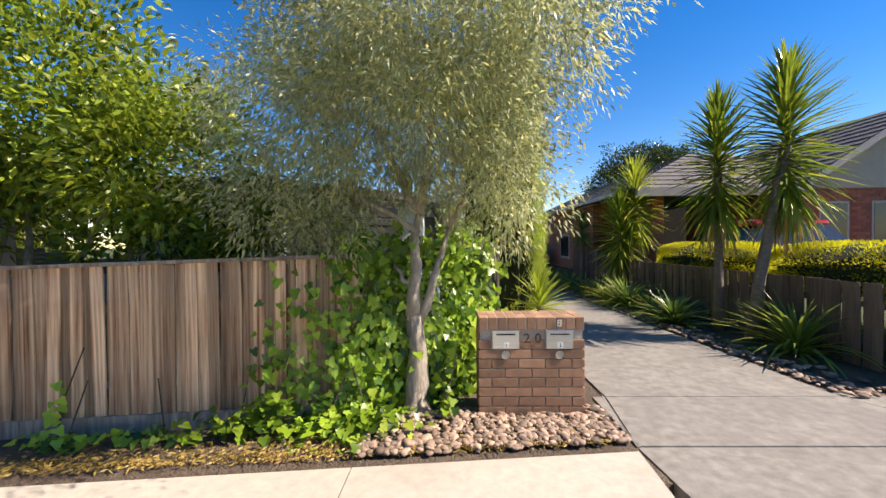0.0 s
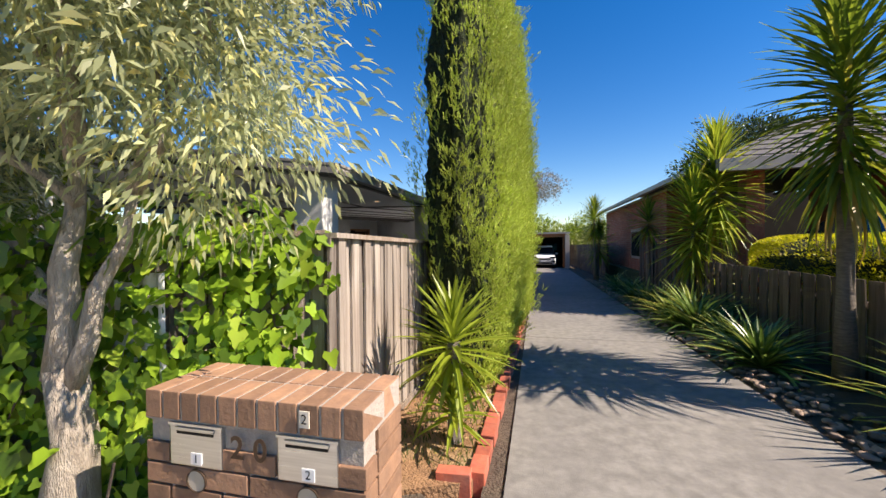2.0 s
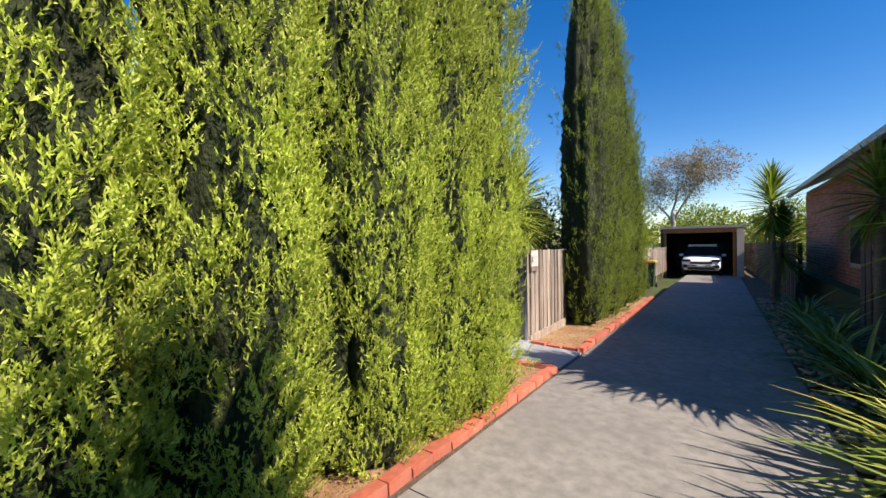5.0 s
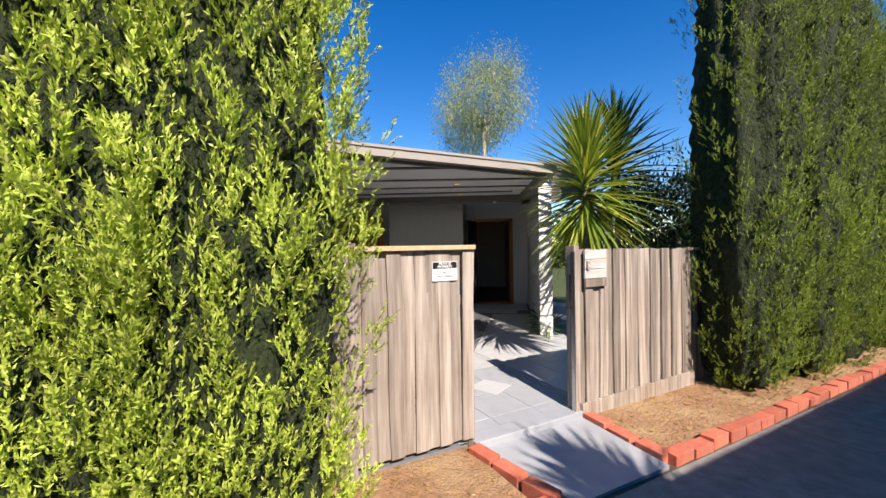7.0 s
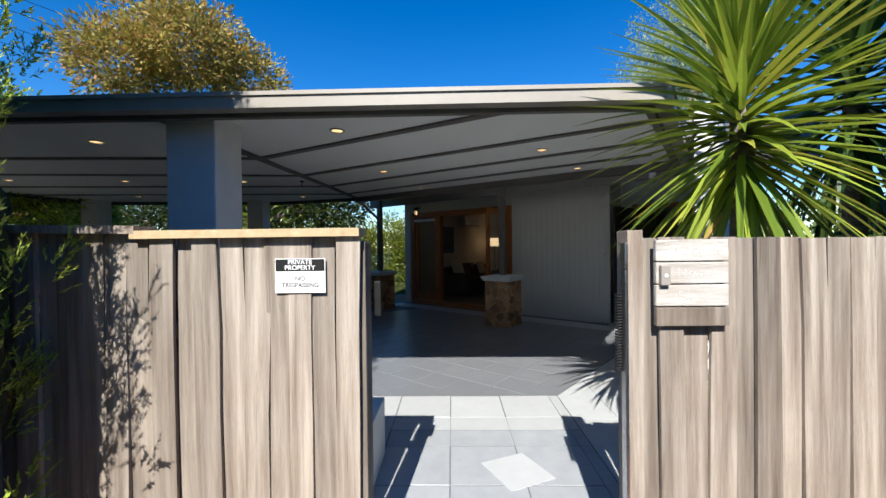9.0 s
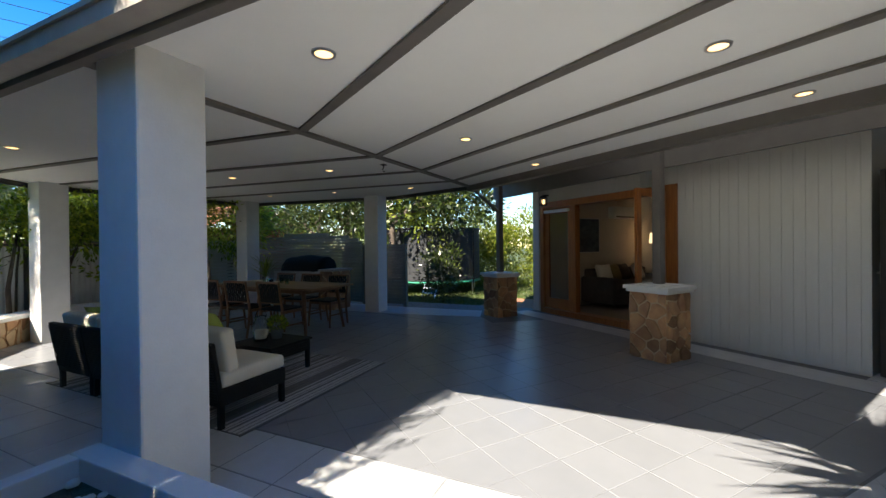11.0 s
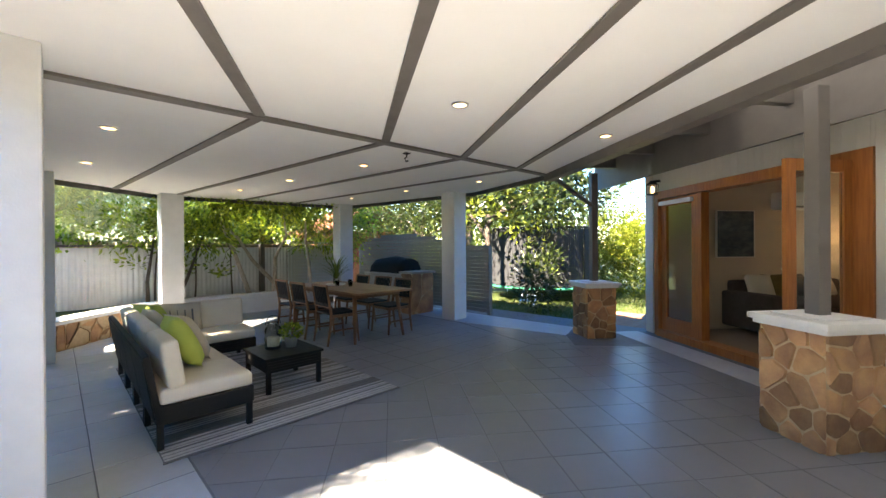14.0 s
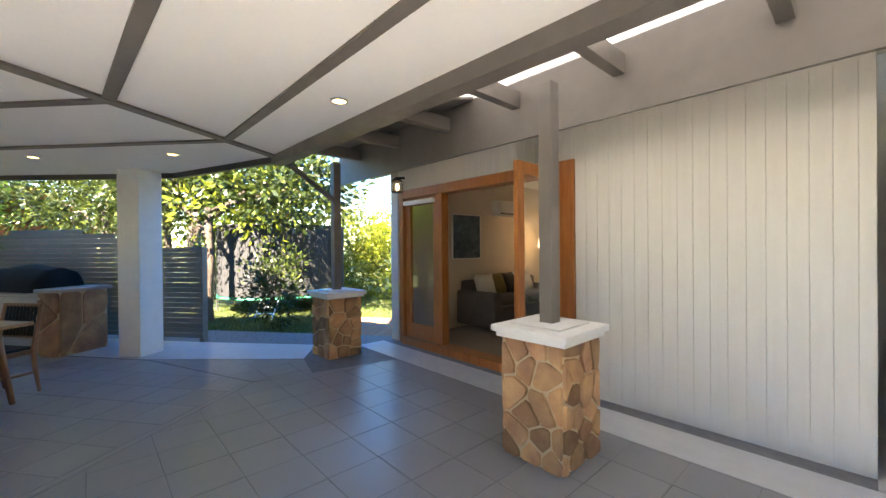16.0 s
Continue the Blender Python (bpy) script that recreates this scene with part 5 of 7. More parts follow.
for i, (x, y) in enumerate(((-4.95, 7.1), (-5.5, 7.5))):
    strap_plant(x, y, 0.0, 0.55, 0.05, 45, 60 + i, FLAX, "dark green strap-leaved clump beside the entry path")

# ---- patio furniture ----
def wicker_weave(x0, x1, z0, z1, y, step=0.022):
    """Rows of woven strands over a panel in the xz plane."""
    b = bmesh.new()
    n = int((z1 - z0) / step)
    for i in range(n):
        z = z0 + (i + 0.5) * (z1 - z0) / n
        box(b, x0, x1, y - 0.004, y + 0.004, z - step * 0.36, z + step * 0.36)
    return b


def sofa_seat(name, at, rz, w, d, label, back=True, sh=0.30, bh=0.66, corner=False):
    s = thing(name, at, label, "outdoor sofa", "outdoor lounge set", rz=rz)
    part("seat_frame", bx(-w / 2, w / 2, -d / 2, d / 2, sh - 0.13, sh, 0.01), WICKER, s)
    part("weave", wicker_weave(-w / 2 + 0.01, w / 2 - 0.01, sh - 0.125, sh - 0.005, -d / 2 - 0.002), WICKER, s)
    for x in (-w / 2 + 0.025, w / 2 - 0.025):
        for y in (-d / 2 + 0.025, d / 2 - 0.025):
            part("leg", bx(x - 0.02, x + 0.02, y - 0.02, y + 0.02, 0, sh - 0.1, 0.004), BLACK, s)
    if back:
        m = Matrix.Translation((0, d / 2 - 0.02, sh - 0.1)) @ pose(0, 0, 0, -9, 0, 0)
        part("backrest", bx(-w / 2, w / 2, -0.02, 0.02, 0, bh - sh + 0.1, 0.008), WICKER, s, m=m)
        part("back_weave", wicker_weave(-w / 2 + 0.01, w / 2 - 0.01, 0.02, bh - sh + 0.08, 0.024), WICKER, s, m=m)
        c = slab_cushion(w - 0.012, bh - sh - 0.02, 0.11)
        bmesh.ops.rotate(c, cent=(0, 0, 0), matrix=Matrix.Rotation(radians(90 - 9), 3, "X"), verts=c.verts)
        bmesh.ops.translate(c, vec=(0, d / 2 - 0.10, sh + 0.27), verts=c.verts)
        part("back_cushion", c, CREAM, s, "cream canvas back cushion", smooth=True)
    c = slab_cushion(w - 0.006, d - 0.02, 0.11)
    bmesh.ops.translate(c, vec=(0, -0.01, sh + 0.055), verts=c.verts)
    part("seat_cushion", c, CREAM, s, "cream canvas seat cushion", smooth=True)
    return s


SOFA = "black wicker sofa unit with cream cushions on the rug"
for k in range(3):
    sofa_seat("sofa_unit", (-4.78, 1.94 - 0.585 * k, 0.008), 90 + 180, 0.58, 0.62, SOFA)
sofa_seat("sofa_unit", (-4.78, 0.175, 0.008), 270, 0.6, 0.62, "black wicker corner sofa unit with cream cushions")
sofa_seat("sofa_unit", (-5.41, 0.18, 0.008), 180, 0.62, 0.6, "black wicker sofa unit with its back to the low wall")


def pillow(at, rot, mat, label, w=0.44, h=0.42):
    p = thing("pillow", at, label, "pillow", "pillows on the lounge")
    part("cover", cushion(w, h, 0.17, 0.7), mat, p, m=pose(0, 0, 0, *rot), smooth=True)


pillow((-4.72, 1.72, 0.64), (0, -64, 0), LIME, "lime green square pillow leaning on the sofa back")
pillow((-4.80, 1.45, 0.62), (0, -62, 12), BEIGE, "beige linen pillow leaning on the sofa back")
pillow((-4.72, 0.62, 0.60), (0, -60, 0), BEIGE, "beige pillow in the sofa corner", 0.4, 0.4)
pillow((-4.74, 0.28, 0.62), (0, -60, 25), LIME, "lime green pillow tucked in the sofa corner", 0.42, 0.4)
st = thing("pillow", (-5.0, 0.14, 0.60), "grey and cream striped pillow in the sofa corner", "pillow", "pillows on the lounge")
part("cover", cushion(0.44, 0.4, 0.16, 0.7), BEIGE, st, m=pose(0, 0, 0, 62, 0, -20), smooth=True)
for k in range(5):
    b = cushion(0.025, 0.385, 0.166, 0.7)
    bmesh.ops.translate(b, vec=(-0.14 + 0.07 * k, 0, 0), verts=b.verts)
    part("stripe", b, RUG, st, "grey woven stripe", m=pose(0, 0, 0, 62, 0, -20), smooth=True)

ct = thing("coffee_table", (-5.65, 1.44, 0.01), "black wicker coffee table with a smooth top on the rug", "table")
part("tabletop", bx(-0.29, 0.29, -0.31, 0.31, 0.315, 0.34, 0.006), BLACK, ct)
part("apron", bx(-0.27, 0.27, -0.29, 0.29, 0.20, 0.314, 0.006), WICKER, ct)
part("weave", wicker_weave(-0.265, 0.265, 0.205, 0.31, 0.294), WICKER, ct)
for x in (-0.25, 0.25):
    for y in (-0.27, 0.27):
        part("leg", bx(x - 0.02, x + 0.02, y - 0.02, y + 0.02, 0, 0.21, 0.004), BLACK, ct)
ln = thing("lantern", (-5.58, 1.36, 0.35), "dark glass candle lantern with a wire handle", "lantern")
part("base", lathe(bmesh.new(), [(0.075, 0), (0.08, 0.015), (0.075, 0.03)], 18), BLACK, ln, smooth=True)
part("glass", lathe(bmesh.new(), [(0.07, 0.03), (0.085, 0.1), (0.08, 0.2), (0.05, 0.25), (0.055, 0.27)], 20), GLASS, ln, smooth=True)
part("candle", lathe(bmesh.new(), [(0.04, 0.031), (0.04, 0.12), (0.036, 0.125)], 14), CREAM, ln)
part("handle", tube(bmesh.new(), [(0.075 * math.cos(a), 0, 0.25 + 0.09 * math.sin(a)) for a in np.linspace(0, math.pi, 12)], 0.004, 6), BLACK, ln)
pt = thing("potted_plant", (-5.74, 1.42, 0.35), "small green succulent in a grey tin pot", "plant")
part("pot", lathe(bmesh.new(), [(0.05, 0), (0.065, 0.08), (0.07, 0.11), (0.06, 0.11), (0.055, 0.09)], 16), TERRACOTTA, pt, smooth=True)
rng = np.random.default_rng(8)
p_, d_ = in_ball(rng, 420, 0.3)
p_ = p_ * np.array([0.11, 0.11, 0.08]) + np.array([0, 0, 0.16])
link("leaves", leaf_mesh("leaves", p_, d_ + [0, 0, 0.5], 0.035, 0.02, rng), BROAD, pt)

# rug with stripes
rug = thing("rug", (-5.43, 1.0, 0.003), "flat woven rug striped in greys, partly under the sofa", "rug")
RX, RY = 0.95, 1.42
part("base", bx(-RX, RX, -RY, RY, 0.0, 0.006), RUG, rug)
r = random.Random(12)
y = -RY + 0.01
while y < RY - 0.01:
    wd = r.choice((0.012, 0.016, 0.024, 0.034))
    part("stripe", bx(-RX + 0.006, RX - 0.006, y, min(y + wd, RY - 0.004), 0.0062, 0.0085), RUG_LIGHT if r.random() < 0.65 else TRIM_GREY, rug)
    y += wd + r.choice((0.014, 0.02, 0.03))
part("fringe", bx(-RX - 0.006, RX + 0.006, RY, RY + 0.012, 0, 0.007), RUG, rug)


def dining_chair():
    c = thing("dining_chair", (0, 0, 0), "teak dining chair with black woven seat and back", "chair", "chairs round the table")
    for sx in (-1, 1):
        b = bmesh.new()
        tube(b, [(sx * 0.22, 0.25, 0), (sx * 0.225, 0.21, 0.25), (sx * 0.23, 0.2, 0.45), (sx * 0.23, 0.27, 0.86)], [0.016, 0.021, 0.022, 0.014], 8)
        part("back_leg", b, TEAK, c, smooth=True)
        part("front_leg", tube(bmesh.new(), [(sx * 0.23, -0.24, 0), (sx * 0.22, -0.2, 0.43)], [0.015, 0.021], 8), TEAK, c, smooth=True)
        part("side_rail", bx(sx * 0.22 - 0.012, sx * 0.22 + 0.012, -0.2, 0.22, 0.385, 0.43, 0.005), TEAK, c)
        part("stretcher", bx(sx * 0.225 - 0.01, sx * 0.225 + 0.01, -0.21, 0.23, 0.19, 0.215, 0.004), TEAK, c)
    part("front_rail", bx(-0.21, 0.21, -0.215, -0.19, 0.385, 0.43, 0.005), TEAK, c)
    part("seat", bx(-0.215, 0.215, -0.22, 0.21, 0.425, 0.455, 0.012), BLACK, c, "black woven rope seat")
    bk = bmesh.new()
    for i in range(9):
        for j in range(6):
            if (i + j) % 2 == 0:
                z0, x0 = 0.56 + j * 0.048, -0.2 + i * 0.0445
                yy = 0.215 + (z0 - 0.45) * 0.17
                box(bk, x0, x0 + 0.043, yy - 0.012, yy - 0.006, z0, z0 + 0.047)
    for i in range(9):
        x0 = -0.2 + i * 0.0445
        box(bk, x0, x0 + 0.034, 0.232, 0.240, 0.55, 0.60)
        b2 = bmesh.new()
        tube(b2, [(x0 + 0.02, 0.216, 0.55), (x0 + 0.02, 0.265, 0.845)], 0.013, 5)
        join(bk, b2)
    part("backrest", bk, BLACK, c, "black woven strap back")
    b = bx(-0.225, 0.225, 0.255, 0.28, 0.83, 0.865, 0.008)
    part("top_rail", b, TEAK, c)
    part("low_rail", bx(-0.22, 0.22, 0.215, 0.237, 0.53, 0.555, 0.006), TEAK, c)
    return c


first = dining_chair()
spots = [(-6.95, 0.22, -92), (-6.9, -0.42, -89), (-6.93, -1.08, -90), (-7.95, 0.25, 90), (-8.0, -0.4, 92), (-7.98, -1.05, 88)]
first.matrix_basis = pose(spots[0][0], spots[0][1], 0.001, 0, 0, spots[0][2])
for x, y, a in spots[1:]:
    copy_thing(first, pose(x, y, 0.001, 0, 0, a))
dt = thing("dining_table", (-7.45, -0.35, 0.001), "brown teak dining table with splayed legs", "table")
for k in range(7):
    part("plank", bx(-0.5 + k / 7 + 0.001, -0.5 + (k + 1) / 7 - 0.001, -1.15, 1.15, 0.715, 0.745, 0.003), TEAK_TOP, dt)
part("apron", bx(-0.4, 0.4, -0.95, 0.95, 0.65, 0.714, 0.004), TEAK, dt)
for sx in (-1, 1):
    for sy in (-1, 1):
        part("leg", tube(bmesh.new(), [(sx * 0.44, sy * 0.98, 0), (sx * 0.38, sy * 0.88, 0.70)], [0.022, 0.036], 10), TEAK, dt, smooth=True)
vs_ = thing("vase", (-7.5, -0.75, 0.748), "glass vase with long green fronds on the table", "vase")
part("glass", lathe(bmesh.new(), [(0.05, 0), (0.055, 0.1), (0.05, 0.2), (0.055, 0.21)], 16), GLASS, vs_, smooth=True)
rosette(vs_, (0, 0, 0.12), 0.5, 0.022, 34, 77, BROAD_LIGHT, 45, 86, (0.3, 1.0), 0.05, single=True)
for k, (x, y) in enumerate(((-7.35, -0.45), (-7.62, -0.5), (-7.45, -0.2))):
    gl = thing("drinking_glass", (x, y, 0.748), "clear tumbler on the dining table", "glass", "tumblers on the table")
    part("body", lathe(bmesh.new(), [(0.03, 0), (0.036, 0.09), (0.034, 0.09), (0.028, 0.01)], 14), GLASS, gl, smooth=True)
bw = thing("serving_tray", (-7.42, -0.62, 0.748), "round pale tray on the dining table", "tray")
part("tray", lathe(bmesh.new(), [(0.14, 0), (0.17, 0.02), (0.165, 0.025), (0.13, 0.008)], 24), CREAM, bw, smooth=True)

# barbecue corner
bench = thing("barbecue_bench", (-9.5, -0.87, 0), "sandstone barbecue pier with a grey stone top", "bench")
part("core", bx(-0.3, 0.3, -0.17, 0.17, 0, 0.84), STONE_JOINT, bench)
stones(bench, 0.6, 0.84, 31, pose(0.3, 0.17, 0, 0, 0, 180), size=0.3)
stones(bench, 0.34, 0.84, 32, pose(0.3, -0.17, 0, 0, 0, 90), size=0.26)
part("worktop", bx(-0.34, 0.34, -0.2, 0.22, 0.842, 0.885, 0.006), GUTTER, bench, "grey stone top")
cab = thing("barbecue_cabinet", (-9.5, -1.75, 0), "pale slatted cabinet under the covered barbecue", "cabinet")
part("body", bx(-0.28, 0.26, -0.69, 0.69, 0, 0.78), SCREEN, cab)
for k in range(9):
    part("slat", bx(0.262, 0.28, -0.685, 0.685, 0.03 + k * 0.083, 0.105 + k * 0.083, 0.002), GUTTER, cab)
part("worktop", bx(-0.3, 0.3, -0.69, 0.69, 0.782, 0.82, 0.004), GUTTER, cab)
bq = thing("barbecue", (-9.5, -1.62, -0.08), "barbecue under a sagging black cover on its cabinet", "barbecue")
b = bmesh.new()
prof = [(-0.25, 0.9), (-0.28, 1.02), (-0.2, 1.2), (-0.02, 1.28), (0.16, 1.24), (0.3, 1.08), (0.33, 0.92)]
cols = []
for i in range(9):
    yy = -0.55 + 1.1 * i / 8
    e = 1 - 0.14 * abs(i - 4) / 4
    cols.append([b.verts.new((x * (0.9 + 0.1 * e), yy, 0.9 + (z - 0.9) * e + 0.02 * noise.noise(Vector((x * 4, yy * 4, z * 3))))) for x, z in prof])
for p, q in zip(cols, cols[1:]):
    for k in range(len(prof) - 1):
        b.faces.new((p[k], p[k + 1], q[k + 1], q[k]))
b.faces.new(cols[0])
b.faces.new(cols[-1][::-1])
part("cover", b, BBQ, bq, smooth=True)

# slatted screen
scr = thing("slat_screen", (-10.25, 0, 0), "grey horizontal slat screen with an arched top", "screen")
for y in (-4.2, -2.4, -0.62, 0.5):
    part("post", bx(-0.04, 0.04, y - 0.04, y + 0.04, -0.1, 1.42, 0.004), SCREEN, scr)
z = 0.06
while z < 1.66:
    half = 1.75 * math.sqrt(max(0.0, 1 - max(0, (z - 1.42) / 0.26) ** 2)) if z > 1.42 else 1.78
    part("slat", bx(0.042, 0.06, -2.4 - half, -2.4 + half, z, z + 0.07, 0.002), SCREEN, scr)
    if z < 1.38:
        part("slat", bx(0.042, 0.06, -0.60, 0.54, z, z + 0.07, 0.002), SCREEN, scr)
    z += 0.076
sc2 = thing("slat_screen", (-8.9, -4.25, 0), "pale slat gate and screen beside the metal fence", "screen")
for k in range(18):
    part("slat", bx(-0.9, 0.75, 0.0, 0.02, 0.05 + k * 0.085, 0.12 + k * 0.085, 0.002), CLAD, sc2)
part("gate_leaf", bx(0.78, 1.15, -0.02, 0.02, 0.05, 1.5, 0.004), TEAK, sc2, "brown timber gate leaf")

# low garden walls
lw = thing("garden_wall", (0, 0, 0), "low white rendered garden wall behind the lounge", "wall", kind="structure")
part("wall", bx(-8.65, -5.62, -3.7, -3.5, -0.1, 0.42, 0.01), RENDER_WALL, lw)
part("floor_strip", bx(-8.65, -4.6, -3.5, -3.42, -0.1, 0.001), PATH_GREY, lw)
sw = thing("stone_wall", (0, 0, 0), "curved sandstone retaining wall with a pale coping", "wall", kind="structure")
pts = [(-3.55, -1.55), (-4.0, -1.95), (-4.6, -2.6), (-5.2, -3.1), (-5.62, -3.4)]
for k, (a, b_) in enumerate(zip(pts, pts[1:])):
    a, b_ = Vector((*a, 0)), Vector((*b_, 0))
    d = b_ - a
    m = Matrix.Translation(a) @ pose(0, 0, 0, 0, 0, math.degrees(math.atan2(d.y, d.x)))
    part("core", bx(0, d.length, 0.012, 0.3, -0.05, 0.36), STONE_JOINT, sw, m=m)
    stones(sw, d.length, 0.36, 50 + k, m @ pose(d.length, -0.0, 0, 0, 0, 180) @ pose(0, 0.0, 0), size=0.2)
    part("coping", bx(-0.02, d.length + 0.02, -0.03, 0.32, 0.362, 0.42, 0.008), CAPSTONE, sw, m=m)
lawn = prism(bmesh.new(), [(-3.4, -1.6), (-4.2, -2.3), (-5.3, -3.4), (-5.6, -3.72), (-8.7, -3.72), (-8.7, -4.5), (-4.1, -3.95), (-2.75, -2.8), (-2.75, -1.6)], -0.1, 0.35)
tagged(part("raised_lawn", lawn, GRASS_SOIL), "raised lawn behind the stone wall", "ground", kind="structure")

# corrugated sheets on the inside of the street fence
cf = thing("metal_fence", (-3.35, -3.62, 0), "silver corrugated metal sheets on the boundary fence", "fence", rz=187.2)
for k in range(7):
    L, n = 0.93, 44
    b = bmesh.new()
    lo, hi = [], []
    for i in range(n + 1):
        t = i / n
        yy = 0.016 * math.sin(2 * math.pi * t * 11)
        lo.append(b.verts.new((k * 0.92 + L * t, yy - 0.002 * (k % 2), 0.25)))
        hi.append(b.verts.new((k * 0.92 + L * t, yy - 0.002 * (k % 2), 1.42)))
    for i in range(n):
        b.faces.new((lo[i], lo[i + 1], hi[i + 1], hi[i]))
    part("sheet", b, ZINC, cf, smooth=True)
for x in (0.05, 2.2, 4.1, 6.2):
    part("post", bx(x - 0.05, x + 0.05, -0.13, -0.025, 0.2, 1.5, 0.005), PALING_DARK, cf)
part("cap_rail", bx(0, 6.4, -0.05, 0.06, 1.43, 1.47), PALING_DARK, cf)

# trampoline on the lawn
tr = thing("trampoline", (-13.9, -0.5, -0.06), "round trampoline with green pad and black safety net", "trampoline")
R = 1.45
seg = 28
b = bmesh.new()
rings = [[b.verts.new((r_ * math.cos(2 * math.pi * k / seg), r_ * math.sin(2 * math.pi * k / seg), z)) for k in range(seg)] for r_, z in ((R - 0.22, 0.40), (R, 0.40), (R + 0.03, 0.37), (R, 0.34), (R - 0.22, 0.36))]
for p, q in zip(rings, rings[1:]):
    for k in range(seg):
        b.faces.new((p[k], p[(k + 1) % seg], q[(k + 1) % seg], q[k]))
part("pad", b, TRAMP_GREEN, tr, "green padded rim")
part("mat", lathe(bmesh.new(), [(R - 0.2, 0.375), (R - 0.2, 0.385)], 28), NET, tr)
for k in range(6):
    a = k * math.pi / 3 + 0.3
    c, s = math.cos(a), math.sin(a)
    part("leg", tube(bmesh.new(), [(R * c, R * s, 0.36), (R * c, R * s, 0.0)], 0.02, 8), STEEL, tr)
    part("net_pole", tube(bmesh.new(), [(R * c * 1.03, R * s * 1.03, 0.3), (R * c * 1.03, R * s * 1.03, 2.0)], 0.02, 8), BLACK, tr)
nt = bmesh.new()
for k in range(150):
    a_ = 2 * math.pi * k / 150
    x, y = R * math.cos(a_), R * math.sin(a_)
    tx, ty = -math.sin(a_) * 0.028, math.cos(a_) * 0.028
    nt.faces.new([nt.verts.new(v) for v in ((x - tx, y - ty, 0.42), (x + tx, y + ty, 0.42), (x + tx, y + ty, 1.95), (x - tx, y - ty, 1.95))])
part("net", nt, NET_SHEER, tr, "black mesh safety net")
part("net_band", tube(bmesh.new(), [(R * math.cos(a_), R * math.sin(a_), 1.95) for a_ in np.linspace(0, 2 * math.pi, 40)], 0.03, 6), NET, tr)
ld = bmesh.new()
for sx in (-0.2, 0.2):
    tube(ld, [(R * 0.9 + 0.15, sx + 0.6, 0.38), (R * 0.9 + 0.4, sx + 0.6, 0)], 0.015, 6)
for z in (0.12, 0.25):
    tube(ld, [(R * 0.9 + 0.4 - z * 0.66, 0.4, z), (R * 0.9 + 0.4 - z * 0.66, 0.8, z)], 0.015, 6)
part("ladder", ld, STEEL, tr)

deck = thing("deck", (0, 0, 0), "low red-brown timber deck beside the folding doors", "deck", kind="structure")
for k in range(14):
    part("plank", bx(-12.6, -10.75, 2.0 + k * 0.145, 2.138 + k * 0.145, -0.09, -0.02, 0.004), PLANK, deck)

# ---- living room ----
def in_room(s, off, z, rz=0):
    return Matrix.Translation(on_wall(s, off, z)) @ pose(0, 0, 0, 0, 0, WALL_DEG + rz)


ls = thing("sofa", (0, 0, 0), "taupe fabric sofa against the living room wall", "sofa")
ls.matrix_basis = in_room(0.45, -2.2, 0.03, 90)
part("base", bx(-0.95, 0.95, -0.42, 0.42, 0.08, 0.42, 0.03), SOFA_GREY, ls)
part("backrest", bx(-0.95, 0.95, 0.22, 0.42, 0.40, 0.80, 0.05), SOFA_GREY, ls)
for sx in (-1, 1):
    part("arm", bx(sx * 0.95 - 0.1, sx * 0.95 + 0.1, -0.42, 0.42, 0.08, 0.64, 0.05), SOFA_GREY, ls)
for sx in (-0.42, 0.42):
    c = cushion(0.84, 0.62, 0.16, 0.2)
    bmesh.ops.translate(c, vec=(sx, -0.1, 0.48), verts=c.verts)
    part("seat_cushion", c, SOFA_GREY, ls, smooth=True)
for k, (o, m_, lb) in enumerate(((-1.55, CREAM, "cream pillow on the taupe sofa"), (-1.85, mat("olive_cotton", (0.16, 0.13, 0.04), (0.13, 0.1, 0.03), 8, 0.9), "olive pillow on the taupe sofa"), (-2.2, BLACK, "black pillow on the taupe sofa"), (-2.7, CREAM, "cream pillow at the end of the sofa"))):
    p = thing("pillow", (0, 0, 0), lb, "pillow", "pillows on the indoor sofa")
    p.matrix_basis = in_room(0.33, o, 0.74, 90)
    part("cover", cushion(0.42, 0.4, 0.15, 0.7), m_, p, m=pose(0, 0, 0, 68, 0, 8 * k - 10), smooth=True)
pic = thing("painting", (0, 0, 0), "dark blue seascape painting in a thin white frame", "painting")
pic.matrix_basis = in_room(0.0, -1.43, 1.57, 90)
part("canvas", bx(-0.335, 0.335, -0.03, -0.006, -0.37, 0.37), mat("sea_canvas", (0.03, 0.07, 0.12), (0.13, 0.19, 0.23), 5, 0.7, 0.1, (1, 1, 2.2), stain=(0.02, 0.04, 0.07), stain_scale=2.5, stain_amount=0.9), pic)
for q in (bx(-0.35, 0.35, -0.035, -0.004, 0.37, 0.385), bx(-0.35, 0.35, -0.035, -0.004, -0.385, -0.37), bx(-0.35, -0.335, -0.035, -0.004, -0.37, 0.37), bx(0.335, 0.35, -0.035, -0.004, -0.37, 0.37)):
    part("frame", q, WHITE_PAINT, pic)
ac = thing("air_conditioner", (0, 0, 0), "white split air conditioner high on the wall", "air conditioner")
ac.matrix_basis = in_room(0.0, -2.5, 2.1, 90)
part("body", bx(-0.4, 0.4, -0.2, -0.004, -0.14, 0.14, 0.03), WHITE_PAINT, ac)
part("vent", bx(-0.36, 0.36, -0.206, -0.19, -0.115, -0.085, 0.002), TRIM_GREY, ac)
fl = thing("floor_lamp", (0, 0, 0), "lit floor lamp with a warm fabric shade", "lamp")
fl.matrix_basis = in_room(0.45, -3.3, 0.08)
part("base", lathe(bmesh.new(), [(0.14, 0), (0.13, 0.02)], 20), BLACK, fl)
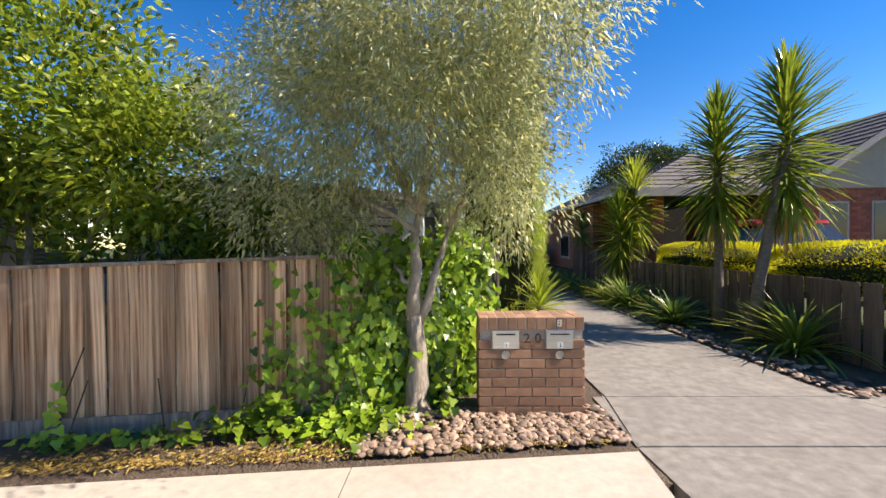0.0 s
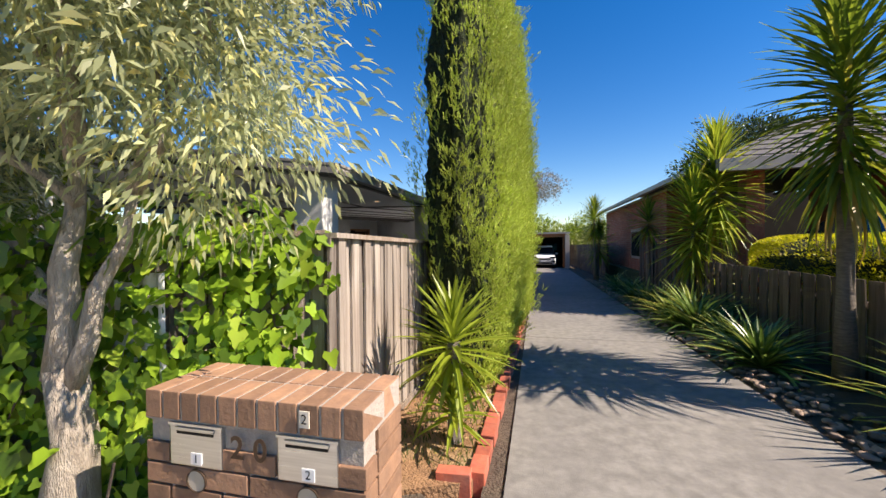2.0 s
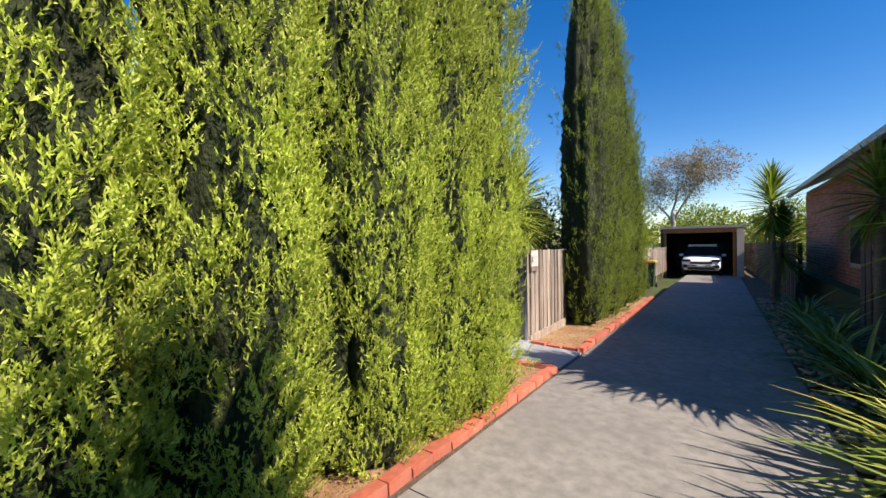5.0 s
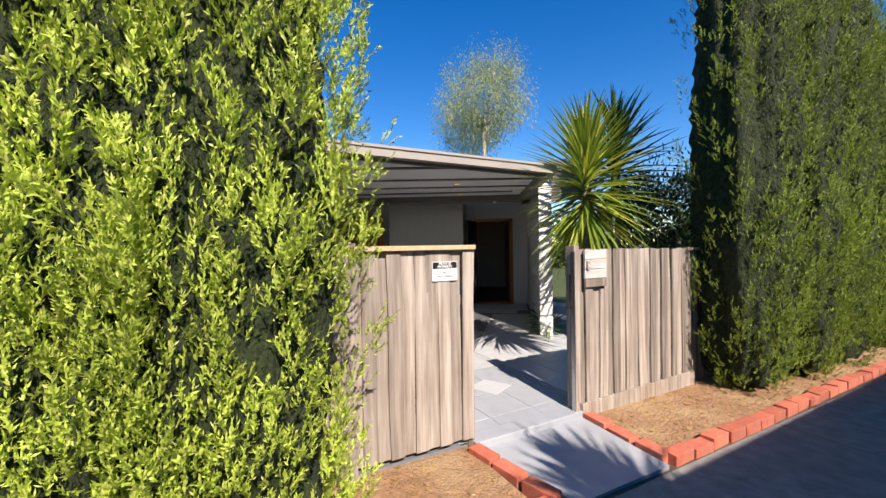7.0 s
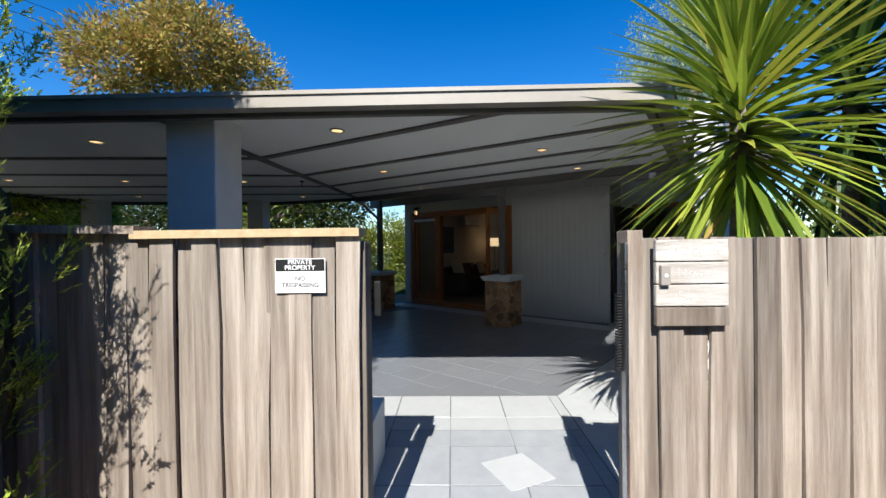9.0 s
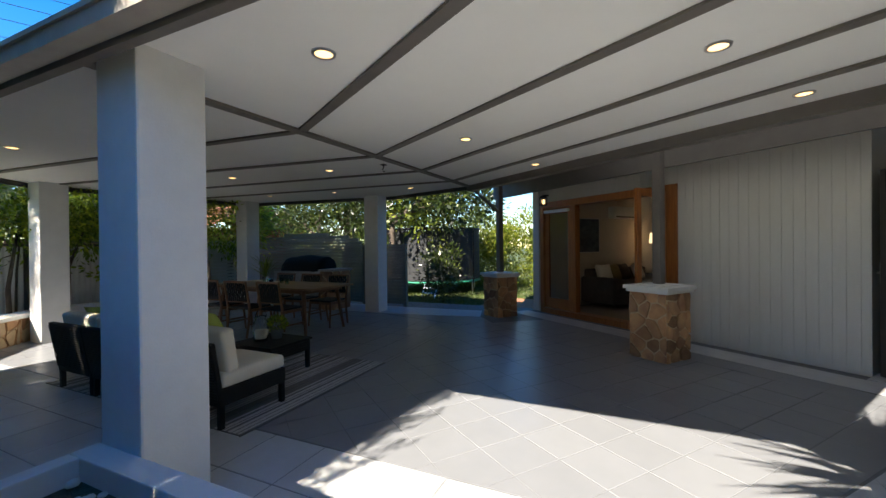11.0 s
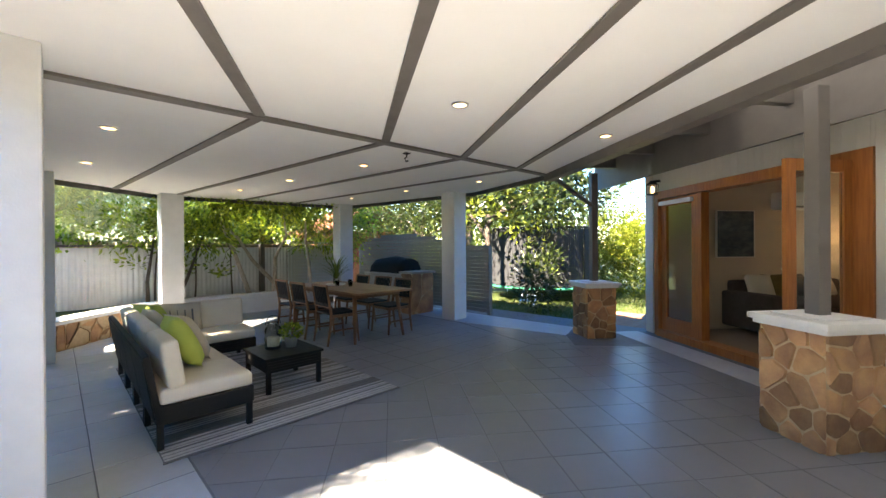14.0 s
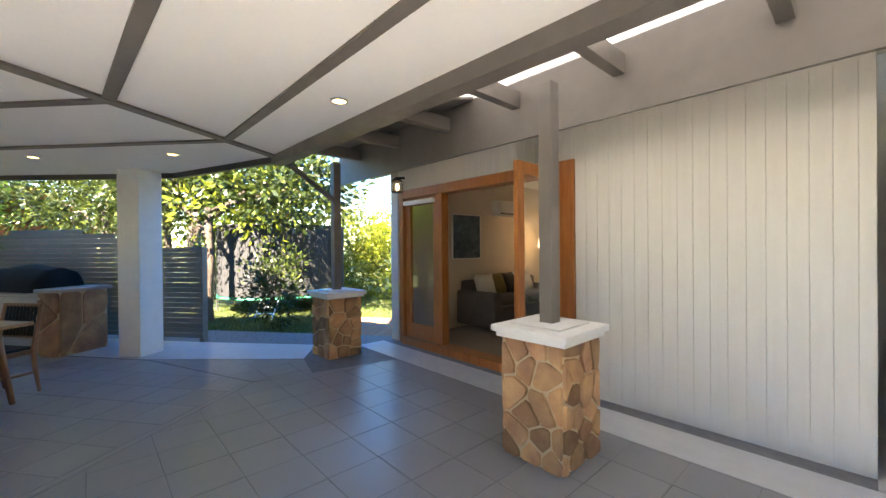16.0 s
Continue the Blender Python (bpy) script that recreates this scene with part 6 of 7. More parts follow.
part("pole", tube(bmesh.new(), [(0, 0, 0.02), (0, 0, 1.3)], 0.012, 8), BLACK, fl)
part("shade", lathe(bmesh.new(), [(0.2, 1.3), (0.17, 1.55)], 24), LAMP_SHADE, fl, "glowing warm fabric shade", smooth=True)

# ---- leafy trees and shrubs ----
def crown(parent, blobs, clumps, per, leaf, width, mat_, seed, rc=0.28, droop=0.0, hollow=0.55, up=0.2, flat=0.8, name="crown"):
    """A crown of leaf clumps scattered through ellipsoids (x, y, z, rx, ry, rz)."""
    rng = np.random.default_rng(seed)
    ws = np.array([b_[3] * b_[4] * b_[5] for b_ in blobs])
    which = rng.choice(len(blobs), clumps, p=ws / ws.sum())
    B = np.array(blobs, float)[which]
    p, d = in_ball(rng, clumps, hollow)
    c = B[:, :3] + p * B[:, 3:] * (1 + 0.16 * rng.normal(size=(clumps, 1)))
    q, e = in_ball(rng, clumps * per, 0.2)
    size = np.repeat(rng.uniform(0.55, 1.3, clumps) * rc, per)[:, None]
    at = np.repeat(c, per, 0) + q * size * np.array([1, 1, flat])
    way = e + np.repeat(d, per, 0) * 0.7 + np.array([0, 0, up]) + rng.normal(size=e.shape) * 0.35
    return link(name, leaf_mesh(name, at, way, leaf, width, rng, 0.2, droop), mat_, parent)


def branches(parent, stems, bark, name="trunk"):
    for pts, radii in stems:
        part(name, tube(bmesh.new(), pts, radii, 10), bark, parent, smooth=True)
        name = "branch"


def wobble(a, b, n, amp, rr):
    a, b = Vector(a), Vector(b)
    return [a.lerp(b, i / n) + Vector((rr.uniform(-amp, amp), rr.uniform(-amp, amp), 0)) * (0 if i in (0, n) else 1) for i in range(n + 1)]


# olive beside the letterbox
ol = thing("olive_tree", (-3.55, -3.93, 0.06), "grey-green olive tree with a pale forked trunk", "tree")
r = random.Random(3)
b = bmesh.new()
tube(b, [(-0.02, 0, -0.05), (0, 0, 0.02), (-0.03, 0.01, 0.16), (-0.01, 0, 0.3), (0.0, 0.02, 0.62), (-0.04, 0.0, 0.95)], [0.2, 0.15, 0.095, 0.115, 0.088, 0.085], 14)
for v in b.verts:
    v.co += Vector((noise.noise(v.co * 9), noise.noise(v.co * 9 + Vector((5, 0, 0))), 0)) * 0.022
part("trunk", b, BARK, ol, smooth=True)
limbs = [((-0.04, 0, 0.9), (0.02, 0.05, 1.9), 0.075), ((0.0, 0.0, 0.85), (0.3, 0.08, 1.75), 0.05), ((-0.03, 0, 1.15), (-0.22, 0.02, 1.4), 0.035), ((0.02, 0.05, 1.9), (-0.5, 0.1, 2.9), 0.05), ((0.02, 0.05, 1.9), (0.25, -0.2, 3.1), 0.05), ((0.3, 0.08, 1.75), (0.75, 0.1, 2.7), 0.035), ((0.02, 0.05, 1.7), (-0.9, -0.1, 2.3), 0.03), ((0.3, 0.08, 1.75), (0.35, 0.3, 2.8), 0.03)]
for k, (a, c, rad) in enumerate(limbs):
    part("branch", tube(bmesh.new(), wobble(a, c, 4, 0.04, r), [rad, rad * 0.85, rad * 0.7, rad * 0.55, rad * 0.4], 9), BARK, ol, smooth=True)
crown(ol, [(-0.2, -0.1, 2.8, 1.45, 1.1, 0.85), (0.25, -0.3, 3.5, 1.55, 1.2, 0.9), (0.85, 0.0, 2.2, 0.55, 0.5, 0.65), (-1.2, 0.05, 2.05, 0.75, 0.6, 0.6), (-0.75, 0.0, 1.75, 0.5, 0.4, 0.3)],
      2250, 30, 0.066, 0.0175, OLIVE, 21, 0.2, 0.25, 0.35, -0.25, 1.0)

# dense tree behind the street fence
bt = thing("garden_tree", (-7.3, -3.65, 0.3), "dense glossy green tree overhanging the street fence", "tree")
r = random.Random(8)
for k in range(4):
    c = (r.uniform(-1.5, 1.4), r.uniform(-0.4, 0.4), r.uniform(1.6, 2.6))
    part("trunk" if k == 0 else "branch", tube(bmesh.new(), wobble((0.4 * k - 1.0, 0, -0.2), c, 4, 0.12, r), [0.06, 0.05, 0.04, 0.03, 0.02], 8), BARK, bt, smooth=True)
crown(bt, [(-0.3, 0, 2.9, 1.5, 0.95, 1.2), (1.2, 0.0, 2.2, 0.75, 0.75, 0.8), (-1.8, -0.2, 2.0, 1.2, 0.8, 1.1)], 1000, 24, 0.11, 0.042, BROAD, 31, 0.33, 0.15, 0.6, 0.1)
crown(bt, [(-0.6, 0.2, 2.6, 1.4, 0.6, 0.8), (0.9, 0.1, 2.1, 0.6, 0.5, 0.5)], 90, 20, 0.11, 0.042, BROAD, 32, 0.33, 0.15, 0.2, 0.1, name="inner_foliage")
sh = thing("shrub", (-5.2, -3.45, 0.3), "dark shrub rising behind the street fence", "shrub")
crown(sh, [(0, 0, 1.5, 0.8, 0.4, 0.5), (-0.9, 0, 1.4, 0.7, 0.4, 0.5)], 90, 22, 0.11, 0.04, BROAD, 33, 0.25, 0.1, 0.3)
part("stem", tube(bmesh.new(), [(0, 0, -0.3), (0.02, 0, 0.5), (-0.1, 0, 1.4)], [0.04, 0.03, 0.015], 8), BARK_DARK, sh, smooth=True)
part("stem", tube(bmesh.new(), [(-0.3, 0, -0.3), (-0.6, 0, 0.5), (-0.9, 0, 1.4)], [0.035, 0.03, 0.015], 8), BARK_DARK, sh, smooth=True)

# ivy
def ivy(name, label, spots, seed, leaf=0.085):
    """Lobed ivy leaves over a sheet or along the ground; spots are (place, outward way, spread, count)."""
    rng = np.random.default_rng(seed)
    iv = thing(name, (0, 0, 0), label, "ivy", kind="stuff")
    shape = np.array([(0, 0), (0.32, -0.18), (0.5, 0.12), (0.3, 0.42), (0.22, 0.72), (0.0, 1.0), (-0.22, 0.72), (-0.3, 0.42), (-0.5, 0.12), (-0.32, -0.18)])
    V = []
    for place, way, spread, count in spots:
        p = np.array(place) + rng.normal(size=(count, 3)) * np.array(spread)
        n = unit(np.tile(np.array(way, float), (count, 1)) + rng.normal(size=(count, 3)) * 0.38)
        down = unit(np.tile([0, 0, -1.0], (count, 1)) + rng.normal(size=(count, 3)) * 0.45)
        y = unit(down - n * (down * n).sum(1, keepdims=True))
        x = np.cross(y, n)
        s = (leaf * rng.uniform(0.5, 1.25, count))[:, None]
        for k, (a, c) in enumerate(shape):
            V.append((p + x * a * s + y * c * s + n * (0.12 * abs(a) * s)))
    # one block per spot: build faces as fans of the ten rim points
    verts, faces, base = [], [], 0
    i = 0
    for place, way, spread, count in spots:
        blk = np.stack(V[i:i + 10], 1)
        i += 10
        verts.append(blk.reshape(-1, 3))
        idx = np.arange(count)[:, None] * 10 + base
        for quad in ((0, 1, 2, 3), (0, 3, 4, 5), (0, 5, 6, 7), (0, 7, 8, 9)):
            faces.append(idx + np.array(quad))
        base += count * 10
    link("leaves", raw_mesh("leaves", np.concatenate(verts), np.concatenate(faces)), IVY, iv)
    vb = bmesh.new()
    rr2 = random.Random(seed)
    for place, way, spread, count in spots[:10]:
        p = Vector(place)
        tube(vb, [p + Vector((rr2.uniform(-0.2, 0.2), 0.05, -0.5)), p + Vector((0, 0.04, 0)), p + Vector((rr2.uniform(-0.3, 0.3), 0.05, 0.45))], 0.006, 5)
    part("vines", vb, BARK_DARK, iv)
    return iv


out = (0.35, -1, 0.25)
spots = []
for k in range(22):
    t = (k % 11) / 10
    z = 0.35 + 0.55 * (k // 11) + 0.12 * math.sin(k * 2.1)
    spots.append(((-4.15 + 1.22 * t, -4.12 + 0.87 * t, z), out, (0.12, 0.07, 0.22), 120))
for k in range(9):
    t = k / 8
    spots.append(((-4.15 + 1.25 * t, -4.02 + 0.85 * t, 1.5 + 0.06 * math.sin(k * 3)), (0.2, -1, 0.6), (0.11, 0.12, 0.13), 120))
spots += [((-4.55, -4.22, 1.1), out, (0.14, 0.03, 0.2), 45), ((-4.75, -4.24, 0.75), out, (0.12, 0.03, 0.12), 25), ((-4.5, -4.2, 0.45), out, (0.14, 0.04, 0.16), 50), ((-2.9, -3.2, 1.35), (0.6, -1, 0.3), (0.07, 0.07, 0.16), 50), ((-2.9, -3.22, 0.75), (0.6, -1, 0.3), (0.07, 0.07, 0.14), 40)]
ivy("climbing_ivy", "glossy green ivy smothering the corner of the fence", spots, 5)
flat = (0.1, -0.4, 1)
ivy("ground_ivy", "bright ivy creeping along the foot of the fence", [((-4.3, -4.35, 0.16), flat, (0.25, 0.13, 0.05), 170), ((-3.95, -4.3, 0.2), flat, (0.22, 0.12, 0.07), 170), ((-5.0, -4.4, 0.22), flat, (0.22, 0.06, 0.06), 90), ((-4.75, -4.38, 0.3), flat, (0.12, 0.04, 0.09), 70), ((-6.3, -4.56, 0.15), flat, (0.25, 0.05, 0.04), 40), ((-6.4, -4.5, 0.4), out, (0.03, 0.03, 0.12), 14), ((-5.6, -4.45, 0.13), flat, (0.25, 0.05, 0.03), 40), ((-3.3, -4.05, 0.2), flat, (0.06, 0.06, 0.12), 40)], 6, 0.08)

# river rocks
def rocks(name, label, area, count, seed, size, mat_=ROCK):
    rr2 = random.Random(seed)
    rng = np.random.default_rng(seed)
    b = bmesh.new()
    bmesh.ops.create_icosphere(b, subdivisions=2, radius=1.0)
    base = np.array([v.co[:] for v in b.verts])
    tri = np.array([[v.index for v in f.verts] for f in b.faces])
    b.free()
    V, F = [], []
    for i in range(count):
        x, y, z = area(rr2)
        s = rr2.uniform(0.35, 1.0) ** 1.4 * 1.45 * size
        k = base * (1 + 0.22 * np.sin(base @ rng.normal(size=3) * 2.2 + rng.uniform(0, 6))[:, None])
        a = rr2.uniform(0, 6.28)
        k = k * np.array([s * rr2.uniform(0.9, 1.9), s, s * rr2.uniform(0.45, 0.75)])
        k = np.stack([k[:, 0] * math.cos(a) - k[:, 1] * math.sin(a), k[:, 0] * math.sin(a) + k[:, 1] * math.cos(a), k[:, 2]], 1)
        V.append(k + np.array([x, y, z]))
        F.append(tri + i * len(base))
    ob = link(name, raw_mesh(name, np.concatenate(V), np.concatenate(F)), mat_)
    ob.data.polygons.foreach_set("use_smooth", [True] * len(ob.data.polygons))
    return tagged(ob, label, "rocks", kind="stuff")


def by_box(rr2):
    x = rr2.uniform(-3.95, -1.86)
    y0 = -4.50 + (x + 1.84) * 0.105
    y = rr2.uniform(y0, -3.85 if x < -3.0 or x > -2.05 else -4.05)
    if y > y0 + 0.75 + (x + 1.86) * 0.25 + (0.3 if x < -2.5 else 0.9):
        y = y0 + 0.1
    return x, y, gz(y) + 0.015 + rr2.uniform(0, 0.03)


rocks("river_rocks", "tan and grey river rocks round the letterbox", by_box, 1500, 3, 0.025)
rocks("river_rocks", "dusty river rocks edging the driveway bed", lambda q: (lambda y: (0.72 + abs(q.gauss(0, 0.28)), y, gz(y) + 0.02))(q.uniform(-3.6, 14)), 1400, 4, 0.03)
rng = np.random.default_rng(77)
n = 2600
x = rng.uniform(-6.5, -2.0, n)
y = -4.52 + (x + 1.84) * 0.1 + np.abs(rng.normal(size=n)) * 0.14
at = np.stack([x, y, np.full(n, 0.105) + rng.uniform(0, 0.03, n)], 1)
w_ = rng.normal(size=(n, 3)) * np.array([1, 1, 0.12])
tagged(link("leaf_litter", leaf_mesh("leaf_litter", at, w_, 0.05, 0.014, rng), DEAD), "dry fallen leaves on the garden strip", "leaf litter", kind="stuff")
n = 1500
x, y = rng.uniform(-2.6, -1.86, n), rng.uniform(-2.7, 10.5, n)
y = np.where((y > 4.0) & (y < 5.3), y - 2.5, y)
at = np.stack([x, y, np.array([gz(v) for v in y]) + 0.025], 1)
tagged(link("leaf_litter", leaf_mesh("leaf_litter", at, rng.normal(size=(n, 3)) * np.array([1, 1, 0.15]), 0.05, 0.012, rng), DEAD), "dry needles and chips on the soil bed", "leaf litter", kind="stuff")
at = np.stack([rng.uniform(-2.55, -1.9, 900), rng.uniform(-2.8, -1.6, 900), np.full(900, 0.06)], 1)
tagged(link("dry_grass", leaf_mesh("dry_grass", at, rng.normal(size=(900, 3)) * 0.4 + [0, 0, 1], 0.07, 0.008, rng), GRASS), "sparse dry grass under the yucca", "grass", kind="stuff")

# ---- letterbox ----
lb = thing("letterbox", (-2.99, -4.02, 0.07), "brown brick letterbox pillar with two steel slots", "letterbox")
BW, BD, BH, CH = 0.955, 0.36, 0.93, 0.0865
part("core", bx(0.015, BW - 0.015, 0.015, BD - 0.015, -0.1, 9 * CH + 0.02), MORTAR, lb)
part("cap_mortar", bx(0.006, BW - 0.006, 0.002, BD - 0.012, 9 * CH + 0.021, 9 * CH + 0.137), MORTAR, lb)
BRK = {}


def brick(w, h, d, at, parent=lb, mat_=BRICK):
    key = (round(w, 3), round(h, 3), round(d, 3))
    if key not in BRK:
        BRK[key] = mesh_of(bx(-w / 2, w / 2, -d / 2, d / 2, -h / 2, h / 2, 0.004), "brick")
        BRK[key].materials.append(mat_)
    link("brick", BRK[key], None, parent, m=pose(*at, random.uniform(-0.3, 0.3), random.uniform(-0.3, 0.3), random.uniform(-0.3, 0.3)))


for row in range(9):
    z = row * CH + 0.038 + 0.03
    x = 0.0
    lens = [0.23] * 4 if row % 2 == 0 else [0.11, 0.23, 0.23, 0.23, 0.11]
    gap = (BW - sum(lens)) / (len(lens) - 1)
    for L in lens:
        if row in (7, 8) and (0.1 < x + L / 2 < 0.37 or 0.58 < x + L / 2 < 0.86):
            x += L + gap
            continue
        brick(L, 0.076, 0.1, (x + L / 2, 0.05, z))
        x += L + gap
    for xx in (0.05, BW - 0.05):
        brick(0.1, 0.076, 0.24, (xx, 0.235, z))
n = 11
for k in range(n):
    for yy in (0.0825, 0.2675):
        brick(BW / n - 0.012, 0.11, 0.175, (BW / n * (k + 0.5), yy, 9 * CH + 0.03 + 0.056))
for x0, num in ((0.125, "1"), (0.61, "2")):
    box_ = part("mail_slot", bx(x0, x0 + 0.24, -0.006, 0.1, 7 * CH + 0.03, 9 * CH + 0.02, 0.004), STEEL, lb, "brushed steel mail slot")
    part("frame", bx(x0 - 0.006, x0 + 0.246, -0.01, -0.004, 9 * CH + 0.012, 9 * CH + 0.024, 0.002), STEEL, box_)
    part("slot", bx(x0 + 0.035, x0 + 0.205, -0.009, -0.006, 8 * CH + 0.068, 8 * CH + 0.084), BLACK, box_)
    part("flap", bx(x0 + 0.03, x0 + 0.21, -0.014, -0.007, 8 * CH + 0.082, 8 * CH + 0.096, 0.002), STEEL, box_)
    part("number_plate", bx(x0 + 0.10, x0 + 0.15, -0.009, -0.006, 7 * CH + 0.04, 7 * CH + 0.085), SIGN_WHITE, box_)
    words(num, 0.045, (x0 + 0.125, -0.0095, 7 * CH + 0.0625), FACE_S, BLACK, box_)
    hole = bmesh.new()
    seg = 22
    cx, cz = x0 + 0.12, 6 * CH + 0.03 + 0.03
    rings = [[hole.verts.new((cx + rr3 * math.cos(2 * math.pi * k / seg), yy, cz + rr3 * math.sin(2 * math.pi * k / seg))) for k in range(seg)] for rr3, yy in ((0.045, 0.0), (0.045, -0.008), (0.041, -0.008), (0.041, 0.004))]
    for p, q in zip(rings, rings[1:]):
        for k in range(seg):
            hole.faces.new((p[k], p[(k + 1) % seg], q[(k + 1) % seg], q[k]))
    part("paper_hole_rim", hole, BRONZE, lb, "dark round newspaper hole rim")
    dk = bmesh.new()
    bmesh.ops.create_circle(dk, cap_ends=True, radius=0.041, segments=22, matrix=Matrix.Translation((cx, -0.003, cz)) @ pose(0, 0, 0, 90, 0, 0))
    part("paper_hole", dk, BEIGE, lb)
words("2", 0.12, (0.435, -0.006, 8 * CH + 0.035), FACE_S, BRONZE, lb, "numeral", 0.002)
words("0", 0.12, (0.535, -0.006, 8 * CH + 0.035), FACE_S, BRONZE, lb, "numeral", 0.002)
part("unit_plate", bx(0.705, 0.745, -0.013, -0.009, 9 * CH + 0.06, 9 * CH + 0.12), CREAM, lb)
words("2", 0.05, (0.725, -0.0145, 9 * CH + 0.09), FACE_S, BLACK, lb, "numeral")

# ---- neighbour's house ----
NZ = 0.4
nb = thing("brick_house", (0, 0, 0), "red brick house with grey tiled roof beside the driveway", "house")
tagged(part("neighbour_ground", prism(bmesh.new(), [(2.1, -4), (40, -8), (40, 34), (2.1, 34)], -0.5, NZ), GRASS_SOIL), "raised ground of the neighbouring house", "ground", kind="structure")


def brick_panel(parent, L, H, m, seed, mat_=RED_BRICK, holes=(), course=0.086, cap=300):
    """A brick wall face L by H in the xz plane facing -y: mortar backing with proud bricks, one joined piece."""
    b = bmesh.new()
    rr2 = random.Random(seed)
    rows = int(H / course)
    for i in range(rows):
        x = -0.12 * (i % 2)
        while x < L:
            x0, x1 = max(0, x), min(L, x + 0.23)
            z0, z1 = i * course, i * course + 0.076
            if x1 - x0 > 0.03 and not any(x1 > h[0] and x0 < h[1] and z1 > h[2] and z0 < h[3] for h in holes):
                y = -0.006 - rr2.uniform(0, 0.004)
                v = [b.verts.new(c) for c in ((x0, y, z0), (x1, y, z0), (x1, y, z1), (x0, y, z1), (x0, 0, z0), (x1, 0, z0), (x1, 0, z1), (x0, 0, z1))]
                for f in ((0, 1, 2, 3), (0, 4, 5, 1), (1, 5, 6, 2), (2, 6, 7, 3), (3, 7, 4, 0)):
                    b.faces.new([v[k] for k in f])
            x += 0.24
    me = bpy.data.meshes.new("bricks")
    b.to_mesh(me)
    b.free()
    me.materials.append(mat_)
    ob = link("bricks", me, None, parent, m=m)
    ob["kind"] = "stuff"
    return ob


RED_ISL = mat("red_brick_face", (0.38, 0.125, 0.07), (0.27, 0.085, 0.05), 12, 0.85, 0.4, island=0.3, dist=0.004)
side = part("wall", bx(2.42, 2.6, 8.0, 18.6, 0, 3.2), MORTAR, nb)
brick_panel(nb, 10.6, 3.15, Matrix.Translation((2.42, 18.6, 0)) @ pose(0, 0, 0, 0, 0, -90), 1, RED_ISL, [(6.1, 7.5, 0.9, 2.0)])
for y0 in (11.1,):
    wn = part("window", bx(2.395, 2.425, y0, y0 + 1.4, 0.9, 2.0), GUTTER, nb)
    part("pane", bx(2.385, 2.396, y0 + 0.06, y0 + 1.34, 0.96, 1.94), DARK_GLASS, wn)
front = part("wall", bx(2.6, 3.6, 8.0, 8.2, 0, 3.2), RED_BRICK, nb)
brick_panel(nb, 1.18, 3.15, Matrix.Translation((2.42, 8.0, 0)), 2, RED_ISL)
# Near-black walls and dark soffit: the open garage's shade put into their colour.
part("wall", bx(3.5, 12.4, 10.5, 10.7, NZ, 3.2), DARK_DOOR_SHADE, nb, "back wall coloured near-black as shade in the open garage")
part("wall", bx(3.5, 3.6, 8.2, 10.5, NZ, 3.2), DARK_DOOR_SHADE, nb)
part("wall", bx(2.1, 6.3, 3.65, 3.8, 2.95, 3.2), GUTTER, nb)
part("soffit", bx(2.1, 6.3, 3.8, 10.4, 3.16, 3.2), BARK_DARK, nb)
part("pier", bx(2.95, 3.3, 4.5, 4.85, NZ, 3.15), RED_BRICK, nb)
gx0, gx1, gy = 6.2, 12.5, 3.2
part("wall", bx(gx0, gx1, gy, gy + 0.2, NZ, 3.05), RED_BRICK, nb)
wins = [(0.55, 1.35), (1.95, 2.75), (3.5, 4.4)]
brick_panel(nb, gx1 - gx0, 3.05 - NZ, Matrix.Translation((gx0, gy, NZ)), 3, RED_ISL, [(a, c, 0.85, 2.3) for a, c in wins])
brick_panel(nb, 5.0, 3.05 - NZ, Matrix.Translation((gx0, gy + 5.0, NZ)) @ pose(0, 0, 0, 0, 0, -90), 4, RED_ISL)
part("wall", bx(gx0, gx0 + 0.2, gy + 0.2, gy + 5.0, NZ, 3.05), RED_BRICK, nb)
for a, c in wins:
    wn = part("window", bx(gx0 + a, gx0 + c, gy - 0.012, gy + 0.02, NZ + 0.85, NZ + 2.3), GUTTER, nb)
    part("pane", bx(gx0 + a + 0.06, gx0 + c - 0.06, gy - 0.02, gy - 0.013, NZ + 0.91, NZ + 2.24), DARK_GLASS, wn)
    part("sill", bx(gx0 + a - 0.05, gx0 + c + 0.05, gy - 0.06, gy - 0.013, NZ + 0.79, NZ + 0.85), BRICK, wn)
gb = bmesh.new()
prism_pts = [(gx0 - 0.3, 3.05), (gx1 + 0.3, 3.05), ((gx0 + gx1) / 2, 5.2)]
a = [gb.verts.new((x, gy - 0.02, z)) for x, z in prism_pts]
c = [gb.verts.new((x, gy + 0.2, z)) for x, z in prism_pts]
gb.faces.new(a)
gb.faces.new(c[::-1])
for k in range(3):
    gb.faces.new((a[k], a[(k + 1) % 3], c[(k + 1) % 3], c[k]))
part("gable", gb, mat("beige_gable", (0.42, 0.37, 0.3), (0.38, 0.33, 0.27), 5, 0.8, 0.1), nb, "plain beige gable")


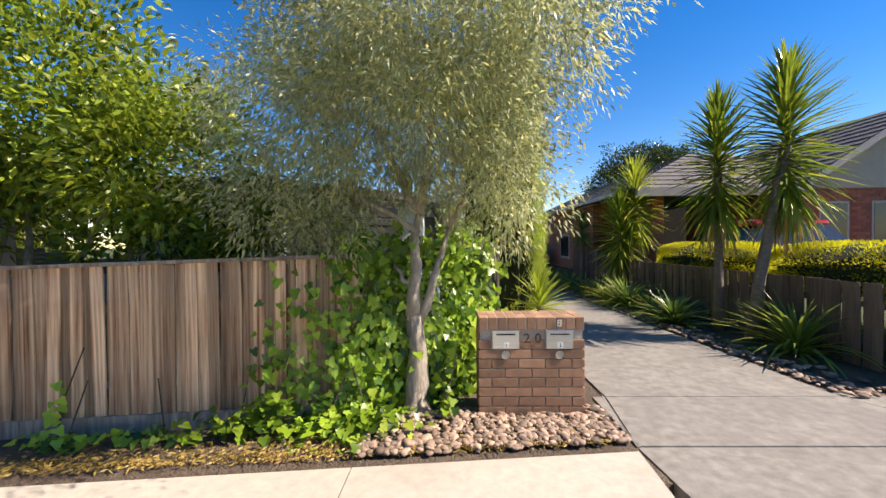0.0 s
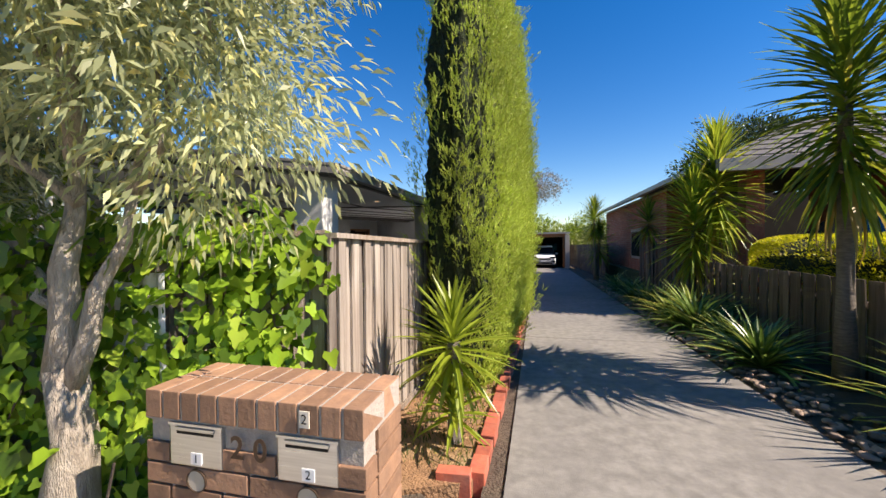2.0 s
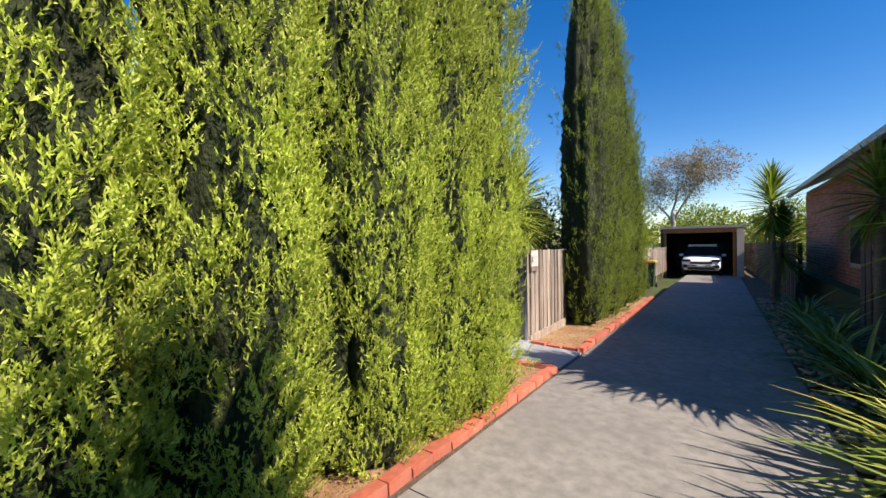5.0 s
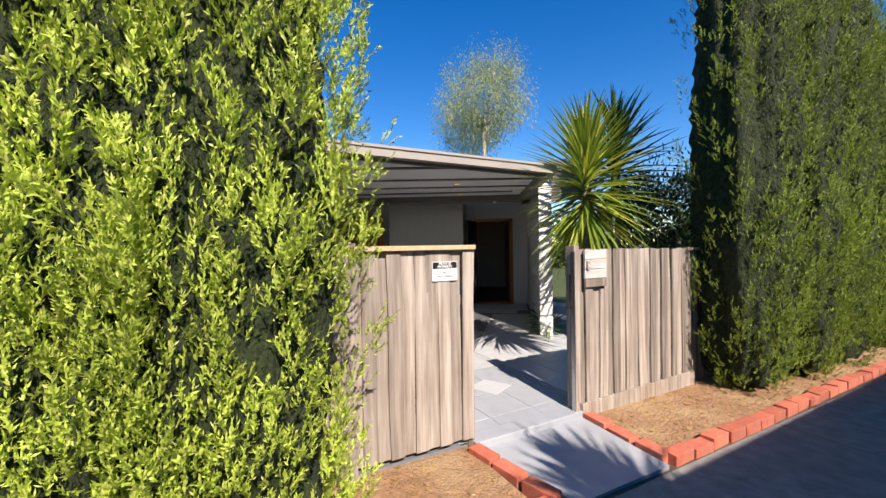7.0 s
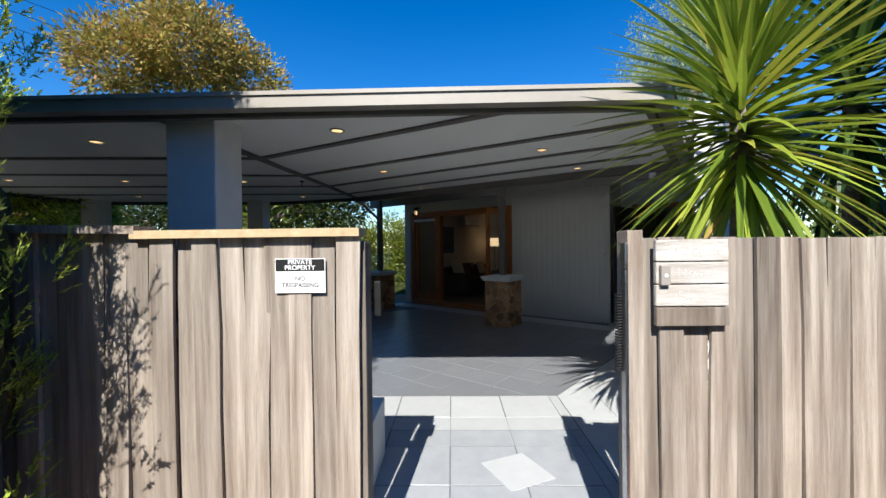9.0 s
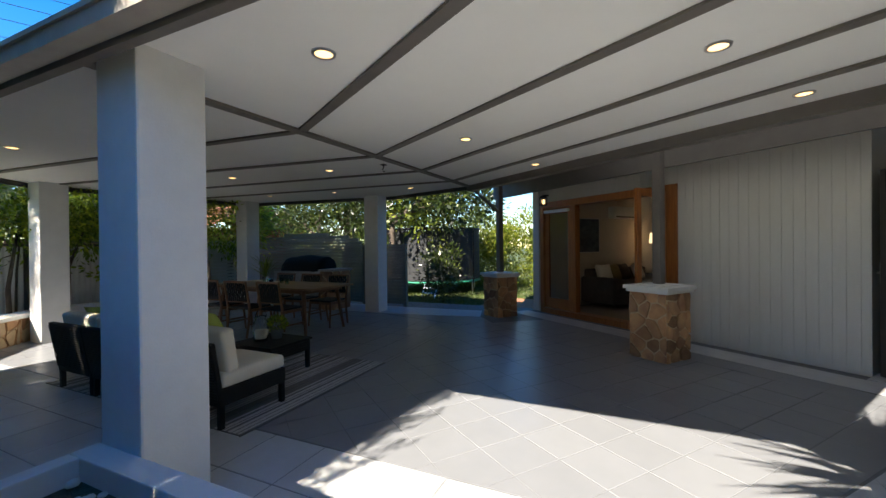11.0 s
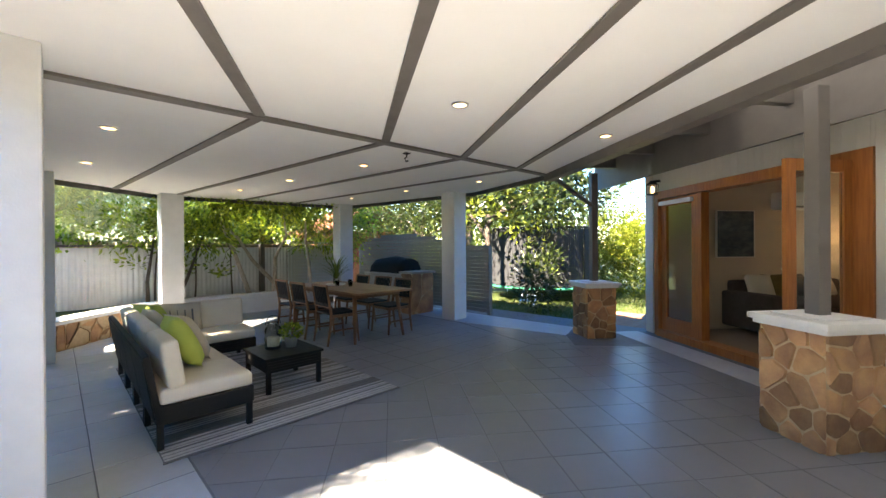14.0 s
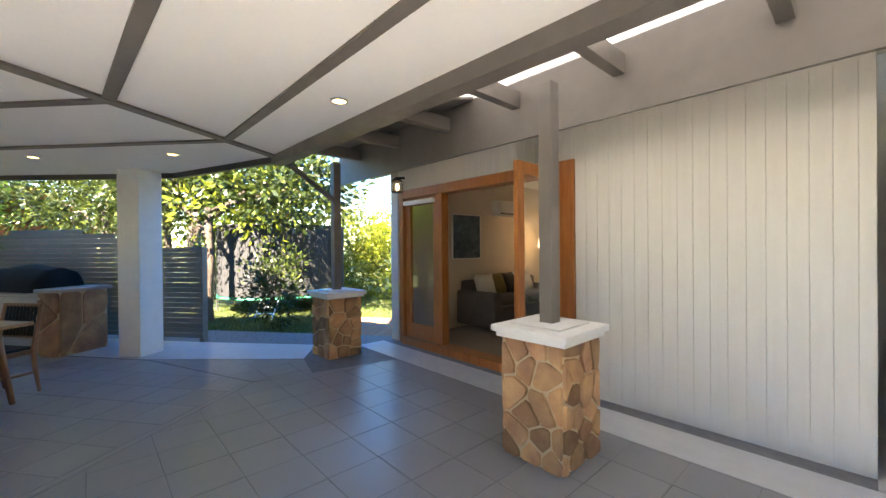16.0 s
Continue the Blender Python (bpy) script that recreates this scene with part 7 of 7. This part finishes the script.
def roof_plane(parent, quad, mat_, rows, name="roof"):
    """A tiled roof plane: overlapping courses between the eave (first two corners) and the ridge (last two)."""
    a, b_, c, d = [Vector(v) for v in quad]
    nrm = (b_ - a).cross(d - a).normalized()
    bm = bmesh.new()
    for i in range(rows):
        t0, t1 = i / rows, (i + 1.15) / rows
        p = [a.lerp(d, t0) + nrm * 0.035, b_.lerp(c, t0) + nrm * 0.035, b_.lerp(c, min(t1, 1)) + nrm * 0.004, a.lerp(d, min(t1, 1)) + nrm * 0.004]
        n = max(2, int((p[1] - p[0]).length / 0.3))
        for k in range(n):
            q = [p[0].lerp(p[1], k / n + 0.002), p[0].lerp(p[1], (k + 1) / n - 0.002), p[3].lerp(p[2], (k + 1) / n - 0.002), p[3].lerp(p[2], k / n + 0.002)]
            lo = [v - nrm * 0.03 for v in q[:2]]
            vs = [bm.verts.new(v) for v in q + lo]
            bm.faces.new(vs[:4])
            bm.faces.new((vs[4], vs[5], vs[1], vs[0]))
    base = [bm.verts.new(v - nrm * 0.02) for v in (a, b_, c, d)]
    bm.faces.new(base)
    return part(name, bm, mat_, parent)


roof_plane(nb, [(2.0, 19.0, 3.2), (2.0, 4.2, 3.2), (6.5, 8.6, 5.2), (6.5, 19.0, 5.2)], ROOF_TILE, 14)
roof_plane(nb, [(2.0, 4.2, 3.2), (8.0, 4.2, 3.2), (8.0, 8.6, 5.2), (6.5, 8.6, 5.2)], ROOF_TILE, 10)
roof_plane(nb, [(gx0 - 0.5, 9.0, 2.95), (gx0 - 0.5, gy - 0.4, 2.95), ((gx0 + gx1) / 2, gy - 0.4, 5.35), ((gx0 + gx1) / 2, 9.0, 5.35)], ROOF_TILE, 14)
roof_plane(nb, [(gx1 + 0.5, gy - 0.4, 2.95), (gx1 + 0.5, 9.0, 2.95), ((gx0 + gx1) / 2, 9.0, 5.35), ((gx0 + gx1) / 2, gy - 0.4, 5.35)], ROOF_TILE, 14)
for x0, x1 in ((gx0 - 0.5, (gx0 + gx1) / 2), (gx1 + 0.5, (gx0 + gx1) / 2)):
    bg = bmesh.new()
    vs = [bg.verts.new(v) for v in ((x0, gy - 0.46, 2.78), (x1, gy - 0.46, 5.2), (x1, gy - 0.46, 5.38), (x0, gy - 0.46, 2.96), (x0, gy - 0.42, 2.78), (x1, gy - 0.42, 5.2), (x1, gy - 0.42, 5.38), (x0, gy - 0.42, 2.96))]
    for f in ((0, 1, 2, 3), (7, 6, 5, 4), (0, 4, 5, 1), (3, 2, 6, 7)):
        bg.faces.new([vs[k] for k in f])
    part("barge_board", bg, GUTTER, nb, "grey barge board")
part("gutter", bx(1.92, 2.05, 4.2, 19.0, 3.1, 3.22), GUTTER, nb)

# golden hedge behind the boundary fence
for k, (y0, y1) in enumerate(((-3.6, -0.2), (-0.1, 3.6))):
    gh = thing("golden_hedge", (2.95, (y0 + y1) / 2, NZ), "clipped golden yellow hedge above the dark fence", "hedge", "golden hedges")
    # Dark solid core paints in the shade deep inside the hedge.
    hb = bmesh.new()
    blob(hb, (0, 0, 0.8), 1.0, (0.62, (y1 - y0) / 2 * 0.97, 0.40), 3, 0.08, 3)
    part("inner_foliage", hb, CYP_SHADE_CORE, gh)
    rng = np.random.default_rng(200 + k)
    p, d = in_ball(rng, 26000, 0.9)
    e = np.sign(p) * np.abs(p) ** 0.6
    at = e * np.array([0.62, (y1 - y0) / 2, 0.42]) + np.array([0, 0, 0.80])
    link("foliage", leaf_mesh("foliage", at, d + rng.normal(size=d.shape) * 0.5 + [0, 0, 0.6], 0.05, 0.016, rng), GOLDEN, gh)


def car(name, at, rz, paint, label, suv=True):
    """A car: lofted body with glasshouse, lamps, grille, wheels, mirrors and plate. Nose to -y."""
    c = thing(name, at, label, "car", rz=rz)
    st = [(-2.25, 0.42, 0.74, 0.62), (-2.2, 0.32, 0.92, 0.80), (-1.9, 0.3, 1.0, 0.9), (-1.15, 0.3, 1.07, 0.92), (-0.9, 0.3, 1.09, 0.92), (0.8, 0.3, 1.1, 0.92), (1.9, 0.32, 1.08, 0.9), (2.2, 0.4, 1.0, 0.85)]
    b = bmesh.new()
    rings = []
    for y, z0, z1, w in st:
        rings.append([b.verts.new(v) for v in ((-w * 0.9, y, z0), (-w, y, z0 + 0.18), (-w, y, z1 - 0.22), (-w * 0.93, y, z1 - 0.03), (-w * 0.5, y, z1 + 0.015), (w * 0.5, y, z1 + 0.015), (w * 0.93, y, z1 - 0.03), (w, y, z1 - 0.22), (w, y, z0 + 0.18), (w * 0.9, y, z0))])
    for p, q in zip(rings, rings[1:]):
        for k in range(10):
            b.faces.new((p[k], p[(k + 1) % 10], q[(k + 1) % 10], q[k]))
    b.faces.new(rings[0])
    b.faces.new(rings[-1][::-1])
    body = part("body", b, paint, c, smooth=True)
    gs = [(-1.2, 1.04, 0.86, 0.78), (-0.45, 1.6, 0.70, 0.62), (0.2, 1.67, 0.70, 0.6), (1.4, 1.6, 0.68, 0.6), (2.05, 1.06, 0.82, 0.74)]
    g_ = bmesh.new()
    rr4 = [[g_.verts.new(v) for v in ((-0.88, y, 1.03), (-w, y, z - 0.03), (-w2_ * 0.8, y, z + 0.005), (w2_ * 0.8, y, z + 0.005), (w, y, z - 0.03), (0.88, y, 1.03))] for y, z, w, w2_ in gs]
    for p, q in zip(rr4, rr4[1:]):
        for k in range(5):
            g_.faces.new((p[k], p[k + 1], q[k + 1], q[k]))
    part("glasshouse", g_, DARK_GLASS, c)
    part("roof_panel", bx(-0.69, 0.69, -0.5, 1.5, 1.565, 1.70, 0.05), paint, c)
    for sx in (-1, 1):
        for y in (-1.42, 1.38):
            w_ = part("wheel", lathe(bmesh.new(), [(0.22, -0.11), (0.34, -0.1), (0.36, -0.05), (0.36, 0.05), (0.34, 0.1), (0.22, 0.11)], 24), RUBBER, c, m=pose(sx * 0.82, y, 0.36, 0, 90, 0))
            part("rim", lathe(bmesh.new(), [(0.21, -0.115), (0.05, -0.12), (0.05, 0.12), (0.21, 0.115)], 10), STEEL, w_)
        part("headlight", bx(sx * 0.66 - 0.19, sx * 0.66 + 0.19, -2.27, -2.12, 0.78, 0.9, 0.03), DARK_GLASS, c, "swept headlight")
        part("mirror", bx(sx * 1.0 - 0.1, sx * 1.0 + 0.1, -0.85, -0.72, 1.02, 1.16, 0.03), paint, c)
        part("fog_lamp", bx(sx * 0.72 - 0.1, sx * 0.72 + 0.1, -2.265, -2.2, 0.45, 0.62, 0.02), BLACK, c)
        part("tail_light", bx(sx * 0.7 - 0.15, sx * 0.7 + 0.15, 2.15, 2.23, 0.85, 0.98, 0.02), CAR_RED, c)
    part("grille", bx(-0.5, 0.5, -2.275, -2.2, 0.66, 0.78, 0.02), BLACK, c, "black upper grille")
    part("lower_grille", bx(-0.62, 0.62, -2.27, -2.2, 0.34, 0.5, 0.03), BLACK, c)
    part("number_plate", bx(-0.19, 0.19, -2.285, -2.272, 0.53, 0.64, 0.003), SIGN_WHITE, c)
    return c


car("red_car", (4.9, 2.2, NZ + 0.02), 100, CAR_RED, "glossy red car parked behind the golden hedge")
car("white_car", (-1.0, 26.7, gz(26.7)), 0, CAR_WHITE, "white suv parked nose out under the carport")

# ---- carport at the end of the driveway ----
ZG = gz(27.0)
cp = thing("carport", (0, 0, 0), "timber framed carport, its shaded interior coloured dark", "carport")
for x in (-2.72, 0.45):
    part("post", bx(x - 0.06, x + 0.06, 24.9, 25.02, ZG - 0.2, ZG + 2.35, 0.004), CEDAR, cp)
part("beam", bx(-2.85, 0.6, 24.88, 25.04, ZG + 2.35, ZG + 2.58, 0.004), CEDAR, cp)
part("roof", bx(-2.95, 0.9, 24.7, 32.0, ZG + 2.6, ZG + 2.72), GUTTER, cp)
# Ceiling and back wall coloured dark to paint in the shade under the roof.
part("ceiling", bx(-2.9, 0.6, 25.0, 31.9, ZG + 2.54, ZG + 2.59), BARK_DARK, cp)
part("back_wall", bx(-2.9, 0.8, 31.8, 31.95, ZG - 0.2, ZG + 2.55), DARK_DOOR_SHADE, cp)
part("side_wall", bx(-2.95, -2.85, 25.05, 31.8, ZG - 0.2, ZG + 2.55), PALING_DARK, cp)
part("side_wall", bx(0.55, 0.65, 25.05, 31.8, ZG - 0.2, ZG + 2.55), PALING_DARK, cp)
part("brick_pier", bx(0.55, 0.85, 24.6, 24.95, ZG - 0.2, ZG + 2.5, 0.005), MORTAR, cp)
bf = thing("storage_board", (-0.1, 31.6, ZG), "blue board leaning at the carport's back wall", "board")
part("panel", bx(-0.6, 0.4, 0, 0.05, 1.2, 1.9, 0.004), mat("blue_board", (0.05, 0.25, 0.35), (0.04, 0.2, 0.3), 5, 0.6), bf)
def wheelie_bin(x, y, lid, label):
    wb = thing("wheelie_bin", (x, y, gz(y)), label, "bin", "wheelie bins")
    b = bmesh.new()
    lathe(b, [(0.28, 0.06), (0.36, 0.95)], 4)
    part("body", b, PLASTIC_GREEN, wb, m=pose(0, 0, 0, 0, 0, 45))
    part("lid", bx(-0.3, 0.3, -0.34, 0.3, 0.95, 1.03, 0.02), lid, wb, "hinged plastic lid")
    part("handle", tube(bmesh.new(), [(-0.2, 0.33, 0.98), (0.2, 0.33, 0.98)], 0.02, 8), PLASTIC_GREEN, wb)
    for sx in (-1, 1):
        part("wheel", lathe(bmesh.new(), [(0.1, -0.03), (0.1, 0.03)], 16), RUBBER, wb, m=pose(sx * 0.25, 0.26, 0.1, 0, 90, 0))


wheelie_bin(-2.35, 15.9, YELLOW, "green wheelie bin with a yellow lid by the driveway")
wheelie_bin(-2.5, 15.1, CAR_RED, "green wheelie bin with a red lid by the driveway")


# ---- trees all round ----
def tree(name, x, y, base, label, trunk_h, trunk_r, blobs, clumps, per, leaf, width, mat_, seed, bark=BARK_DARK, **kw):
    t = thing(name, (x, y, base), label, "tree")
    rr2 = random.Random(seed)
    part("trunk", tube(bmesh.new(), wobble((0, 0, -0.3), (rr2.uniform(-0.1, 0.1), 0, trunk_h), 5, trunk_r * 0.6, rr2), [trunk_r * 1.3, trunk_r, trunk_r * 0.9, trunk_r * 0.8, trunk_r * 0.7, trunk_r * 0.55], 10), bark, t, smooth=True)
    for bl in blobs:
        e = Vector(bl[:3])
        part("limb", tube(bmesh.new(), wobble((0, 0, trunk_h * rr2.uniform(0.7, 0.98)), e, 4, 0.12, rr2), [trunk_r * 0.55, trunk_r * 0.42, trunk_r * 0.33, trunk_r * 0.22, trunk_r * 0.1], 8), bark, t, smooth=True)
    crown(t, blobs, clumps, per, leaf, width, mat_, seed, **kw)
    return t


# over the patio roof
tree("birch_tree", -17.5, 14.5, 0, "pale green weeping birch behind the house", 7.6, 0.16, [(0, 0, 9.3, 2.6, 2.6, 2.0), (0.6, 0.3, 11.0, 1.4, 1.4, 1.0), (-1.7, 0, 8.0, 1.9, 1.9, 1.7)], 1000, 26, 0.10, 0.04, BIRCH, 301, BARK, rc=0.42, droop=0.7, up=-0.6, hollow=0.3, flat=1.8)
tree("golden_tree", -19.2, -7.9, 0.7, "round tree with golden green foliage beyond the roof", 7.0, 0.25, [(0, 0, 10.2, 2.4, 2.4, 2.0), (-1.2, 2.2, 9.2, 1.7, 1.7, 1.4), (1.0, -2.4, 9.2, 2.0, 2.0, 1.6)], 900, 24, 0.24, 0.1, AUTUMN, 302, rc=0.5, hollow=0.5)
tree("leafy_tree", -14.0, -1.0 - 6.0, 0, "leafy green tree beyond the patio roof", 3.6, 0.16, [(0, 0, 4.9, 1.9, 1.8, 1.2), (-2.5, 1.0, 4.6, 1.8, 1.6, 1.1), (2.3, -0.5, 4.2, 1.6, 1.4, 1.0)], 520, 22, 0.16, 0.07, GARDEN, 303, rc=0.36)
tree("bronze_tree", -19.0, 3.5, 0, "bronze leaved tree beyond the roof", 4.2, 0.15, [(0, 0, 5.6, 1.5, 1.5, 1.2)], 260, 22, 0.13, 0.05, GUM, 304, rc=0.35)
tree("garden_tree", -4.0, 9.3, 0, "dark green shrub tree behind the gate fence", 1.3, 0.07, [(0, 0, 1.6, 1.2, 0.9, 1.1), (-0.9, 0.8, 1.9, 1.1, 1.0, 1.0), (0.5, -0.9, 1.2, 0.7, 0.7, 0.8)], 420, 22, 0.11, 0.04, BROAD_DARK, 309, rc=0.26, hollow=0.25)
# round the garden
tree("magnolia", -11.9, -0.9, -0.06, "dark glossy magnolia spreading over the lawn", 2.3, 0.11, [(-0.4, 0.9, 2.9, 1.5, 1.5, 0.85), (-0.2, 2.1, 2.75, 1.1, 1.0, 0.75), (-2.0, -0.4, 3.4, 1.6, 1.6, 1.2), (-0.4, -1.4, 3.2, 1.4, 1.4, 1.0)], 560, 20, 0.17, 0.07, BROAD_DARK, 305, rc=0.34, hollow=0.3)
# Paler leaf copy: sunlit parts of the crown, put into the leaf colour.
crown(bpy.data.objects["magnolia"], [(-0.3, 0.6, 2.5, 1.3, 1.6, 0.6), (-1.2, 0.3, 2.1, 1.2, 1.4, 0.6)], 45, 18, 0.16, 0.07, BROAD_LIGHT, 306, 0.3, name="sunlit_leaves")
tree("screen_tree", -12.3, -3.8, -0.06, "dark tree massed behind the slat screen", 2.2, 0.1, [(0, 0, 2.6, 1.6, 2.0, 1.0), (-0.6, -2.4, 2.9, 1.6, 1.8, 1.2), (0.2, 1.8, 2.4, 1.1, 1.2, 0.8)], 460, 22, 0.13, 0.045, BROAD_DARK, 307, rc=0.32, hollow=0.3)
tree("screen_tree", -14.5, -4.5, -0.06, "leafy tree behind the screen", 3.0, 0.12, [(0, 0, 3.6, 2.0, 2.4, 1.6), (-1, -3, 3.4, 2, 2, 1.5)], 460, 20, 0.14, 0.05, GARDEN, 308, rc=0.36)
for k, (x, y, s) in enumerate(((-16.5, 1.6, 1.2), (-17.3, 3.2, 1.3), (-18.0, 5.2, 1.4), (-16.2, 0.2, 1.0), (-19.5, -1.5, 1.8), (-18.5, -4.0, 2.0))):
    b_ = thing("bush", (x, y, -0.1), "sunlit yellow-green bush along the lawn", "bush", "bushes along the lawn")
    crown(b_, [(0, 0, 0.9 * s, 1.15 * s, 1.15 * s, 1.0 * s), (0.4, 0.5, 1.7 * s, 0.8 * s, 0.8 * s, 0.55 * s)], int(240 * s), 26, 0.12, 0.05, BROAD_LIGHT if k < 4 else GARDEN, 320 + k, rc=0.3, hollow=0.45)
for k, (x, y) in enumerate(((-14.6, 2.9), (-15.2, 3.7))):
    st_ = thing("grass_clump", (x, y, -0.06), "tall pale strap grass at the lawn's edge", "plant")
    rosette(st_, (0, 0, 0), 0.95, 0.03, 90, 90 + k, BROAD_LIGHT, 45, 88, (0.2, 0.8), 0.05, single=True)
tf = thing("fern_shrub", (-11.3, 0.95, -0.06), "dark leafy shrub beside the slat screen", "shrub")
crown(tf, [(0, 0, 0.55, 0.5, 0.4, 0.5), (-0.5, -0.3, 0.8, 0.6, 0.5, 0.7)], 110, 22, 0.10, 0.035, BROAD_DARK, 330, rc=0.2, hollow=0.1)
# saplings before the metal sheets
for k, (x, y, h) in enumerate(((-6.0, -3.72, 1.3), (-6.7, -3.78, 1.15), (-5.3, -3.62, 1.35))):
    tree("espalier_sapling", x, y, 0.35, "thin leafy sapling trained before the metal fence", h, 0.018, [(0, 0, h + 0.25, 0.4, 0.15, 0.25), (0.2, 0.03, h * 0.55, 0.2, 0.08, 0.12)], 26, 16, 0.10, 0.05, BROAD, 340 + k, rc=0.15, hollow=0.1)
tree("street_tree", -6.0, -13.0, 0.0, "leafy tree across the street beyond the fence", 2.4, 0.12, [(0, 0, 3.2, 2.4, 1.6, 1.3), (-3.0, 0.3, 2.8, 1.8, 1.4, 1.1), (2.6, 0.2, 3.0, 1.8, 1.4, 1.1)], 460, 22, 0.2, 0.09, BROAD, 351, rc=0.4, hollow=0.25)
tree("street_tree", -11.0, -12.5, 0.0, "sunlit leafy tree across the street", 2.2, 0.12, [(0, 0, 2.9, 2.0, 1.5, 1.0), (2.2, 0.2, 2.6, 1.5, 1.3, 0.9)], 360, 22, 0.2, 0.09, BROAD, 352, rc=0.4, hollow=0.3)
nh = thing("neighbour_house", (0, 0, 0), "brick house with a terracotta roof beyond the fence", "house")
part("wall", bx(-15.5, -11.5, -11.2, -8.2, 0, 2.1), RED_BRICK, nh)
roof_plane(nh, [(-11.1, -11.6, 2.0), (-11.1, -7.8, 2.0), (-13.5, -7.8, 3.2), (-13.5, -11.6, 3.2)], ROOF_RED, 8)
roof_plane(nh, [(-15.9, -7.8, 2.0), (-15.9, -11.6, 2.0), (-13.5, -11.6, 3.2), (-13.5, -7.8, 3.2)], ROOF_RED, 8)
# beyond the carport and the brick house
tree("gum_tree", -3.6, 38.0, -0.6, "brownish gum tree rising behind the carport", 4.5, 0.22, [(0.5, 0, 7.4, 2.4, 2.0, 2.0), (2.6, 0.5, 8.2, 2.2, 1.8, 1.8), (-1.8, 1, 6.2, 2.0, 1.6, 1.6)], 700, 24, 0.18, 0.06, GUM, 361, BARK, rc=0.45, hollow=0.3)
tree("garden_tree", 1.6, 33.5, -0.5, "green shrub tree beside the carport", 1.4, 0.1, [(0, 0, 1.9, 1.3, 1.2, 0.9), (1.8, 1, 2.0, 1.4, 1.4, 1.1)], 260, 22, 0.14, 0.06, BROAD_LIGHT, 362, rc=0.35)
tree("pepper_tree", 10.5, 21.0, 0.3, "large dark green tree behind the brick house", 5.5, 0.3, [(0, 0, 6.4, 2.8, 2.6, 1.8), (-2.2, -1, 5.2, 1.8, 1.7, 1.3), (2.5, 1, 6.8, 2.4, 2.2, 1.6)], 860, 24, 0.2, 0.08, BROAD_DARK, 363, rc=0.5)
for k, (x, y) in enumerate(((-12, 52), (-4, 56), (4, 54), (12, 50), (-22, 46), (22, 48))):
    far = thing("far_trees", (x, y, -0.8), "distant trees beyond the carport", "trees", "distant trees", kind="stuff")
    crown(far, [(0, 0, 2.6, 5.5, 3.0, 2.6), (2, 0, 4.4, 3.2, 2.0, 2.0)], 420, 18, 0.35, 0.16, BROAD, 370 + k, rc=0.8)
for k, (x, y, s) in enumerate(((-26, 10, 3.2), (-24, -9, 3.0), (-30, 3, 3.4), (-12, -14, 2.6), (-20, -14, 3), (-20, 22, 3))):
    far = thing("far_trees", (x, y, -0.6), "trees closing the view beyond the garden", "trees", "garden boundary trees", kind="stuff")
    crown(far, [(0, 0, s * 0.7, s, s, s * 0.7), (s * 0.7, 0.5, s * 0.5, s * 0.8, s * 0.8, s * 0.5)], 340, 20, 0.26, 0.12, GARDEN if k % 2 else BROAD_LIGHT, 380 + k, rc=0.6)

# lawn blades
rng = np.random.default_rng(9)
n = 26000
x, y = rng.uniform(-17.5, -10.1, n), rng.uniform(-2.0, 4.0, n)
keep = ~((x > -12.65) & (y > 1.95)) & ~((x > -10.35) & (y < 0.6))
at = np.stack([x, y, np.full(n, -0.06)], 1)[keep]
tagged(link("lawn_grass", leaf_mesh("lawn_grass", at, rng.normal(size=(len(at), 3)) * 0.35 + [0, 0, 1], 0.07, 0.012, rng), GRASS), "short lawn with sunlit patches", "grass", kind="stuff")

# overhead wires
pw = thing("power_line", (0, 0, 0), "thin overhead power wires strung between far poles", "cable")
for dz, dx in ((0.0, 0.0), (0.6, 0.6), (-0.7, -0.5), (1.1, 1.4)):
    part("wire", tube(bmesh.new(), [Vector((-7 - 48 * t + dx, -21.4 + 30.1 * t, 11.6 + dz - 2.2 * t * (1 - t))) for t in np.linspace(0, 1, 14)], 0.014, 4), BLACK, pw)
for x, y in ((-7, -21.4), (-55, 8.7)):
    part("pole", tube(bmesh.new(), [(x, y, -0.6), (x, y, 12.9)], [0.16, 0.11], 10), BARK_DARK, pw)
    part("crossarm", bx(x - 1.0, x + 1.8, y - 0.06, y + 0.06, 11.4, 11.55), BARK_DARK, pw)
